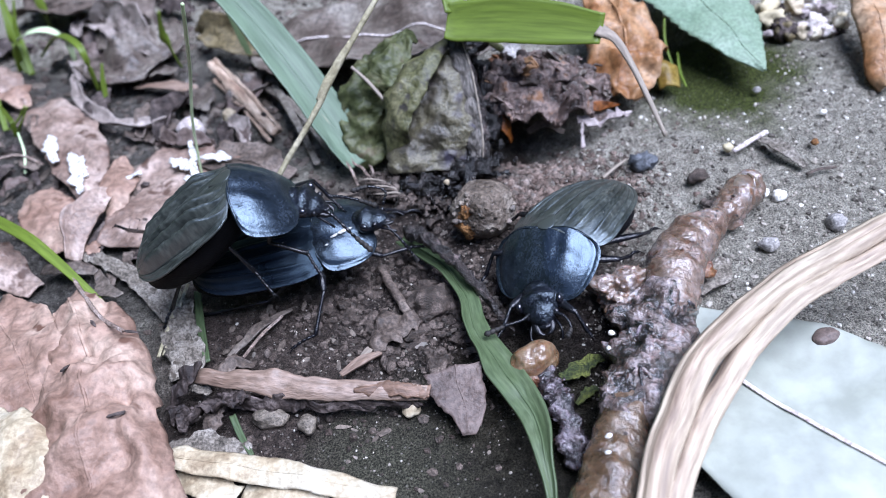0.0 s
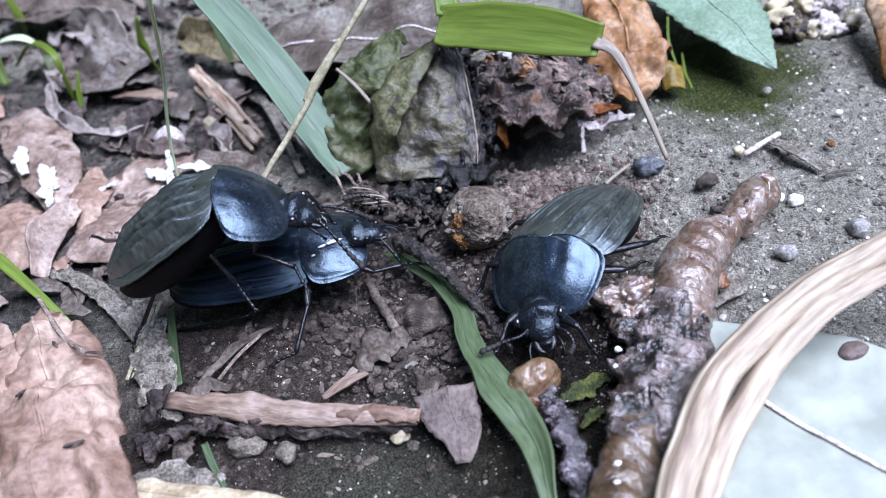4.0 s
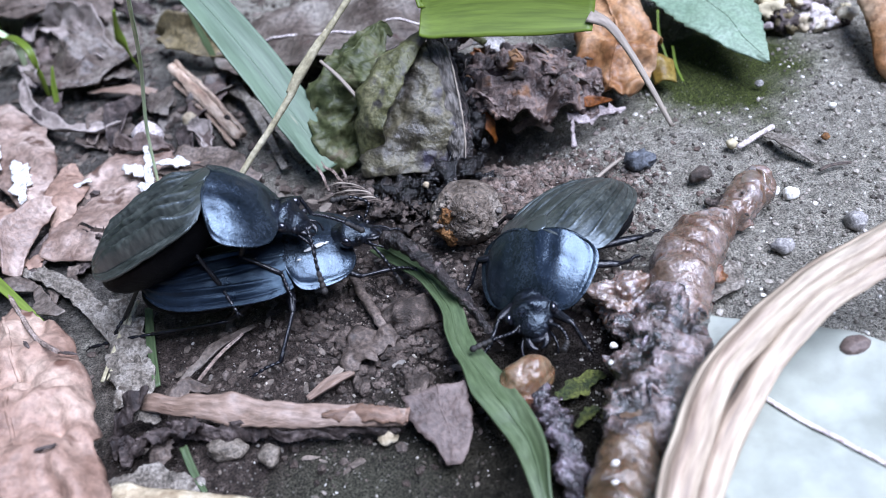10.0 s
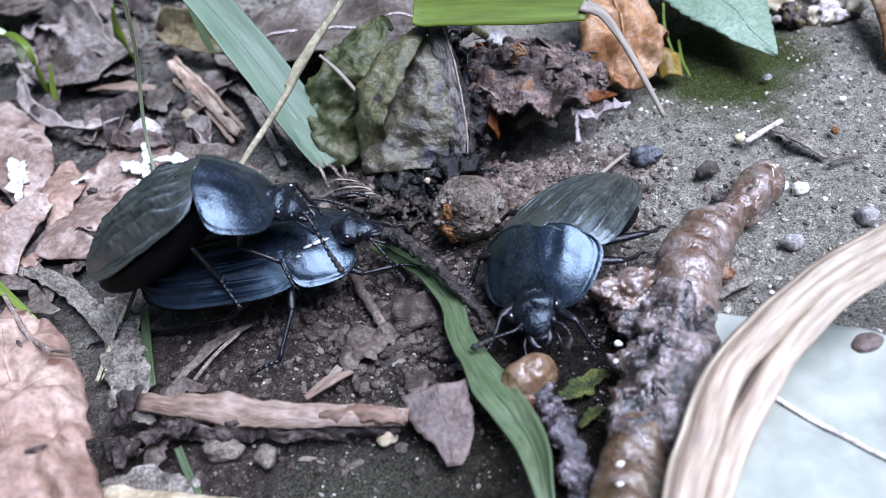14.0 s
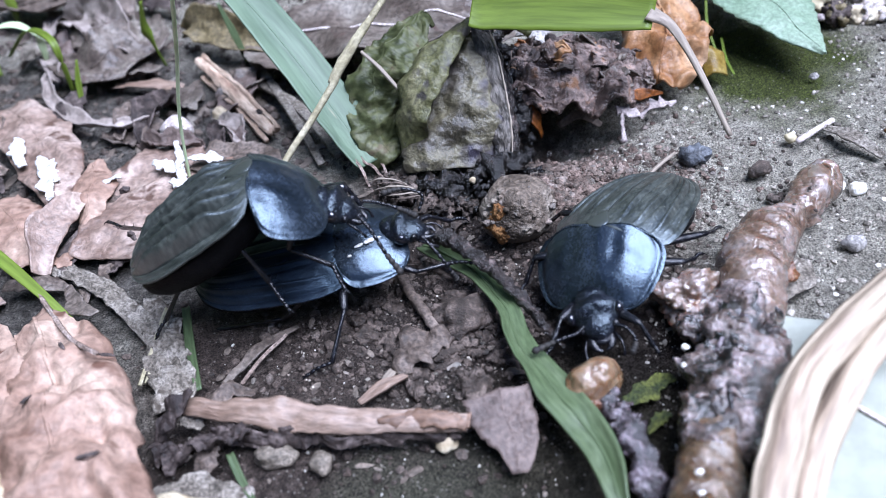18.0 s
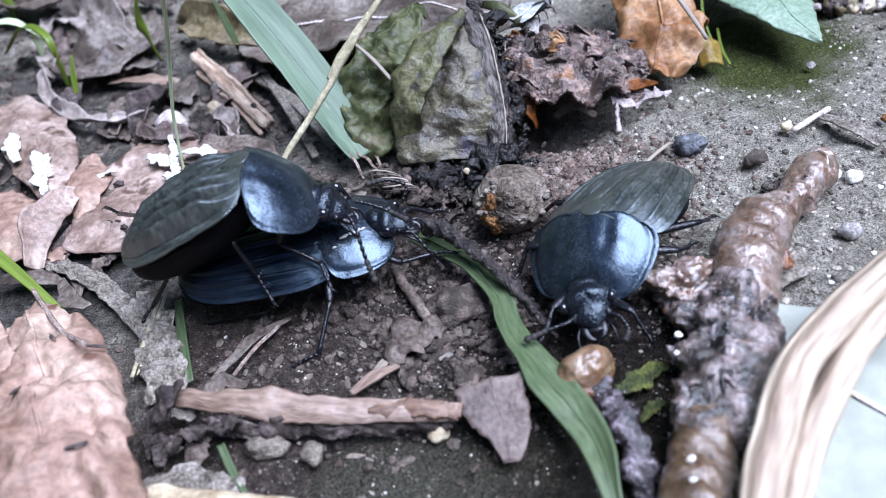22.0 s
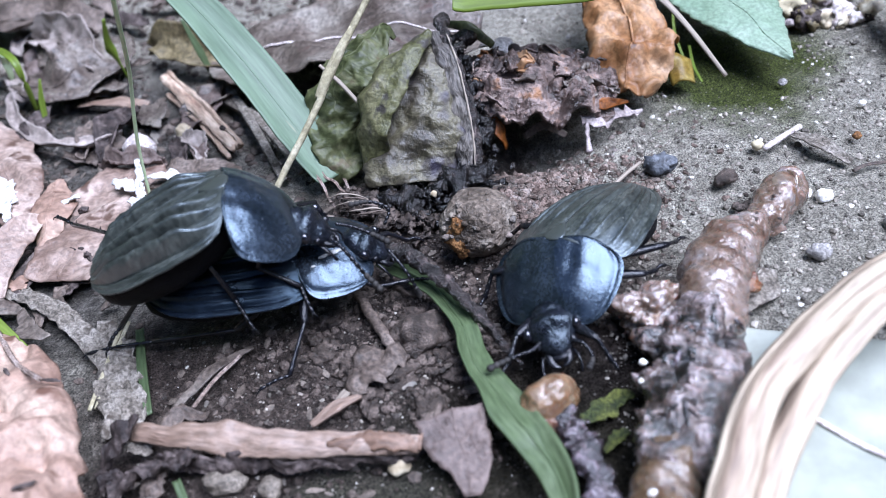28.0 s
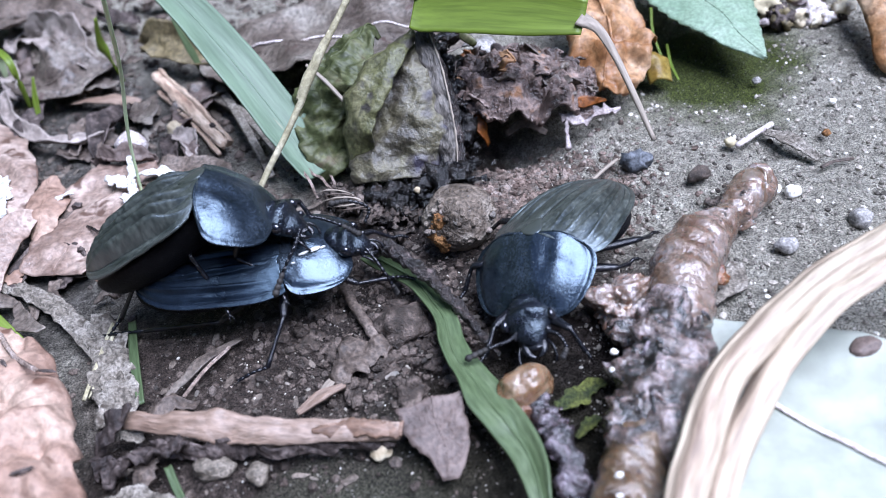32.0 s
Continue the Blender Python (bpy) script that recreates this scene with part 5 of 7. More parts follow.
strip = thing("bark_strip", (-13, -20, 0), "curled strip of pinkish-brown bark with a ragged dark end", "bark")
part("strip", ribbon([(-22.6, -17.4, 2.3), (-18.3, -18.6, 2.6), (-14.6, -19.4, 2.4), (-11.0, -20.1, 2.2), (-7.3, -20.6, 2.1), (-4.0, -21.0, 2.0)], [0.9, 1.6, 1.7, 1.5, 1.2, 0.9], [28, 28, 25, 25, 25], cup=-0.25, crumple=0.2, grain=0.5, fold=0.1, crease=0.6, ragged=0.12, nu=15, nv=90, thick=0.2, seed=18), BARK, strip, "", (-13, -20, 0))
part("rusty_end", ribbon([(-9.6, -20.35, 2.3), (-7.3, -20.55, 2.28), (-5.4, -20.8, 2.24), (-3.9, -21.05, 2.1)], [0.3, 1.1, 1.15, 1.0], 25, cup=-0.15, crumple=0.12, grain=0.6, ragged=0.25, nu=9, nv=50, thick=0.16, seed=44), BARKRUST, strip, "rusty brown end", (-13, -20, 0))
# ragged dark edge, run on under the whole strip as its shadow in solid colour
part("under_edge", ribbon([(-20.6, -19.2, 1.5), (-17.8, -19.9, 1.3), (-14.4, -20.3, 1.2), (-11.0, -20.7, 1.2), (-7.6, -21.1, 1.2), (-4.6, -21.4, 1.1)], [1.3, 1.5, 1.1, 0.9, 0.8, 0.4], 68, crumple=0.35, grain=0.9, fold=0.3, ragged=0.4, nu=13, nv=90, thick=0.2, seed=19), DARKLEAF_SHADE, strip, "dark ragged lower edge, also standing in for shade under the strip", (-13, -20, 0))
part("torn_end", ribbon([(-17.4, -19.8, 1.6), (-19.4, -19.9, 2.0), (-21.4, -20.4, 1.6), (-23.2, -20.2, 1.0), (-24.6, -19.6, 0.6)], [1.0, 2.0, 1.8, 1.6, 0.8], 25, crumple=0.7, grain=0.8, fold=0.6, crease=0.7, ragged=0.3, nu=21, nv=50, thick=0.25, seed=20), DARKLEAF_SHADE, strip, "dark shrivelled torn end", (-13, -20, 0))
part("curled_tip", ribbon([(-24.4, -19.6, 0.6), (-23.8, -18.6, 1.8), (-22.8, -17.8, 2.8), (-21.4, -17.5, 3.4)], [0.8, 1.3, 1.2, 0.3], 20, crumple=0.4, grain=0.8, ragged=0.2, nu=13, nv=34, thick=0.25, seed=42), DARKLEAF_SHADE, strip, "dark curled upright tip", (-13, -20, 0))
part("curled_tip", ribbon([(-20.4, -20.2, 1.6), (-20.8, -21.0, 1.0), (-21.4, -21.6, 0.4)], [1.2, 1.2, 0.8], 0, crumple=0.4, grain=0.8, ragged=0.2, nu=11, nv=24, thick=0.25, seed=43), BROWN, strip, "dark curled upright tip", (-13, -20, 0))
leaf("leaf_scrap", [(-2.0, -19.3, 2.4), (-1.8, -20.6, 2.1), (-1.3, -22.2, 1.3), (-1.3, -24.0, 0.5)], [4.4, 4.2, 3.2, 0.9], SCRAP, "small grey-brown torn leaf scrap propped on the bark strip", "leaf scrap", 0.09, crumple=0.22, grain=0.6, ragged=0.07, nu=15, nv=26, seed=21)
big_pink = leaf("pink_leaf", [(-36.0, -7.0, 2.0), (-32.2, -13.2, 3.6), (-29.6, -19.4, 5.2), (-27.6, -26.0, 5.6), (-26.0, -33.0, 4.0), (-25.0, -40.0, 1.0)], [2, 8, 9.5, 10.5, 12, 10], PINK, "large pinkish-brown dead leaf with a humped surface", rib=0.16, cup=[0, -1.2, -2.0, -2.4, -2.0], veins=4, crumple=0.5, grain=0.3, fold=1.1, crease=0.24, nu=41, nv=90, ragged=0.05, thick=0.25, seed=22)
hump = [v.co for v in big_pink.children[0].data.vertices]
for k, (x, y, long, turn) in enumerate([(-27.8, -14.1, 1.0, -14), (-25.7, -23.3, 0.95, 10), (-31.0, -13.0, 0.6, -50), (-31.0, -18.6, 0.5, 50)]):
    z = max(c.z for c in hump if math.hypot(c.x * 1000 + big_pink.location.x * 1000 - x, c.y * 1000 + big_pink.location.y * 1000 - y) < 0.8) * 1000
    part("tear", lump((x, y, z - 0.05), (long * 0.75, 0.15, 0.1), 0.3, 1.0, 140 + k, 3, turn), DARKLEAF_SHADE, big_pink, "dark torn slit", (big_pink.location.x * 1000, big_pink.location.y * 1000, 0))
leaf("tan_leaf", [(-25.0, -23.9, 1.6), (-21.8, -24.7, 1.9), (-17.5, -25.6, 1.6), (-12.1, -27.0, 1.2), (-6.6, -28.3, 0.5)], [1.6, 1.9, 2.0, 2.0, 1.2], CREAM, "pale tan dead leaf strip with a curled edge", rib=0.1, crumple=0.25, grain=0.4, nu=13, nv=50, cup=-0.3, ragged=0.08, seed=23)
leaf("grey_grass", [(-40.0, 1.6, 0.6), (-35.7, -0.9, 0.9), (-31.3, -4.2, 0.9), (-26.9, -9.2, 0.8), (-23.6, -15.2, 0.5)], [1.1, 1.4, 1.6, 1.7, 1.6], FUZZ, "dull grey-brown dead grass blade pressed on the soil", "grass", 0, crumple=0.25, grain=1.0, ragged=0.12, grooves=2, nu=11, nv=56, low=0.1, seed=24)

# dead leaves beside the pair
leaf("pink_litter_leaf", [(-51.0, 27.5, 1.4), (-45.6, 20.6, 2.0), (-41.4, 13.8, 2.2), (-38.6, 7.2, 1.4)], [5, 7.0, 6.0, 1.4], DUSKY, "pinkish dead leaf with a folded pointed tip", group="leaf litter", rib=0.1, cup=-0.6, veins=5, crumple=0.3, grain=0.3, fold=0.4, crease=0.2, nu=31, nv=60, ragged=0.05, seed=25)
flat_leaf = leaf("pink_litter_leaf", [(-30.2, 15.4, 0.7), (-30.8, 10.4, 1.1), (-31.8, 5.2, 1.2), (-33.2, 0.2, 0.8)], [6, 9.0, 9.0, 6.4], DUSKY, "flat mauve-pink dead leaf beside the beetles", group="leaf litter", rib=0.1, cup=0.2, veins=6, crumple=0.3, grain=0.3, fold=0.35, crease=0.22, nu=31, nv=60, ragged=0.05, low=0.1, seed=26)
for x, y, long, turn in [(-32.3, 3.4, 0.8, -20), (-31.2, 2.5, 0.7, -50), (-33.4, 9.2, 0.4, 30)]:
    part("tear", lump((x, y, 1.35), (long, 0.28, 0.3), 0.5, 1.4, round(10 * y), 3, turn), DARKLEAF_SHADE, flat_leaf, "dark torn slit", tuple(c * 1000 for c in flat_leaf.location))
leaf("pink_litter_leaf", [(-27.4, 13.4, 0.7), (-22.6, 11.4, 1.0), (-18.5, 8.4, 0.5)], [4, 5.5, 3], BROWN, "brown dead leaf behind the beetles", group="leaf litter", cup=0.3, veins=5, crumple=0.4, grain=0.3, fold=0.4, crease=0.25, nu=21, nv=40, ragged=0.1, low=0.1, seed=132)
leaf("pink_litter_leaf", [(-37.6, 14.4, 1.3), (-36.2, 9.6, 1.9), (-35.6, 4.4, 1.2)], [1.6, 4.0, 1.4], PINK, "torn pinkish dead leaf on the flat leaf", group="leaf litter", rib=0.1, cup=-0.4, veins=4, crumple=0.3, grain=0.35, fold=0.3, crease=0.3, nu=21, nv=40, ragged=0.06, low=0.1, seed=27)
leaf("pink_litter_leaf", [(-46.0, 10.0, 1.1), (-42.2, 5.6, 1.4), (-39.2, 0.6, 0.9)], [4, 6.2, 3.4], PINK, "pale pinkish dead leaf beside the upturned fold", group="leaf litter", rib=0.1, cup=-0.3, veins=4, crumple=0.3, grain=0.3, fold=0.4, crease=0.25, nu=25, nv=40, ragged=0.05, low=0.1, seed=133)
leaf("litter_leaf", [(-49.5, 46.0, 1.4), (-46.0, 43.4, 3.2), (-41.4, 39.0, 3.4), (-38.4, 34.6, 1.0)], [1.4, 4.4, 5.0, 1.6], PALEGREY, "curled grey-mauve dead leaf in the litter", group="leaf litter", rib=0.12, cup=1.5, tilt=[30, 40, 30, 10], veins=5, crumple=0.5, grain=0.4, fold=0.5, crease=0.35, nu=19, nv=44, ragged=0.12, seed=28)
leaf("litter_leaf", [(-50.0, 37.6, 0.6), (-47.6, 35.0, 2.0), (-46.4, 32.0, 1.0)], [1.0, 2.8, 1.0], PALEGREY, "small curled pale leaf fragment in the litter", "leaf scrap", 0, group="leaf litter", cup=1.1, tilt=25, crumple=0.4, grain=0.6, fold=0.3, crease=0.5, ragged=0.15, nu=15, nv=30, seed=29)
leaf("litter_leaf", [(-45.4, 39.6, 0.6), (-43.2, 36.8, 2.2), (-41.8, 33.6, 0.8)], [0.8, 2.4, 1.0], PALEGREY, "small curled pale leaf fragment in the litter", "leaf scrap", 0, group="leaf litter", cup=1.2, tilt=-20, crumple=0.4, grain=0.6, fold=0.3, crease=0.5, ragged=0.15, nu=15, nv=30, seed=129)
leaf("litter_leaf", [(-33.6, 17.0, 0.6), (-30.6, 16.0, 1.2), (-27.4, 15.4, 0.5)], [1.0, 2.6, 1.0], SCRAP, "grey curled leaf fragment by the pale stone", "leaf scrap", 0, group="leaf litter", cup=0.9, crumple=0.4, grain=0.6, fold=0.3, crease=0.5, ragged=0.15, nu=15, nv=30, seed=130)
leaf("litter_leaf", [(-26.6, 19.4, 0.5), (-24.6, 17.4, 1.2), (-23.6, 14.8, 0.5)], [0.8, 2.2, 0.8], PALEGREY, "small pale leaf fragment beside the wood chip", "leaf scrap", 0, group="leaf litter", cup=0.8, crumple=0.4, grain=0.6, fold=0.3, crease=0.5, ragged=0.2, nu=15, nv=26, seed=131)
leaf("litter_leaf", [(-62.0, 52.0, 2.0), (-52.0, 50.0, 3.2), (-42.0, 47.0, 1.6)], [5, 9, 3], BROWN, "dark brown dead leaf in the litter", group="leaf litter", cup=1.4, crumple=1.2, grain=0.2, nu=17, nv=30, seed=30)
leaf("litter_leaf", [(-40.0, 30.0, 0.6), (-35.6, 29.0, 0.8), (-32.0, 27.6, 0.5)], [1, 2.0, 1], BARK, "small tan leaf chip on the soil", "leaf scrap", 0, group="leaf litter", crumple=0.3, nu=11, nv=20, seed=31)
chip = thing("wood_chip", (-25, 24, 0), "splintered brown wood chip lying on the litter", "wood chip")
part("splinter", ribbon([(-30.6, 32.2, 1.2), (-26.0, 25.0, 1.3), (-20.6, 16.4, 0.9)], [1.3, 1.75, 1.25], 15, thick=0.7, crumple=0.1, grain=0.8, ragged=0.1, grooves=1.5, nu=11, nv=36, seed=32), WOOD, chip, "", (-25, 24, 0))
part("splinter", ribbon([(-30.0, 29.5, 0.5), (-25.4, 22.6, 0.6), (-21.4, 15.6, 0.4)], [0.5, 0.9, 0.4], 0, thick=0.4, crumple=0.2, ragged=0.2, nu=7, nv=26, seed=33), WOOD, chip, "", (-25, 24, 0))
part("knot", lump((-22.2, 19.2, 1.45), (0.5, 0.32, 0.1), 0.3, 0.8, 71, 3, -60), DARKLEAF_SHADE, chip, "dark hole", (-25, 24, 0))
leaf("litter_leaf", [(-24.0, 27.0, 0.6), (-18.5, 20.0, 0.8), (-14.0, 11.0, 0.6)], [0.8, 1.1, 0.7], FUZZ, "grey dry grass stem behind the beetles", "straw", 0, group="leaf litter", thick=0.4, nu=7, nv=30, seed=34)


# ---- grasses, straws and scraps ----
def grass(pts, r, mat, label, name="grass"):
    at = (pts[-1][0], pts[-1][1], 0)
    return solo(name, ribbon(pts, r, thick=0.12, cup=0.1, nu=5, nv=26, seed=round(pts[0][0])), mat, at, label, "grass", "grass in the litter")


solo("grass", tube([(-19.6, 1.0, 24.0), (-20.4, 2.2, 22.0), (-24.1, 8.7, 14.0), (-26.6, 10.4, 7.0), (-27.9, 10.6, 0.6)], [0.16, 0.17, 0.16, 0.13], 8, 60, 0.03, 0.8, 3), FRESH, (-27.9, 10.6, 0), "thin green grass stem standing in the litter", "grass", "grass in the litter")
grass([(-54.0, 38.0, 2.0), (-48.6, 34.0, 6.4), (-44.2, 29.4, 7.4), (-43.4, 28.2, 5.4), (-44.0, 28.8, 1.0)], [0.5, 0.9, 0.8, 0.6, 0.4], GREEN, "small arching green grass in the litter")
grass([(-34.6, 32.4, 8.6), (-35.4, 32.8, 5.0), (-35.0, 33.2, 0.6)], [0.4, 1.1, 0.7], GREEN, "small upright green grass in the litter")
grass([(-42.4, 29.4, 4.6), (-42.7, 28.2, 2.6), (-42.8, 27.0, 0.4)], [0.2, 0.7, 0.5], GREEN, "small upright green grass in the litter")
grass([(-58.0, 50.0, 8.0), (-57.0, 49.0, 4.0), (-57.0, 48.6, 0.4)], [0.3, 1.2, 0.6], GREEN, "small upright green grass in the litter")
grass([(-27.0, 33.0, 7.0), (-26.0, 32.0, 3.6), (-25.4, 31.6, 0.4)], [0.3, 0.9, 0.6], LEAFGREEN, "small upright green grass in the litter")
grass([(-54.0, 8.0, 3.0), (-47.0, 3.4, 4.2), (-41.5, -0.5, 4.4), (-38.4, -3.0, 3.6), (-34.4, -6.4, 2.0), (-32.2, -8.2, 0.6)], [0.9, 1.2, 1.1, 1.0, 0.6, 0.2], GREEN, "green grass tip over the pink leaf")
grass([(-25.0, -6.4, 0.6), (-23.9, -10.4, 0.7), (-22.6, -14.6, 0.4)], [0.6, 0.7, 0.5], LEAFGREEN, "thin green grass lying on the soil")
grass([(-19.2, -20.8, 1.2), (-18.4, -22.4, 0.8), (-17.4, -24.0, 0.4)], [0.5, 0.5, 0.3], LEAFGREEN, "short green grass below the bark strip")
grass([(22.0, 23.4, 4.4), (21.8, 21.4, 2.6), (22.4, 18.6, 0.3)], [0.16, 0.2, 0.14], GREEN, "thin green stem by the moss")
grass([(23.0, 20.8, 1.6), (22.8, 18.4, 0.8), (23.0, 16.2, 0.3)], [0.16, 0.22, 0.12], GREEN, "thin green stem by the moss")


def straw(pts, w, mat, label, name="straw"):
    m = pts[len(pts) // 2]
    return solo(name, ribbon(pts, w, thick=0.25, cup=0.08, nu=5, nv=24, seed=round(pts[0][1])), mat, (m[0], m[1], 0), label, "straw", "loose straws")


straw([(-26.0, -5.6, 0.8), (-26.4, -9.4, 0.6), (-26.6, -13.4, 0.4)], [0.14, 0.2, 0.16], DULLSTRAW, "thin yellow straw on the grey grass")
straw([(-26.6, -6.2, 0.6), (-26.6, -10.0, 0.9), (-27.0, -13.6, 0.5)], [0.12, 0.16, 0.12], DULLSTRAW, "thin yellow straw on the grey grass")
straw([(-37.4, -3.4, 2.6), (-34.4, -7.4, 2.8), (-31.0, -11.8, 4.2), (-27.6, -15.0, 5.6)], [0.2, 0.24, 0.2, 0.12], ROOT, "brown leaf stem across the pink leaf", "dead_stem")
straw([(-25.4, 33.0, 0.8), (-20.2, 21.6, 0.9), (-15.6, 10.3, 0.5)], [0.8, 0.9, 0.7], FUZZ, "grey dry stem behind the grass leaf")
straw([(-10.3, 12.9, 9.7), (-8.9, 12.2, 8.2), (-7.5, 11.0, 6.6)], [0.22, 0.34, 0.24], GREYSTEM, "pale dry straw on the fading leaf")
straw([(12.4, 3.4, 0.1), (13.8, 4.7, 0.15), (15.0, 5.7, 0.1)], [0.25, 0.25, 0.2], GREYSTEM, "buff straw on the sandy soil")
straw([(30.2, 0.4, 0.3), (31.4, 0.9, 0.3), (33.0, 1.0, 0.2)], [0.15, 0.15, 0.1], BROWN, "fine brown rootlet on the sandy soil")
straw([(-16.8, -10.4, 0.5), (-18.4, -12.4, 0.5), (-19.6, -14.4, 0.3)], [0.08, 0.16, 0.06], ROOT, "thin grey sliver on the soil")
for k in range(6):
    solo("fibre", tube([(-11.8 + 0.5 * k, 6.4 - 0.5 * k, 0.5), (-10.0 + 0.4 * k, 5.6 - 0.5 * k, 1.5 - 0.1 * k), (-8.2 + 0.3 * k, 5.3 - 0.45 * k, 1.1), (-7.0 + 0.3 * k, 4.5 - 0.3 * k, 0.3)], [0.03, 0.09 + 0.02 * (k % 3), 0.08, 0.03], 6, 24, 0.08, 1.5, k, 0.7), BROWN if k % 2 else GREYSTEM, (-9.5 + 0.4 * k, 5.4 - 0.4 * k, 0), "frayed brown fibre before the beetle's head", "straw", "loose straws")


def scrap(pts, w, mat, label, seed, **kw):
    return leaf("leaf_fragment", pts, w, mat, label, "leaf scrap", 0, group="leaf fragments", seed=seed, nu=13, nv=24, **kw)


scrap([(-8.9, -14.8, 0.7), (-6.8, -13.4, 1.3), (-4.6, -13.2, 0.8)], [1.4, 3.4, 1.0], BROWN, "crumbled grey-brown leaf fragment on the soil", 50, crumple=0.6, grain=0.8, ragged=0.3)
scrap([(-11.2, -17.4, 0.5), (-9.6, -16.4, 0.8), (-8.0, -15.6, 0.6)], [0.4, 0.9, 0.25], BARK, "small buff wood splinter on the soil", 51, thick=0.3)
scrap([(-9.8, -16.0, 0.4), (-9.0, -15.2, 0.6), (-8.2, -14.8, 0.4)], [0.3, 0.6, 0.2], GREYSTEM, "small buff wood splinter on the soil", 52, thick=0.3)
scrap([(-24.6, -23.0, 0.6), (-21.0, -23.4, 0.8), (-17.6, -23.8, 0.5)], [1.6, 3.4, 1.6], FUZZ, "pale grey flaky fragment by the pink leaf", 54, crumple=0.4, ragged=0.2)
scrap([(-27.8, -5.0, 0.5), (-25.8, -10.0, 0.8), (-24.2, -15.6, 0.5)], [1.4, 3.4, 2.8], FUZZ, "pale grey-brown flaky leaf piece beside the pair", 63, crumple=0.5, grain=1.0, ragged=0.25)
scrap([(-20.8, -14.2, 0.3), (-18.8, -11.8, 0.7), (-16.2, -9.6, 0.4)], [0.4, 1.0, 0.3], MAUVE, "pale pointed leaf piece under the beetles", 64, crumple=0.25, grain=0.5, ragged=0.1)
scrap([(-22.2, -16.6, 0.3), (-20.6, -15.2, 0.5), (-18.6, -15.0, 0.3)], [0.7, 1.7, 0.6], BROWN, "crumbled brown leaf piece by the bark strip", 65, crumple=0.5, grain=0.8, ragged=0.25)
scrap([(-34.6, -3.6, 1.6), (-33.4, -5.8, 2.0), (-31.6, -7.2, 1.4)], [0.7, 1.8, 0.7], MAUVE, "grey-pink leaf piece on the dead grass", 66, crumple=0.4, ragged=0.2)
scrap([(-36.4, 8.8, 1.6), (-37.3, 5.8, 2.6), (-38.2, 2.6, 2.6), (-38.0, -1.0, 1.2)], [0.4, 2.2, 3.2, 1.4], DUSKY, "upturned pink leaf fold with a pale edge", 55, tilt=[-30, -38, -38, -25], cup=0.3, crumple=0.2, ragged=0.06)
# dark sheet added to paint the shaded hollow beneath the fold
scrap([(-36.4, 4.6, 0.9), (-36.8, 1.6, 0.9), (-36.6, -1.2, 0.6)], [0.6, 2.6, 1.0], DARKLEAF_SHADE, "dark sheet standing in for the shade under the fold", 134, cup=-0.4, crumple=0.3, ragged=0.15)
scrap([(-41.0, -1.6, 0.8), (-38.0, -2.0, 1.0), (-35.4, -2.4, 0.6)], [1.0, 2.2, 0.8], MAUVE, "grey-pink leaf fragment by the green grass", 56, crumple=0.4, ragged=0.2)
scrap([(20.6, -9.0, 0.4), (19.6, -10.8, 0.5), (17.6, -12.6, 0.3)], [1.0, 2.4, 1.0], FUZZ, "pale buff leaf fragment beside the worm", 57, crumple=0.2)
scrap([(6.6, -21.8, 0.2), (7.6, -21.0, 0.4), (8.6, -20.6, 0.2)], [0.4, 1.2, 0.4], MOSS, "dark wet green leaf fragment by the worm", 158, crumple=0.4, ragged=0.2)
scrap([(6.0, -19.8, 0.2), (7.4, -19.0, 0.5), (9.2, -18.2, 0.2)], [0.6, 1.7, 0.6], MOSS, "dark wet green leaf fragment by the worm", 58, crumple=0.5, ragged=0.2)
scrap([(19.6, 19.6, 2.6), (21.0, 17.4, 2.4), (21.4, 15.4, 1.0)], [1.8, 3.0, 2.0], YELLOWLEAF, "yellow curled lobe of the rusty leaf", 59, cup=-0.6, crumple=0.4)
scrap([(3.4, 19.4, 6.0), (5.4, 18.2, 5.9), (7.2, 16.6, 5.2)], [0.8, 1.8, 0.8], STONE, "grey-white flaky fragment on the rotten leaf", 60, crumple=0.6, ragged=0.2)
scrap([(1.0, 20.0, 8.4), (2.8, 18.6, 8.2), (4.6, 17.6, 6.8)], [0.5, 1.2, 0.4], FADED, "dark green leaf fragment on the rotten leaf", 61, cup=-0.5, crumple=0.2)
leaf("orange_leaf", [(43.0, 24.0, 4.6), (42.6, 18.6, 4.4), (41.6, 13.8, 2.0), (41.4, 11.6, 0.5)], [3, 4.5, 3.4, 0.5], RUST, "yellow-orange fallen leaf standing on edge", rib=0.1, cup=-0.8, crumple=0.4, nu=15, nv=30, seed=62)
# white scraps laid where the wet pink leaves glare; the shine is in their colour
for k, (a, b, c, w) in enumerate([((-42.8, 14.8, 2.5), (-41.2, 12.4, 2.6), (-39.8, 10.4, 2.4), 1.6), ((-31.4, 12.2, 1.9), (-29.6, 11.2, 2.0), (-28.0, 10.0, 1.7), 1.2), ((-28.2, 11.4, 2.0), (-26.6, 11.6, 2.1), (-24.6, 11.6, 1.7), 0.9), ((-35.2, 9.6, 2.0), (-34.5, 10.2, 2.1), (-33.8, 10.4, 1.9), 0.5)]):
    scrap([a, b, c], [0.4, w * 1.35, 0.6], WHITE, "white scrap standing in for wet glare on the pink leaf", 70 + k, crumple=0.2, grain=1.2, ragged=0.35)

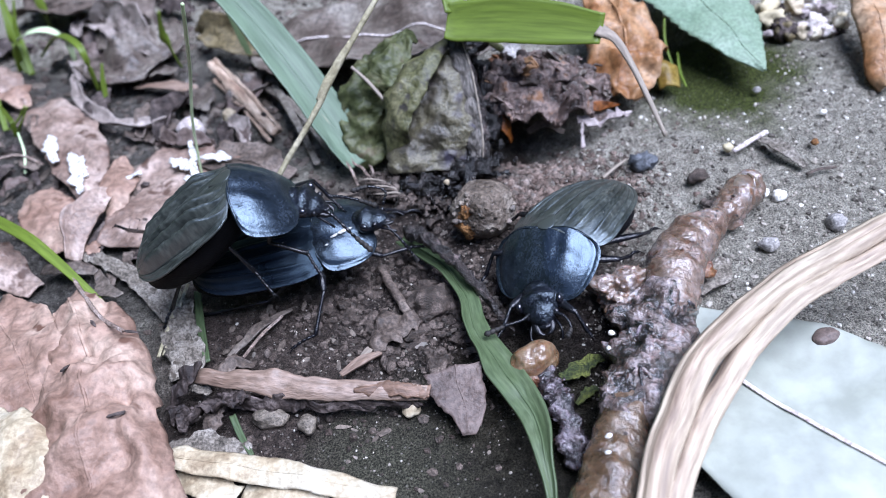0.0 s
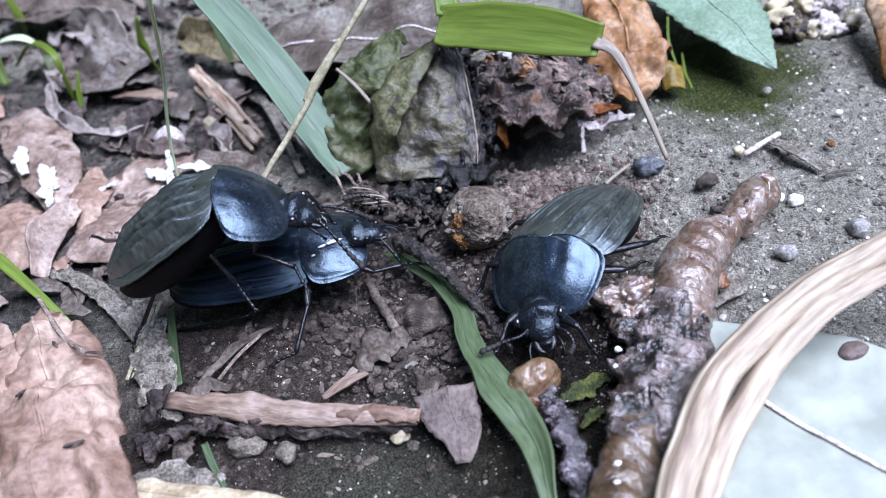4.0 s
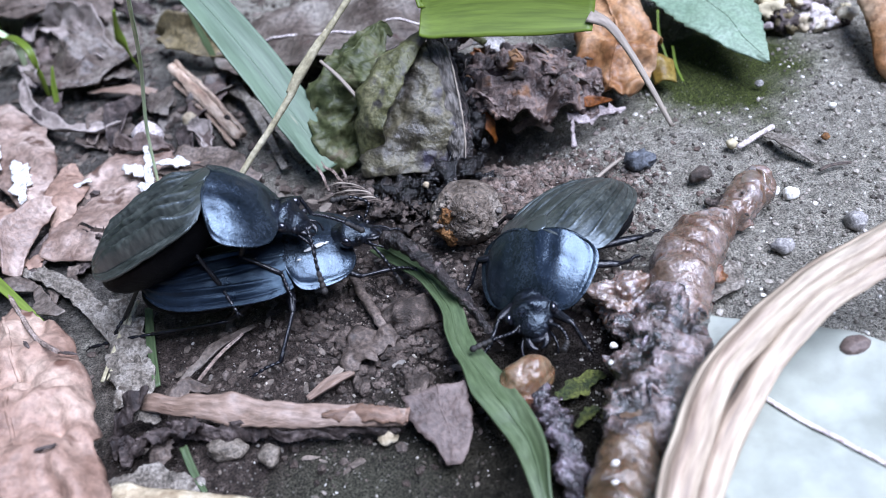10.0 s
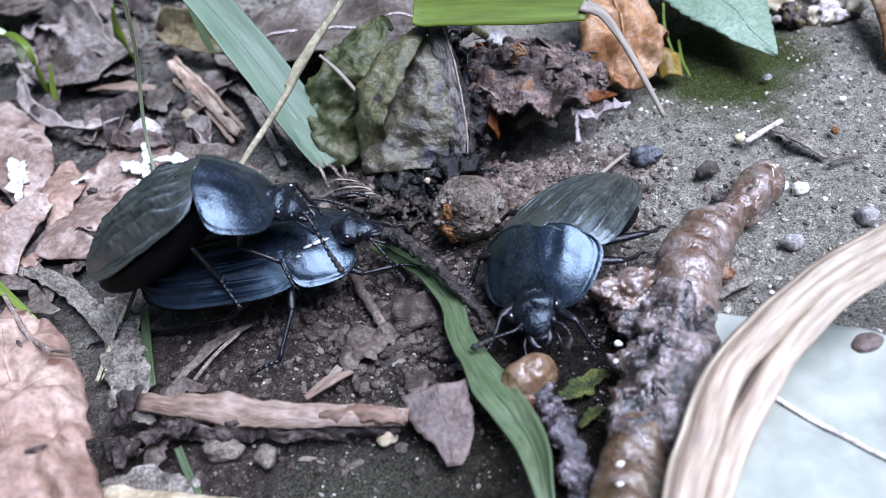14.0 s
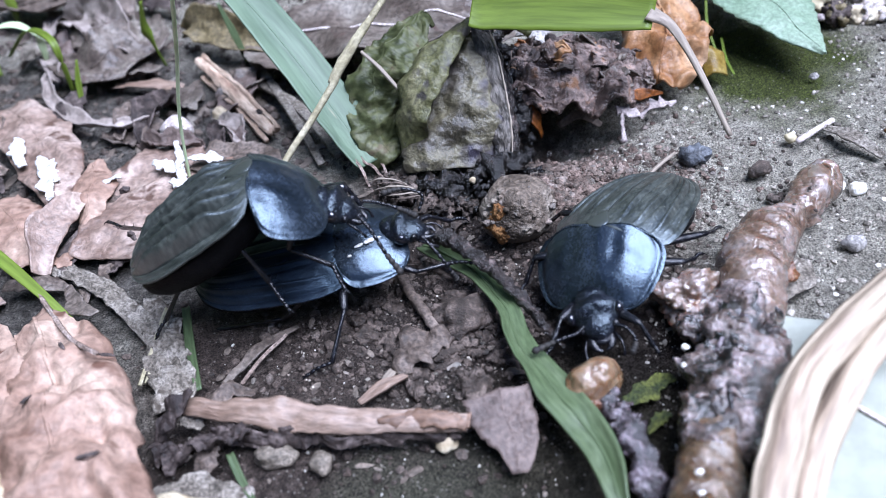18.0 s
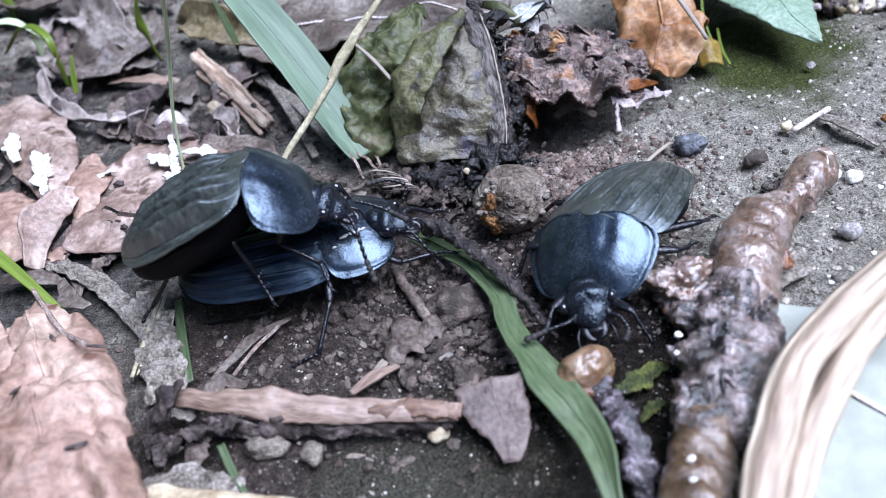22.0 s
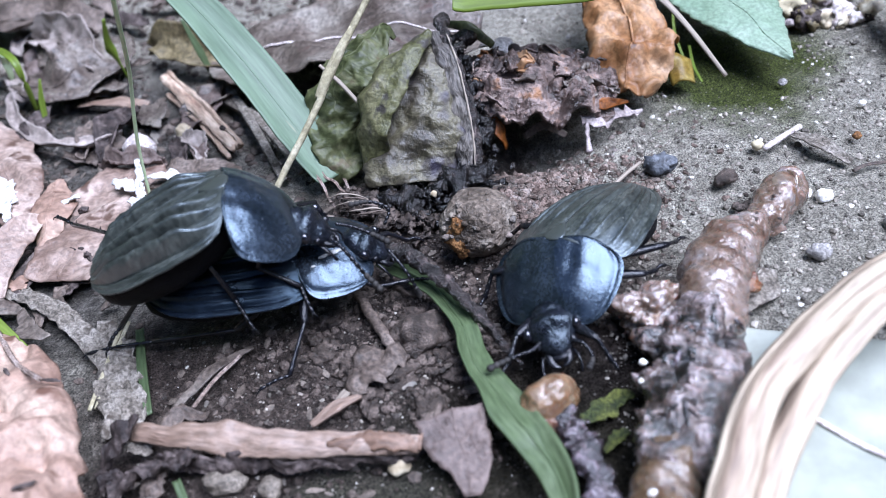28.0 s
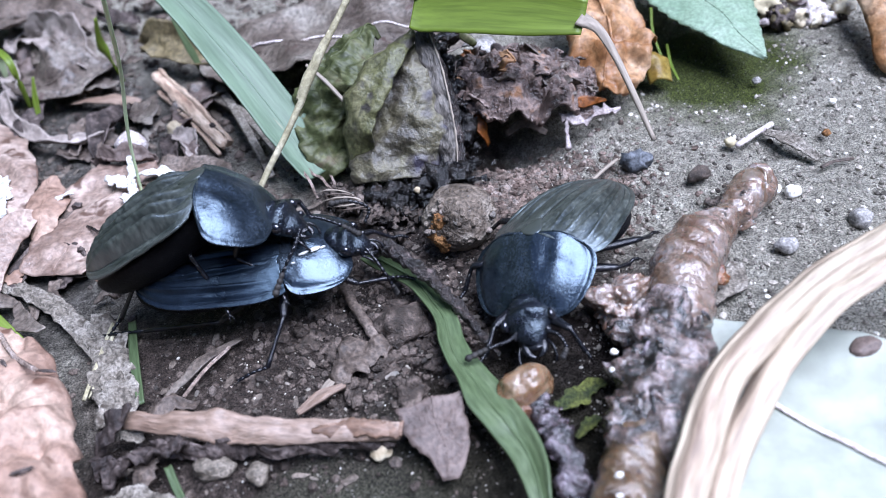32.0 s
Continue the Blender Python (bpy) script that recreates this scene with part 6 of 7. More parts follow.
# more scraps coloured as glare
scrap([(-46.4, 18.8, 2.4), (-45.3, 16.2, 2.5), (-44.0, 13.6, 2.3)], [0.5, 1.5, 0.5], WHITE, "white scrap standing in for wet glare on the pink leaf", 80, crumple=0.2, grain=1.2, ragged=0.35)
scrap([(-41.6, 12.0, 2.6), (-40.4, 9.8, 2.6), (-39.4, 8.0, 2.2)], [0.4, 1.5, 0.4], WHITE, "white scrap standing in for wet glare on the pink leaf", 81, crumple=0.2, grain=1.2, ragged=0.35)
scrap([(-28.8, 8.6, 2.2), (-27.4, 7.8, 2.3), (-26.2, 8.3, 2.0)], [0.6, 1.5, 0.6], WHITE, "white scrap standing in for wet glare on the pink leaf", 82, crumple=0.2, grain=1.2, ragged=0.35)
scrap([(-29.6, 15.0, 2.0), (-28.4, 11.3, 2.2), (-27.9, 9.1, 2.0)], [0.3, 0.9, 0.6], WHITE, "white scrap standing in for wet glare on the pink leaf", 83, crumple=0.2, grain=1.2, ragged=0.35)
rng = random.Random(33)
for k in range(26):
    x, y = rng.uniform(-46, -24), rng.uniform(-6, 14)
    if y > 0.5 * (x + 46) + 8 or y < -0.55 * (x + 24) - 9:
        continue
    a, r = rng.uniform(0, 6.28), rng.uniform(0.7, 2.2)
    dx, dy = math.cos(a) * r, math.sin(a) * r
    scrap([(x - dx, y - dy, 0.3), (x, y, 0.5 + 0.5 * rng.random()), (x + dx, y + dy, 0.3)], [r * 0.4, r * rng.uniform(0.7, 1.2), r * 0.2], rng.choice([BROWN, MAUVE, PINK, DARKLEAF_SHADE]), "torn brown leaf fragment beside the beetles", 400 + k, crumple=0.4, grain=0.5, fold=0.3, crease=0.4, ragged=0.2, low=0.05)

# leaves and grass at the near corner of the litter
grass([(-60.6, 47.0, 6.4), (-57.0, 40.0, 3.4), (-55.6, 36.6, 0.4)], [0.3, 0.9, 0.8], GREEN, "small upright green grass in the litter")
grass([(-59.0, 42.6, 5.0), (-57.4, 39.0, 2.4), (-56.4, 37.2, 0.4)], [0.3, 0.8, 0.7], GREEN, "small upright green grass in the litter")
grass([(-52.8, 23.0, 4.6), (-52.4, 22.8, 2.2), (-52.8, 23.0, 0.3)], [0.25, 0.7, 0.6], GREEN, "small upright green grass in the litter")
grass([(-49.4, 22.4, 4.2), (-51.0, 22.2, 2.2), (-52.6, 22.8, 0.3)], [0.2, 0.6, 0.5], GREEN, "small upright green grass in the litter")
grass([(-50.6, 20.2, 2.4), (-49.4, 17.6, 1.4), (-49.0, 15.2, 0.3)], [0.12, 0.2, 0.16], FRESH, "thin pale grass shoot in the litter")
leaf("litter_leaf", [(-61.0, 37.6, 0.8), (-57.6, 33.4, 1.8), (-53.6, 28.4, 0.6)], [3.0, 4.6, 1.6], DUSKY, "mauve-brown dead leaf beside the green grass", group="leaf litter", rib=0.1, cup=-0.4, veins=4, crumple=0.3, fold=0.4, crease=0.25, ragged=0.08, nu=19, nv=34, seed=135)
leaf("litter_leaf", [(-53.0, 3.6, 0.8), (-47.0, 0.2, 1.4), (-41.4, -3.6, 0.6)], [4.0, 5.4, 1.8], DUSKY, "pinkish dead leaf under the green grass", group="leaf litter", rib=0.1, cup=-0.4, veins=4, crumple=0.3, fold=0.4, crease=0.25, ragged=0.08, nu=19, nv=34, seed=136)
for k, (x, y, r, mat) in enumerate([(-52.0, 19.4, 1.8, DARKLEAF_SHADE), (-49.0, 16.6, 2.2, BROWN), (-51.4, 14.8, 2.0, DARKLEAF_SHADE), (-49.2, 12.6, 1.6, SCRAP), (-53.6, 16.0, 2.2, BROWN), (-47.4, 14.0, 1.2, DARKLEAF_SHADE), (-52.6, 10.6, 2.4, SCRAP), (-50.4, 8.0, 1.8, DARKLEAF_SHADE), (-55.4, 21.6, 2.0, BROWN), (-57.4, 27.4, 2.2, DARKLEAF_SHADE)]):
    a = 2.3 * k
    dx, dy = math.cos(a) * r, math.sin(a) * r
    scrap([(x - dx, y - dy, 0.3), (x, y, 0.9), (x + dx, y + dy, 0.4)], [r * 0.4, r * 0.9, r * 0.2], mat, "small torn leaf fragment in the dark litter", 440 + k, crumple=0.4, grain=0.5, fold=0.4, crease=0.4, ragged=0.2, low=0.05)
straw([(-53.4, 17.2, 1.2), (-50.0, 17.4, 1.3), (-46.8, 15.6, 0.9)], [0.14, 0.2, 0.12], ROOT, "thin brown leaf stem in the dark litter", "dead_stem")
# leaves and grass at the far side of the litter
grass([(-57.1, 40.7, 9.0), (-56.4, 37.8, 5.0), (-57.5, 38.1, 0.4)], [0.3, 1.0, 1.2], GREEN, "small upright green grass in the litter")
grass([(-56.4, 42.4, 8.0), (-57.2, 40.2, 4.0), (-57.1, 38.0, 0.4)], [0.3, 0.8, 0.9], GREEN, "small upright green grass in the litter")
grass([(-56.7, 38.9, 4.0), (-53.6, 36.7, 6.0), (-50.3, 35.7, 6.5), (-48.8, 36.0, 4.5), (-49.5, 36.7, 0.5)], [0.8, 1.4, 1.2, 1.0, 0.5], FRESH, "small arching green grass in the litter")
grass([(-55.8, 27.9, 2.6), (-55.2, 26.0, 1.4), (-54.6, 24.3, 0.3)], [0.3, 0.7, 0.6], GREEN, "small upright green grass in the litter")
grass([(-51.1, 24.7, 3.0), (-52.6, 24.5, 1.4), (-54.2, 24.4, 0.3)], [0.3, 0.7, 0.6], GREEN, "small upright green grass in the litter")
scrap([(-53.4, 37.6, 0.6), (-52.0, 39.4, 1.6), (-51.8, 42.0, 1.0)], [2.2, 3.0, 1.4], FUZZ, "pale grey torn leaf fragment in the litter", 90, crumple=0.6, grain=0.5, fold=0.5, crease=0.4, ragged=0.25)
scrap([(-49.0, 45.4, 1.5), (-45.4, 39.0, 2.2), (-42.4, 35.8, 1.2)], [1.0, 2.4, 1.2], MAUVE, "mauve-grey leaf fragment in the litter", 91, crumple=0.5, fold=0.5, crease=0.3, ragged=0.12)
scrap([(-46.9, 45.4, 3.0), (-43.1, 41.4, 3.2), (-40.6, 38.8, 2.5)], [2.0, 3.6, 2.0], MAUVE, "mauve-grey leaf fragment in the litter", 92, crumple=0.5, fold=0.5, crease=0.3, ragged=0.15)
leaf("litter_leaf", [(-47.5, 34.6, 1.4), (-42.4, 31.6, 2.6), (-39.4, 33.6, 3.2), (-37.4, 37.9, 2.6), (-40.0, 45.0, 1.2)], [2, 5.5, 6.5, 5, 2], MAUVE, "curled mauve-grey dead leaf with a dark underside", group="leaf litter", rib=0.12, cup=0.8, tilt=[20, 30, 25, 15], crumple=0.6, grain=0.3, fold=0.6, crease=0.3, ragged=0.1, nu=19, nv=44, seed=93)
leaf("litter_leaf", [(-47.3, 33.9, 1.5), (-47.6, 30.8, 1.4), (-44.8, 26.1, 1.0), (-40.5, 21.9, 1.0), (-35.9, 20.2, 1.2), (-33.1, 21.4, 0.8)], [0.6, 1.0, 1.5, 1.7, 1.6, 0.5], PALEGREY, "long pale grey curled leaf strip", group="leaf litter", rib=0, cup=0.6, crumple=0.4, fold=0.4, ragged=0.12, nu=13, nv=44, seed=94)
leaf("litter_leaf", [(-59.5, 34.0, 1.0), (-55.6, 30.9, 1.6), (-53.2, 27.9, 0.6)], [2.4, 4.4, 1.2], PINK, "pinkish dead leaf in the litter", group="leaf litter", rib=0.1, crumple=0.5, fold=0.5, ragged=0.12, nu=15, nv=30, seed=95)
leaf("litter_leaf", [(-62.0, 57.0, 1.6), (-53.9, 52.4, 2.5), (-46.0, 51.6, 2.0)], [3, 5.4, 3], MAUVE, "pale mauve dead leaf in the litter", group="leaf litter", rib=0.1, cup=0.5, crumple=0.5, fold=0.5, ragged=0.08, nu=15, nv=34, seed=96)
leaf("cream_leaf", [(-38.6, -19.6, 3.6), (-35.4, -22.4, 4.7), (-32.6, -25.4, 5.0), (-31.6, -30.0, 4.2)], [1.6, 3.6, 4.4, 3.6], CREAM, "cream-yellow dead leaf resting against the pink leaf", rib=0, cup=-0.6, crumple=0.4, fold=0.3, ragged=0.08, nu=17, nv=34, seed=97)
leaf("cream_leaf", [(-23.0, -25.6, 0.6), (-20.5, -26.3, 1.0), (-17.8, -27.4, 0.6)], [1.6, 2.6, 1.4], CREAM, "cream-yellow dead leaf below the tan strip", rib=0, crumple=0.3, ragged=0.15, nu=13, nv=26, seed=98)
leaf("cream_leaf", [(-17.6, -26.9, 0.5), (-15.0, -27.6, 0.9), (-11.4, -28.6, 0.4)], [1.2, 2.2, 1.2], CREAM, "cream-yellow dead leaf below the tan strip", rib=0, crumple=0.3, ragged=0.15, nu=13, nv=26, seed=99)
leaf("pink_leaf", [(-44.0, -6.6, 1.6), (-39.6, -11.6, 2.6), (-35.6, -17.0, 3.4), (-33.0, -21.4, 2.6)], [3, 7.0, 7.5, 3], PINK, "pinkish-brown dead leaf beside the large pink leaf", rib=0.12, cup=0.6, crumple=0.5, grain=0.25, fold=0.8, crease=0.2, ragged=0.06, nu=25, nv=44, seed=101)
scrap([(-23.7, -17.9, 1.2), (-22.5, -17.7, 1.5), (-21.4, -18.4, 1.0)], [0.6, 1.5, 0.5], FUZZ, "pale sandy scrap at the bark's torn end", 102, crumple=0.3, ragged=0.4)

leaf("litter_leaf", [(-38.0, 1.4, 0.4), (-34.0, -2.0, 0.8), (-31.4, -4.2, 0.4)], [0.8, 1.8, 0.6], FUZZ, "small grey leaf chip on the soil", "leaf scrap", group="leaf litter", rib=0, crumple=0.4, ragged=0.2, nu=11, nv=22, low=0.1, seed=106)

# loose dead leaves further back
rng = random.Random(11)
for k in range(46):
    x, y = rng.uniform(-66, -16), rng.uniform(12, 62)
    if y < 30 and x > -24 or y < 0.9 * (-x) - 22:
        continue
    a, r = rng.uniform(0, 6.28), rng.uniform(1.6, 4.6)
    dx, dy = math.cos(a) * r, math.sin(a) * r
    mat = rng.choice([BROWN, BROWN, MAUVE, PALEGREY, SCRAP, DARKLEAF_SHADE])
    scrap([(x - dx, y - dy, 0.4), (x, y, 0.6 + rng.random()), (x + dx, y + dy, 0.4 + 0.6 * rng.random())], [r * 0.4, r * rng.uniform(0.7, 1.2), r * 0.2], mat, rng.choice(["curled dead leaf fragment in the litter", "dry grey-brown leaf fragment in the litter"]), 100 + k, crumple=0.5, grain=0.35, fold=0.6, crease=0.3, cup=rng.uniform(-0.2, 0.9), ragged=0.15)

# black sticky soil under the curled leaf
sticky = thing("sticky_soil", (-1, 5, 0), "black wet sticky soil under the curled leaf", "soil")
UNDER = [(-5.6, 5.6, 0.4), (-4.0, 4.6, 0.6), (-2.4, 4.2, 1.0), (-0.6, 4.6, 1.2), (0.8, 6.0, 1.0), (1.5, 7.6, 0.8)]
BESIDE = [(1.6, 7.6, 1.0), (1.8, 9.6, 2.6), (1.9, 12.0, 4.4), (1.9, 14.4, 6.0), (1.5, 16.6, 7.4)]
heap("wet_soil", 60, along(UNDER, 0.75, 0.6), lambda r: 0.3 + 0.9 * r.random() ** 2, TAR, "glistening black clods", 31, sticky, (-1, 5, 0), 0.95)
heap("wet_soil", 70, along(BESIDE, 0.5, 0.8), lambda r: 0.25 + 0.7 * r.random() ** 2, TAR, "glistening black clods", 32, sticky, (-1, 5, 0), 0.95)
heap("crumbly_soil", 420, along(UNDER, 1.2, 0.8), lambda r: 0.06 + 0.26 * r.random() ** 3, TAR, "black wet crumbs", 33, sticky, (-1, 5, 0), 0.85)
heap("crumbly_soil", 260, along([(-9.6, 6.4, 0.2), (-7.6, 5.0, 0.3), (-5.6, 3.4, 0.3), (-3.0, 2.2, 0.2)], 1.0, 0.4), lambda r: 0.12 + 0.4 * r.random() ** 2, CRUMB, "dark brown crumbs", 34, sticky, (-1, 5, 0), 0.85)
for k in range(16):
    r = random.Random(90 + k)
    p = Vector(along(BESIDE if k % 2 else UNDER, 0.7, 0.6)(r))
    q = p + Vector((r.uniform(-1.2, 1.6), r.uniform(-1.4, 0.6), r.uniform(-0.9, 0.3)))
    part("rootlet", tube([p, p.lerp(q, 0.5) + Vector((0, 0, 0.3)), q], [0.07, 0.06, 0.04], 5, 9, 0.06, 2.0, k), r.choice([DARKTWIG, LIMB, ROOT]), sticky, "fine dark rootlet", (-1, 5, 0))
solo("pebble", lump((-2.2, 3.2, 1.9), (0.32, 0.28, 0.3), 0.2, 0.6, 9, 2), CREAM, (-2.2, 3.2, 1.5), "tiny tan pebble stuck in wet soil", "stone", "pebbles")


earth = thing("loose_earth", (-5, -12, 0), "dark brown lumps of loose earth before the beetles", "soil")
rng = random.Random(77)
for k in range(64):
    x, y, r = rng.gauss(-5.0, 3.6), rng.gauss(-11.8, 3.2), 0.3 + 0.75 * rng.random() ** 2.5
    if y < -18 or y > -5 or x > 0.5 or x < -14:
        continue
    part("lump", lump((x, y, soil_height(x, y) + r * 0.25), (r * rng.uniform(0.9, 1.5), r * rng.uniform(0.8, 1.2), r * rng.uniform(0.6, 0.9)), 0.55, 1.6, 500 + k, 3, rng.uniform(0, 180), 0.12), CRUMB, earth, "", (-5, -12, 0))


# ---- stones ----
def stone(c, size, mat, label, seed, turn=0, rough=0.18, jag=0.0, name="pebble"):
    return solo(name, lump((c[0], c[1], size[2] * 0.55), size, rough, 0.6, seed, 3, turn, jag), mat, (c[0], c[1], 0), label, "stone", "pebbles")


pellet = thing("soil_pellet", (1.0, -1.6, 0), "round grey-brown crusted pellet with an orange stain", "clod")
part("crust", lump((1.0, -1.6, 2.2), (2.9, 2.6, 2.6), 0.1, 1.6, 2, 5), NUT, pellet, "", (1.0, -1.6, 0))
rng = random.Random(8)
for k in range(46):
    a, b = rng.uniform(-3.0, 0.6), rng.uniform(-0.35, 1.2)
    d = Vector((math.cos(a) * math.cos(b) * 2.85, math.sin(a) * math.cos(b) * 2.55, math.sin(b) * 2.55))
    r = rng.uniform(0.1, 0.3)
    part("crumb", lump(Vector((1.0, -1.6, 2.2)) + d, (r, r, r * 0.8), 0.35, 1.0, 300 + k, 2), rng.choice([CRUMB2, NUT, NUT]), pellet, "", (1.0, -1.6, 0))
part("stain", lump((-0.2, -3.0, 2.1), (1.1, 0.8, 1.5), 0.4, 1.6, 61, 5), STAIN, pellet, "rusty orange stain", (1.0, -1.6, 0))
stone((16.3, 4.7), (1.3, 0.9, 0.8), SLATE, "blue-grey angular pebble on the soil", 3, 10, 0.12, 0.3)
stone((26.0, -1.3), (0.45, 0.4, 0.35), QUARTZ, "small white pebble beside the worm", 4)
stone((27.1, -2.0), (0.65, 0.6, 0.5), QUARTZ, "white pebble beside the worm", 5)
stone((24.5, -7.9), (0.85, 0.65, 0.6), STONE, "light grey pebble on the soil", 6)
stone((-5.6, -21.2), (0.65, 0.6, 0.55), CREAM, "round pale pebble below the bark strip", 7)
stone((-16.4, -20.8), (1.5, 0.85, 0.75), BROWNSTONE, "oval grey pebble under the bark strip", 8, -5)
stone((-13.5, -21.6), (0.85, 0.8, 0.6), BROWNSTONE, "grey-brown pebble by the bark strip", 9)
stone((-3.9, -10.6), (2.0, 1.7, 1.1), CRUMB, "flat brown clod of soil", 10, 20, 0.25, 0.1, "clod")
stone((-30.6, 18.6), (1.5, 1.2, 1.5), BONE, "pale flat stone in the litter", 11)
stone((-26.8, 21.4), (0.85, 0.8, 0.8), CREAM, "buff pebble in the litter", 12)
crust = thing("crusted_stone", (37.5, 25.0, 0), "pale crusted crumbling stone at the green leaf's edge", "stone")
rng = random.Random(64)
for k in range(34):
    x, y, r = rng.uniform(33.4, 42.0), rng.uniform(22.6, 28.4), rng.uniform(0.35, 1.15)
    part("crust", lump((x, y, r * 0.6 + 0.25 * (y - 22.6) * rng.random()), (r * 1.2, r, r * 0.9), 0.5, 1.4, 600 + k, 3, 50 * k, 0.2), rng.choice([LILAC, BONE, CREAM, OCHRE, STRAW, DARKLEAF_SHADE, DARKLEAF_SHADE]), crust, "", (37.5, 25.0, 0))
stone((24.6, 5.6), (0.5, 0.45, 0.4), STRAW, "tiny yellow pebble at the straw", 15)
stone((32.4, 5.0), (0.36, 0.32, 0.3), STAIN, "small orange pebble on the sandy soil", 16)
stone((29.7, 14.4), (0.42, 0.36, 0.32), STONE, "pale pebble on the sandy soil", 17)
stone((20.8, 1.7), (0.9, 0.7, 0.7), CRUMB, "dark crumb of soil beside the worm", 18, 20, 0.3, 0.1, "clod")
stone((34.6, 9.4), (0.36, 0.3, 0.28), QUARTZ, "small pale pebble on the sandy soil", 19)
stone((30.6, -6.2), (0.9, 0.8, 0.7), STONE, "light grey pebble on the soil", 20, 30)
solo("white_straw", tube([(24.9, 4.8, 0.35), (26.6, 5.8, 0.45), (28.5, 6.9, 0.5)], [0.26, 0.25, 0.26], 8, 10, 0.04, 2), BONE, (26.6, 5.8, 0), "short white straw piece on the soil", "straw")
leaf("leaf_sliver", [(27.6, 6.0, 0.1), (29.0, 4.2, 0.35), (30.4, 1.6, 0.1)], [0.7, 1.6, 0.5], FUZZ, "small curled grey leaf sliver", "leaf scrap", 0.1, cup=0.3, crumple=0.2, ragged=0.1, nu=9, nv=22, seed=35)


# ---- the swaying blade ----
def swaying_blade():
    """Its origin is the joint at the blade's foot; the blade runs along x."""
    root = new("swaying_grass")
    root.empty_display_size = 0.002
    tagged(root, "bright green grass leaf with a dry grey tip", "grass")
    part("blade", ribbon([(-0.6, 0.5, 0.2), (0.6, 0.5, 0.1), (4, 0.6, 0.2), (9, 0.3, 0.1), (14.2, -0.3, -0.2)], [3.4, 3.8, 4.2, 4.2, 2.8], 46, cup=0.2, ragged=0.02, nu=13, nv=40, seed=36), GREEN, root)
    part("folded_foot", ribbon([(0.2, 1.2, 0.7), (-0.6, 3.0, 1.8), (-1.6, 6.0, 3.0), (-2.6, 11.0, 3.2)], [2.2, 2.0, 1.8, 1.6], 10, cup=0.2, nu=9, nv=20, seed=38), GREEN, root, "folded foot of the leaf")
    tip = part("dry_tip", ribbon([(13.8, -0.4, -0.1), (15.4, -1.0, -0.8), (17.0, -2.6, -2.4), (18.6, -4.4, -4.6), (20.4, -6.4, -7.4)], [1.4, 0.75, 0.45, 0.36, 0.2], 20, cup=-0.12, thick=0.22, nu=7, nv=34, seed=37), GREYSTEM, root, "dry grey stem-like tip", (13.8, -0.4, -0.1))
    return root, tip


blade, blade_tip = swaying_blade()


def small_fly():
    """A small pale-winged fly, its nose along x."""
    root = new("fly")
    root.empty_display_size = 0.001
    tagged(root, "small fly with pale silvery folded wings", "fly")
    part("body", tube([(-1.7, 0, 0.55), (-0.9, 0, 0.75), (0.1, 0, 0.85), (0.9, 0, 0.75)], [0.25, 0.5, 0.5, 0.4], 12, 18), CLUB, root)
    head = part("head", lump((1.25, 0, 0.75), (0.36, 0.45, 0.4), 0.03, 0.5, 1, 3), STONE, root)
    for sd in (1, -1):
        part("eye", lump((1.35, sd * 0.3, 0.85), (0.2, 0.2, 0.24), 0.02, 0.5, 2, 2), EYE, head)
        part("wing", ribbon([(0.5, sd * 0.25, 1.2), (-0.8, sd * 0.5, 1.35), (-2.0, sd * 0.65, 1.1), (-2.8, sd * 0.6, 0.8)], [0.3, 1.1, 1.3, 0.4], -12 * sd, thick=0.04, nu=9, nv=20, seed=3), FLYWING, root, "silvery wing")
        for k, x in enumerate((0.7, 0.1, -0.5)):
            part("leg", tube([(x, sd * 0.3, 0.6), (x + 0.3 - 0.3 * k, sd * 0.9, 0.7), (x + 0.5 - 0.5 * k, sd * 1.2, 0.0)], [0.07, 0.06, 0.04], 5, 8), LIMB, root)
    return root


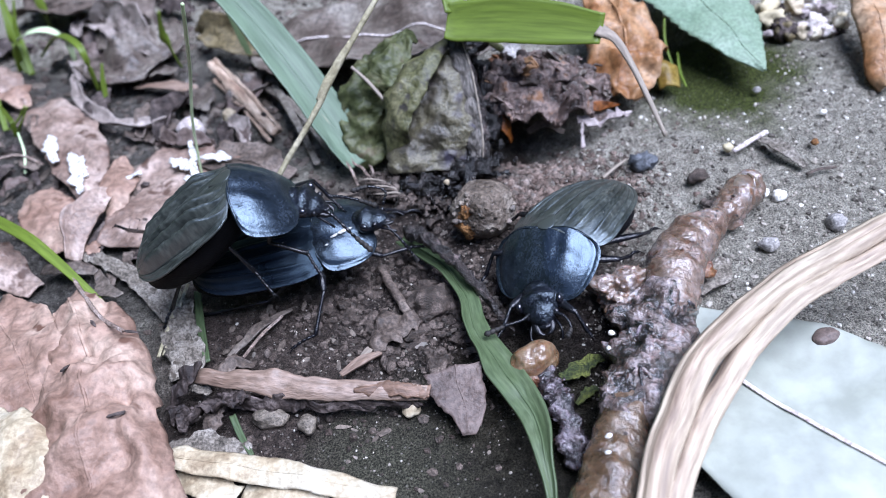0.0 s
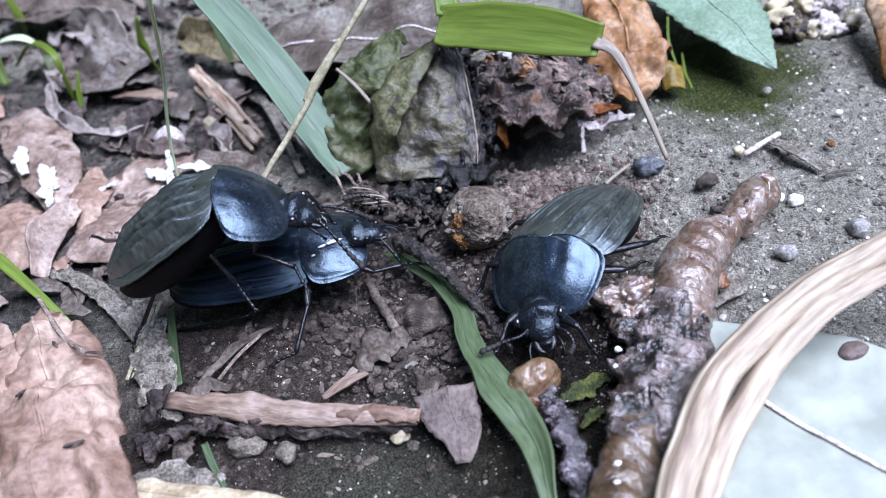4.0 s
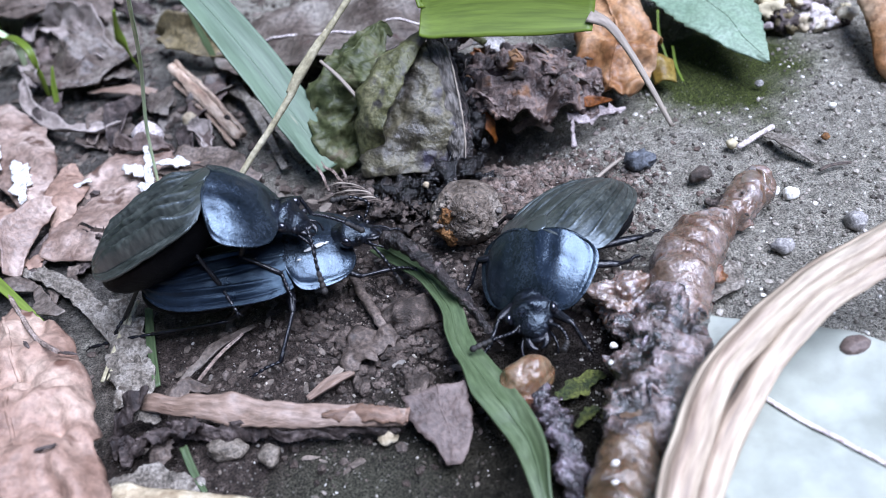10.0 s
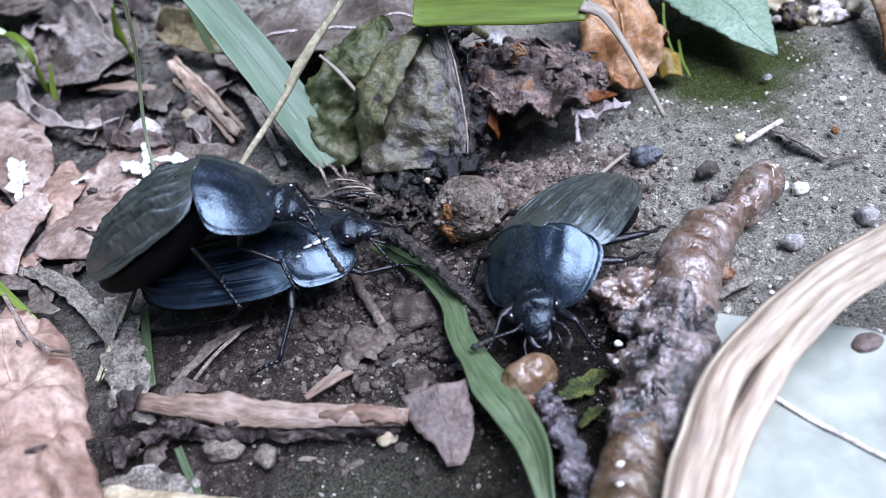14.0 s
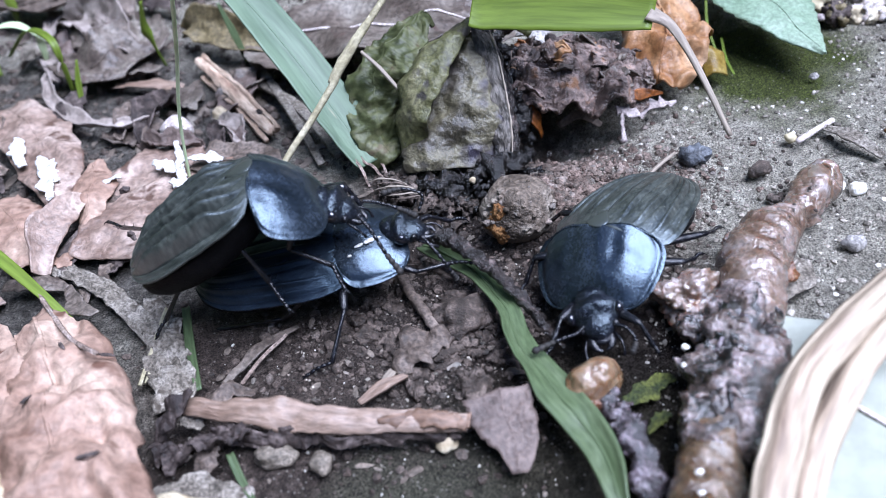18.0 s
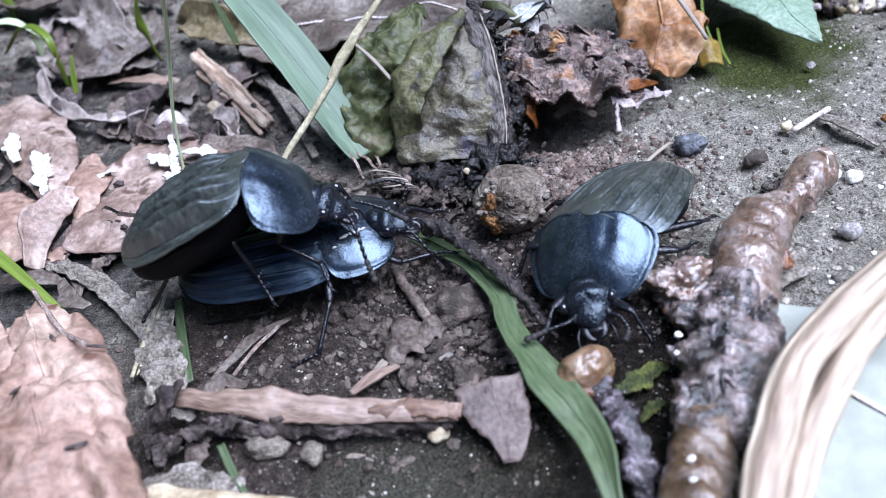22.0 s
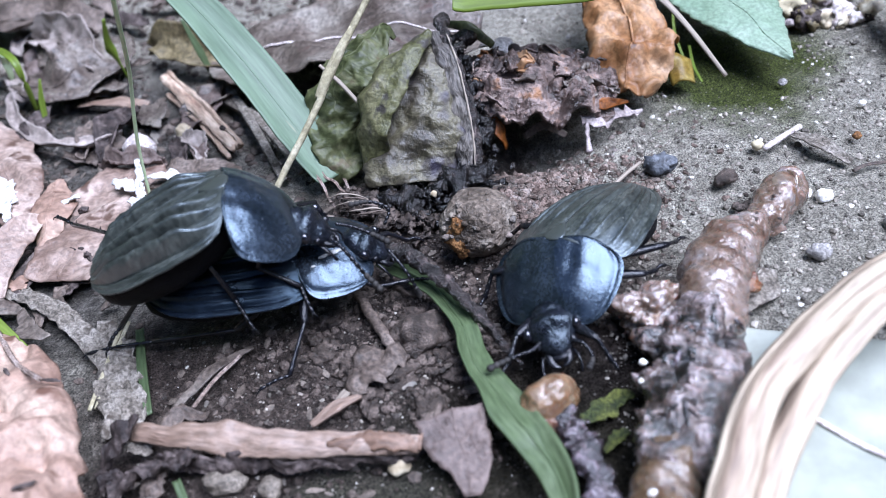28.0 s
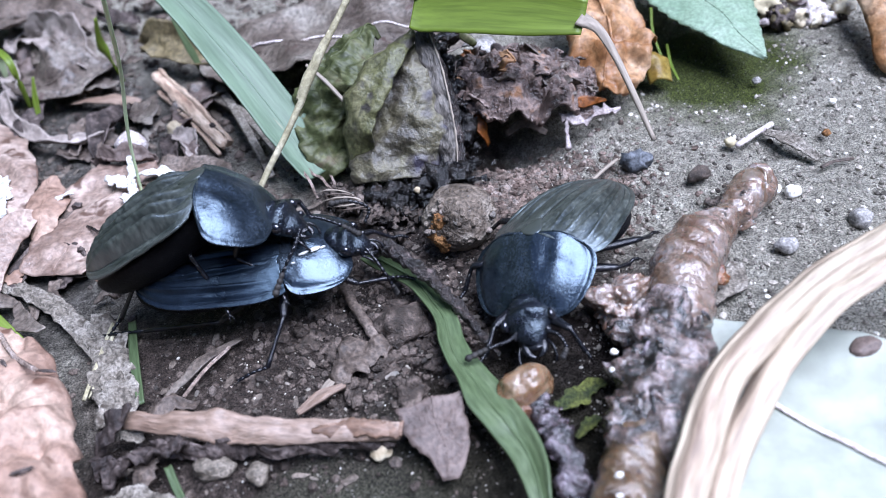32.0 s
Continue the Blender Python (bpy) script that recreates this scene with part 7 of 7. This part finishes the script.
fly = small_fly()
RIDER_ROWS = [
    (0, -0.01771, -0.00774, 0.01407, -6.2, -23.2, 13.2),
    (0.5, -0.01755, -0.00791, 0.01439, -6.8, -22.1, 13.8),
    (1, -0.01746, -0.00815, 0.01470, -6.4, -21.7, 13.2),
    (1.5, -0.01738, -0.00833, 0.01477, -5.7, -21.0, 13.1),
    (2, -0.01645, -0.00843, 0.01529, -6.5, -17.2, 14.7),
    (2.5, -0.01663, -0.00802, 0.01504, -8.5, -17.8, 14.4),
    (3, -0.01676, -0.00759, 0.01459, -10.3, -19.1, 13.9),
    (3.5, -0.01665, -0.00761, 0.01436, -9.3, -19.8, 13.1),
    (5.5, -0.01665, -0.00571, 0.01294, -13.1, -17.8, 10.6),
    (6, -0.01672, -0.00576, 0.01253, -10.1, -18.1, 8.5),
    (7, -0.01654, -0.00586, 0.01256, -10.5, -16.5, 8.5),
    (8, -0.01615, -0.00610, 0.01252, -10.4, -14.2, 8.8),
    (9, -0.01598, -0.00632, 0.01250, -9.3, -13.0, 8.0),
    (10, -0.01635, -0.00649, 0.01271, -9.1, -17.0, 8.7),
    (11, -0.01654, -0.00641, 0.01315, -10.4, -19.1, 10.4),
    (12, -0.01655, -0.00688, 0.01341, -7.5, -20.5, 11.1),
    (13, -0.01650, -0.00670, 0.01334, -9.6, -20.0, 11.0),
    (14, -0.01640, -0.00684, 0.01346, -9.6, -20.1, 10.8),
    (14.5, -0.01641, -0.00675, 0.01338, -9.3, -20.0, 10.9),
    (16.5, -0.01647, -0.00678, 0.01325, -8.2, -20.0, 10.1),
    (17, -0.01646, -0.00694, 0.01327, -6.8, -19.7, 9.7),
    (18, -0.01635, -0.00704, 0.01330, -6.9, -19.3, 10.2),
    (19, -0.01642, -0.00724, 0.01322, -6.3, -19.7, 9.8),
    (20, -0.01647, -0.00687, 0.01290, -6.0, -19.3, 8.9),
    (21, -0.01663, -0.00641, 0.01284, -6.0, -18.3, 7.5),
    (22, -0.01622, -0.00634, 0.01257, -8.3, -15.7, 7.8),
    (22.5, -0.01605, -0.00646, 0.01269, -5.2, -16.0, 6.4),
    (23, -0.01586, -0.00638, 0.01257, -5.9, -15.6, 7.2),
    (24, -0.01571, -0.00663, 0.01254, -5.6, -15.5, 7.3),
    (25, -0.01534, -0.00719, 0.01242, -1.3, -16.1, 7.7),
    (25.5, -0.01453, -0.00786, 0.01309, -0.9, -13.1, 11.3),
    (27.5, -0.01431, -0.00718, 0.01322, -1.9, -12.2, 10.3),
    (28, -0.01444, -0.00702, 0.01310, -3.0, -12.3, 9.8),
    (28.5, -0.01535, -0.00614, 0.01347, -8.2, -14.5, 8.1),
    (29, -0.01573, -0.00535, 0.01303, -10.4, -14.6, 7.0),
    (30, -0.01573, -0.00516, 0.01262, -8.6, -14.7, 5.1),
    (31, -0.01585, -0.00495, 0.01240, -9.9, -16.1, 5.7),
    (32, -0.01583, -0.00505, 0.01233, -11.2, -17.2, 5.7),
]
MATE_ROWS = [
    (0, -0.01352, -0.00503, 0.00605, 1.9, 4.8, 12.5),
    (2, -0.01301, -0.00468, 0.00615, 1.8, 7.3, 9.6),
    (6, -0.01297, -0.00538, 0.00581, -4.6, 4.8, 9.1),
    (9, -0.01282, -0.00589, 0.00611, 1.6, 8.3, 11.4),
    (12, -0.01268, -0.00606, 0.00621, 1.2, 9.0, 11.2),
    (19, -0.01246, -0.00549, 0.00584, 2.5, 1.6, 4.7),
    (22, -0.01313, -0.00527, 0.00565, 2.6, 3.7, 7.9),
    (25, -0.01241, -0.00483, 0.00549, 7.6, -4.0, -4.0),
    (28, -0.01178, -0.00525, 0.00621, 1.5, 10.6, 9.3),
    (29, -0.01201, -0.00519, 0.00625, 3.8, 4.7, 2.4),
    (32, -0.01203, -0.00540, 0.00626, 1.0, 9.0, 5.3),
]
# the place of the mate's jaws in its own space
NOSE_ROWS = [(0, 6.9, -1.9, 0.9), (2, 6.6, -1.7, 0.6), (6, 7.0, -1.8, 0.35), (9, 7.2, -2.0, 0.9), (12, 7.1, -2.0, 1.2), (19, 6.9, -1.2, -0.3), (22, 7.5, -1.6, -0.5), (25, 7.3, -0.4, -1.9), (28, 6.8, -1.6, -1.2), (29, 7.1, -1.0, -0.7), (32, 7.2, -1.3, -0.5)]
# two places along the leaning straw
STRAW_ROWS = [
    (0, (-17.0, 3, 5.7), (-6.4, 9, 17.9)), (2, (-16.8, 3, 6.0), (-6.0, 9, 17.4)), (6, (-16.7, 3, 5.8), (-6.7, 9, 16.7)), (12, (-16.9, 3, 6.1), (-6.6, 9, 16.1)), (19, (-16.9, 3, 6.0), (-7.4, 9, 15.6)),
    (22, (-16.5, 3, 5.5), (-7.0, 9, 15.0)), (24, (-15.6, 3, 5.0), (-6.4, 9, 14.9)), (25, (-14.9, 3, 4.6), (-5.8, 9, 14.9)), (28, (-14.0, 3, 5.2), (-5.1, 9, 16.0)), (29, (-14.0, 3, 4.9), (-5.0, 9, 16.2)), (32, (-14.4, 3, 5.0), (-5.2, 9, 16.5)),
]
BLADE_ROWS = [
    (0, -0.00014, 0.01413, 0.012, 0, 0, -14.6),
    (1, 0.00001, 0.01206, 0.012, 0, 0, -18.2),
    (2, -0.00008, 0.01080, 0.012, 0, 0, -41.8),
    (2.5, 0.00009, 0.01152, 0.012, 0, 0, -41.3),
    (3, 0.00006, 0.01253, 0.012, 0, 0, -29.4),
    (3.5, -0.00018, 0.01309, 0.012, 0, 0, -25.6),
    (5.5, 0.00000, 0.01315, 0.012, 0, 0, -5.0),
    (6, 0.00019, 0.01350, 0.012, 0, 0, -7.3),
    (7, 0.00042, 0.01289, 0.012, 0, 0, -9.4),
    (8, 0.00017, 0.01281, 0.012, 0, 0, -12.7),
    (9, -0.00007, 0.01283, 0.012, 0, 0, -16.1),
    (10, -0.00042, 0.01290, 0.012, 0, 0, -9.4),
    (11, -0.00071, 0.01325, 0.012, 0, 0, -10.8),
    (12, -0.00082, 0.01352, 0.012, 0, 0, -10.1),
    (13, -0.00104, 0.01406, 0.012, 0, 0, -11.8),
    (14.5, -0.00108, 0.01403, 0.012, 0, 0, -10.7),
    (16.5, -0.00094, 0.01357, 0.012, 0, 0, -11.7),
    (17, -0.00051, 0.01324, 0.012, 0, 0, -11.7),
    (18, -0.00008, 0.01259, 0.012, 0, 0, -15.3),
    (19, -0.00022, 0.01244, 0.012, 0, 0, -15.6),
    (20, -0.00045, 0.01288, 0.012, 0, 0, -16.3),
    (20.5, -0.00046, 0.01119, 0.012, 0, 0, -19.2),
    (20.8, -0.00042, 0.01140, 0.012, 0, 0, -20.5),
    (21, -0.00042, 0.01130, 0.012, 0, 0, -25.0),
    (21.2, -0.00046, 0.01070, 0.012, 0, 0, -27.5),
    (21.35, -0.00052, 0.01500, 0.012, 0, 0, -13.0),
    (21.5, -0.00058, 0.01869, 0.012, 0, 0, -3.0),
    (22, -0.00050, 0.01979, 0.012, 0, 0, 1.6),
    (23, -0.00046, 0.01964, 0.012, 0, 0, 0.8),
    (25, 0.00215, 0.01834, 0.012, 0, 0, -2.6),
    (25.5, 0.00172, 0.01466, 0.012, 0, 0, -6.4),
    (27.5, 0.00213, 0.01578, 0.012, 0, 0, -5.3),
    (28, 0.00216, 0.01698, 0.012, 0, 0, -6.1),
    (29, 0.00128, 0.01692, 0.012, 0, 0, -9.1),
    (30, -0.00027, 0.01444, 0.012, 0, 0, -15.2),
    (31, -0.00018, 0.01492, 0.012, 0, 0, -15.4),
    (32, -0.00007, 0.01434, 0.012, 0, 0, -19.4),
]


def motions():
    walk(blade, [(t, pose(*p)) for t, *p in BLADE_ROWS])
    walk(blade_tip, [(t, pose(0.0138, -0.0004, -0.0001, 0, 0, a)) for t, a in [(0, 0), (1, 6), (2, 24), (2.5, 24), (3, 12), (3.5, 6), (5.5, 0), (9, 0), (17, 0), (20, 4), (20.5, 6), (21, 6), (21.2, 9), (21.5, 0), (24, 0), (25, 10), (28, 12), (29, 8), (30, 2), (32, 0)]])
    walk(bent_straw, [(t, Matrix.Translation(Vector(p) * MM) @ aim(Vector(q) - Vector(p)).to_4x4()) for t, p, q in STRAW_ROWS])
    # the rider's near feeler swings over the shield of its mate
    joint = FEELERS[0].matrix_basis.to_translation()
    axis = RIDER.to_3x3().inverted() @ Vector((-0.22, 0.76, -0.61))
    swing = [(0, -5), (2, -2), (3.5, -4), (6, 0), (8, -10), (9, 48), (10, 20), (11, 15), (12, 45), (13, 12), (17, 3), (18, 2), (19, -10), (20, 10), (21, -2), (22, 13), (23, 4), (25, 3), (28, -9), (29, -1), (30, 8), (31, 26), (32, 55)]
    walk(FEELERS[0], [(t, Matrix.Translation(joint) @ Matrix.Rotation(radians(a), 4, axis)) for t, a in swing])
    # the mate stretches and turns its head
    head, neck, rest = HEADS[1]
    turned = []
    for t, x, y, z in NOSE_ROWS:
        way = Vector((x, y, z)) - neck
        out = max(-0.4, min(0.9, way.length - rest.length))
        turned.append((t, Matrix.Translation((neck + way.normalized() * out) * MM) @ (aim(way) @ aim(rest).inverted()).to_4x4()))
    walk(head, turned)
    walk(rider, [(t, pose(*p)) for t, *p in RIDER_ROWS])
    walk(mate, [(t, pose(*p)) for t, *p in MATE_ROWS])
    walk(fly, [
        (0.0, pose(0.03, 0.4, 0.16, 0, 0, -100)), (20.9, pose(0.03, 0.4, 0.16, 0, 0, -100)), (21.3, pose(0.008, 0.034, 0.018, 0, 0, -60)), (21.5, pose(0.0061, 0.0194, 0.0065, 0, 0, 30)),
        (22.0, pose(0.0059, 0.019, 0.0065, 0, 0, 40)), (22.4, pose(0.0061, 0.0183, 0.0064, 0, 0, 88)), (23.2, pose(0.006, 0.0182, 0.0064, 0, 0, 95)),
        (23.6, pose(0.0065, 0.0186, 0.0065, 0, 0, 118)), (24.5, pose(0.0066, 0.0193, 0.0066, 0, 0, 128)), (24.8, pose(0.009, 0.036, 0.018, 0, 0, 110)), (25.2, pose(0.03, 0.4, 0.16, 0, 0, 80)), (32.0, pose(0.03, 0.4, 0.16, 0, 0, 80))])
    walk(feeder, [(0.0, FEEDER), (32.0, FEEDER)])


motions()
